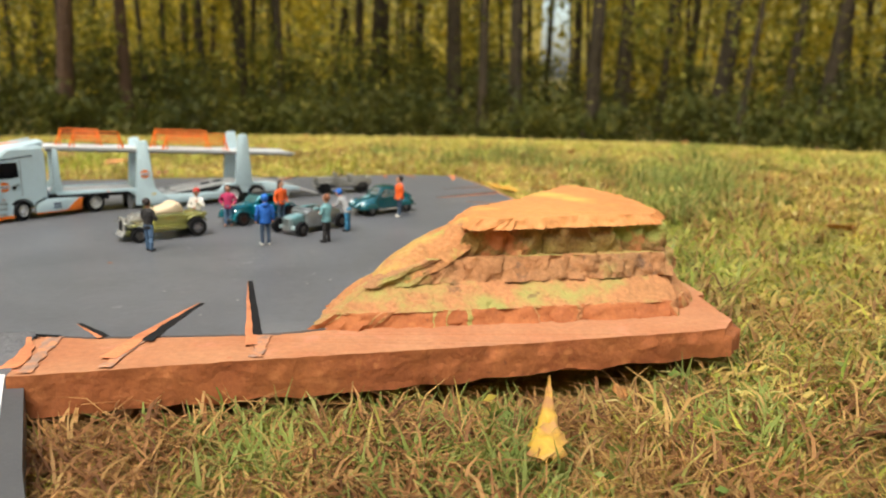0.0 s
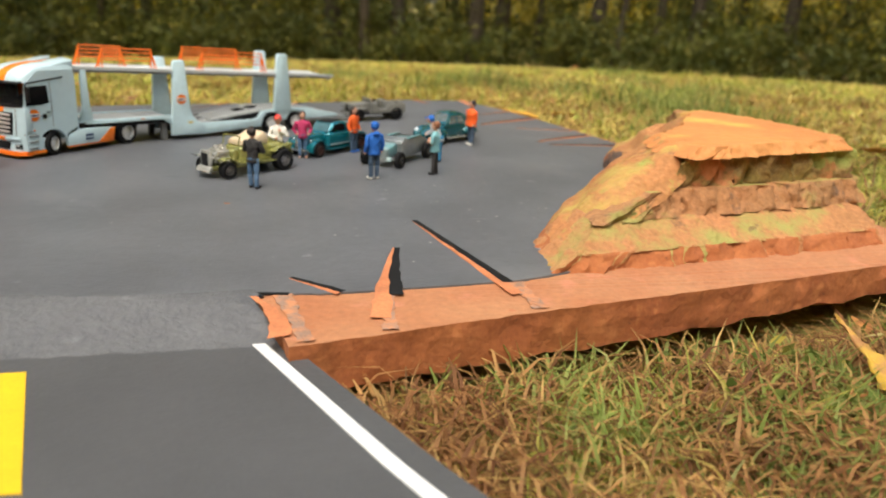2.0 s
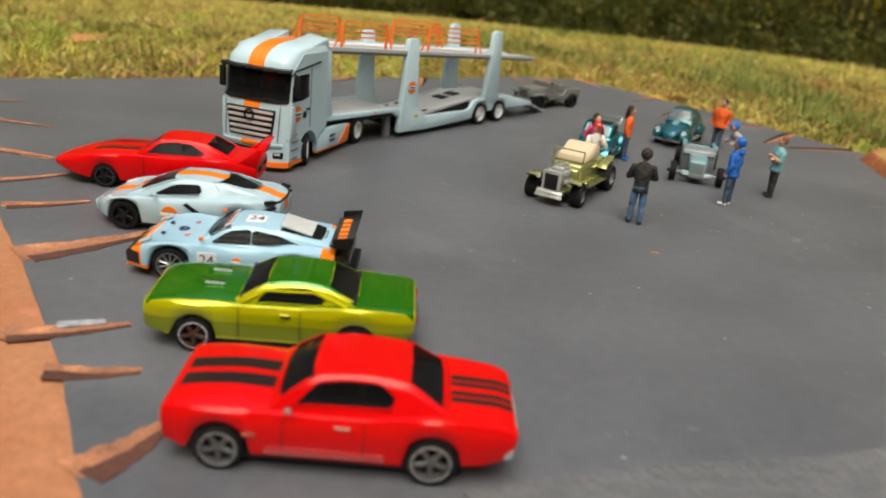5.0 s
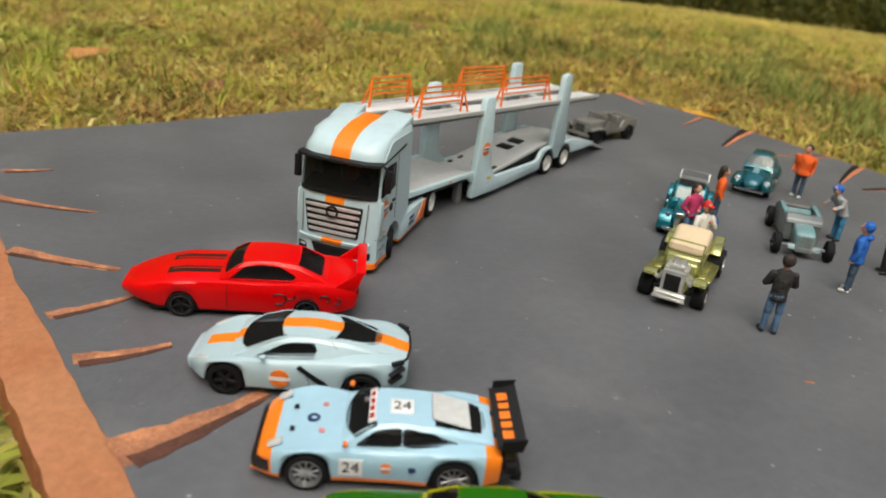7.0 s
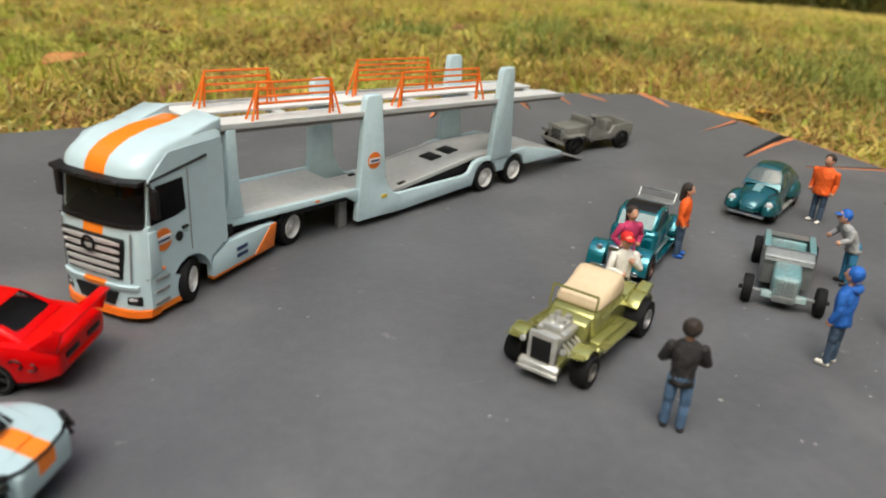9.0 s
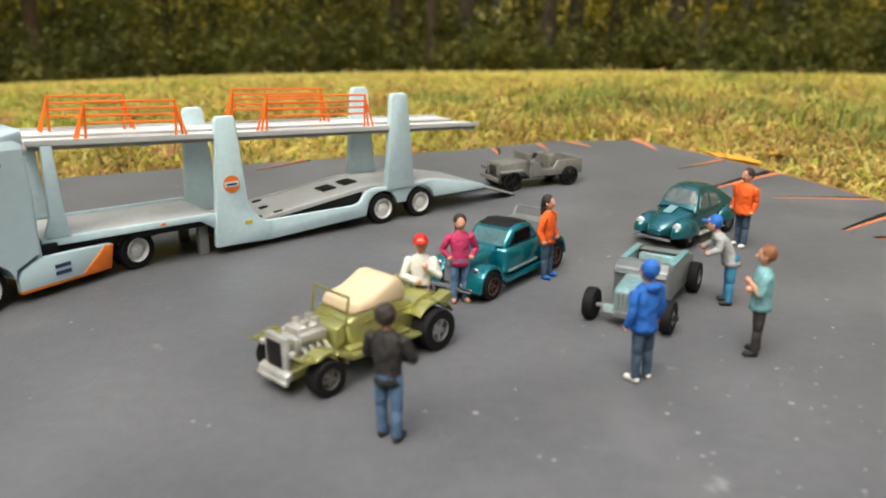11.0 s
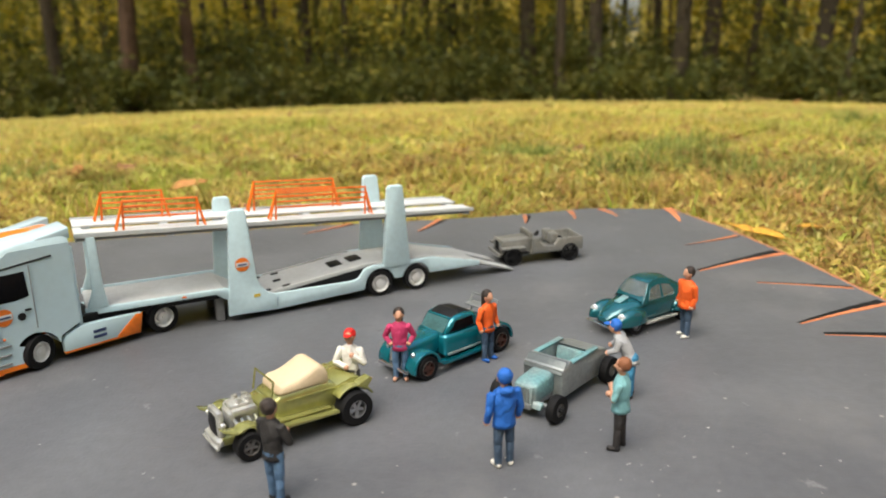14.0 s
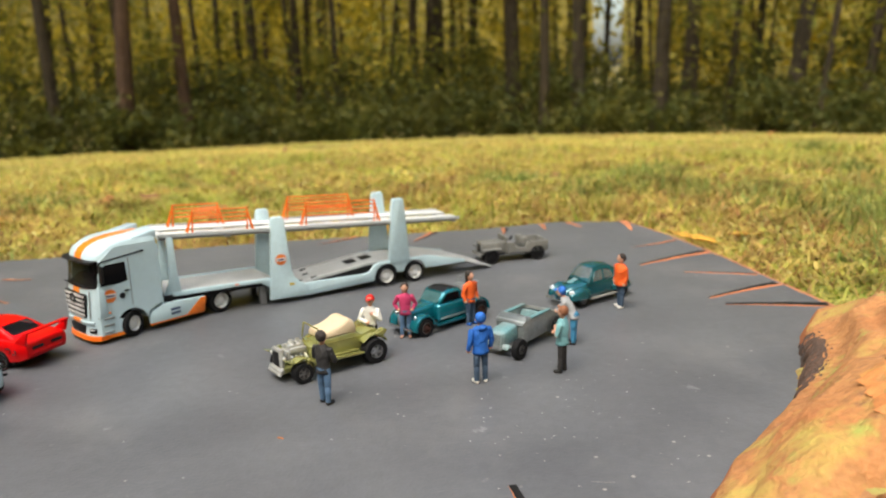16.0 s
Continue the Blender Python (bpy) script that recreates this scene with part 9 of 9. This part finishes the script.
for k, (x, y, ln, mat, what) in enumerate((((0.17, 0.285, 0.026, LEAF_BROWN, "curled brown"), (0.205, 0.27, 0.020, LEAF_BROWN, "curled brown"), (0.085, 0.335, 0.016, LEAF_ORANGE, "small orange"), (0.315, 0.52, 0.022, LEAF_BROWN, "curled brown"),
                                         (0.373, 0.689, 0.042, LEAF_ORANGE, "dry orange"), (0.45, 0.856, 0.044, LEAF_ORANGE, "dry orange"), (-0.384, 1.315, 0.060, LEAF_BROWN, "large brown"), (-0.42, 1.335, 0.045, LEAF_BROWN, "dry brown"), (-0.469, 1.08, 0.050, LEAF_ORANGE, "dry orange"), (-0.36, 0.955, 0.040, LEAF_BROWN, "dark brown"),
                                         (-0.621, 1.162, 0.055, LEAF_ORANGE, "dry orange"), (-0.587, 1.26, 0.050, LEAF_BROWN, "dry brown"), (0.137, 0.905, 0.045, LEAF_YELLOW, "yellow"), (0.27, 1.62, 0.05, LEAF_ORANGE, "dry orange"), (-0.02, 1.42, 0.05, LEAF_BROWN, "dry brown"), (0.02, 0.268, 0.014, LEAF_ORANGE, "small orange"), (0.42, 0.35, 0.024, LEAF_BROWN, "dry brown")))):
    fallen_leaf(x, y, float(lawn_z(np.array([x]), np.array([y]))[0]) + 0.009, ln * 0.8, ln * 0.44, 47 * k % 360, 6, mat, what + " fallen leaf lying in the grass", 10 + k, roll=-15 + 9 * (k % 5))
rl = random.Random(31)
for k in range(34):
    a, r = rl.uniform(-45, 55), rl.uniform(0.9, 5.0)
    x, y = -0.15 + r * math.sin(radians(a)), 0.2 + r * math.cos(radians(a))
    ln = rl.uniform(0.025, 0.042)
    fallen_leaf(x, y, float(lawn_z(np.array([x]), np.array([y]))[0]) + 0.008, ln, ln * 0.5, rl.uniform(0, 360), rl.uniform(-10, 25), rl.choice((LEAF_BROWN, LEAF_ORANGE, LEAF_BROWN)), "dry fallen leaf lying in the grass", 60 + k, roll=rl.uniform(-25, 25))
WEED = leafy("weed_leaves", [(0.0, (0.12, 0.19, 0.04)), (0.5, (0.24, 0.30, 0.07)), (0.8, (0.36, 0.38, 0.10)), (1.0, (0.46, 0.36, 0.06))])
wx, wy = rect(-0.13, 0.7, 0.12, 0.42, 0.016)(520)
ok = ~inside(wx, wy, KEEP_OUT) & ~inside(wx, wy, ROAD_POLY)
wc = np.stack([wx[ok], wy[ok], lawn_z(wx[ok], wy[ok]) + 0.010, np.full(ok.sum(), 0.004)], 1)
co, q = leaf_cloud(1300, wc, (1.6, 1.6, 0.5), (0.0022, 0.0050))
tagged(new("clover", quick_mesh("clover", co, [q], WEED, 0)), "small broad green weeds among the grass", "weeds", kind="stuff")
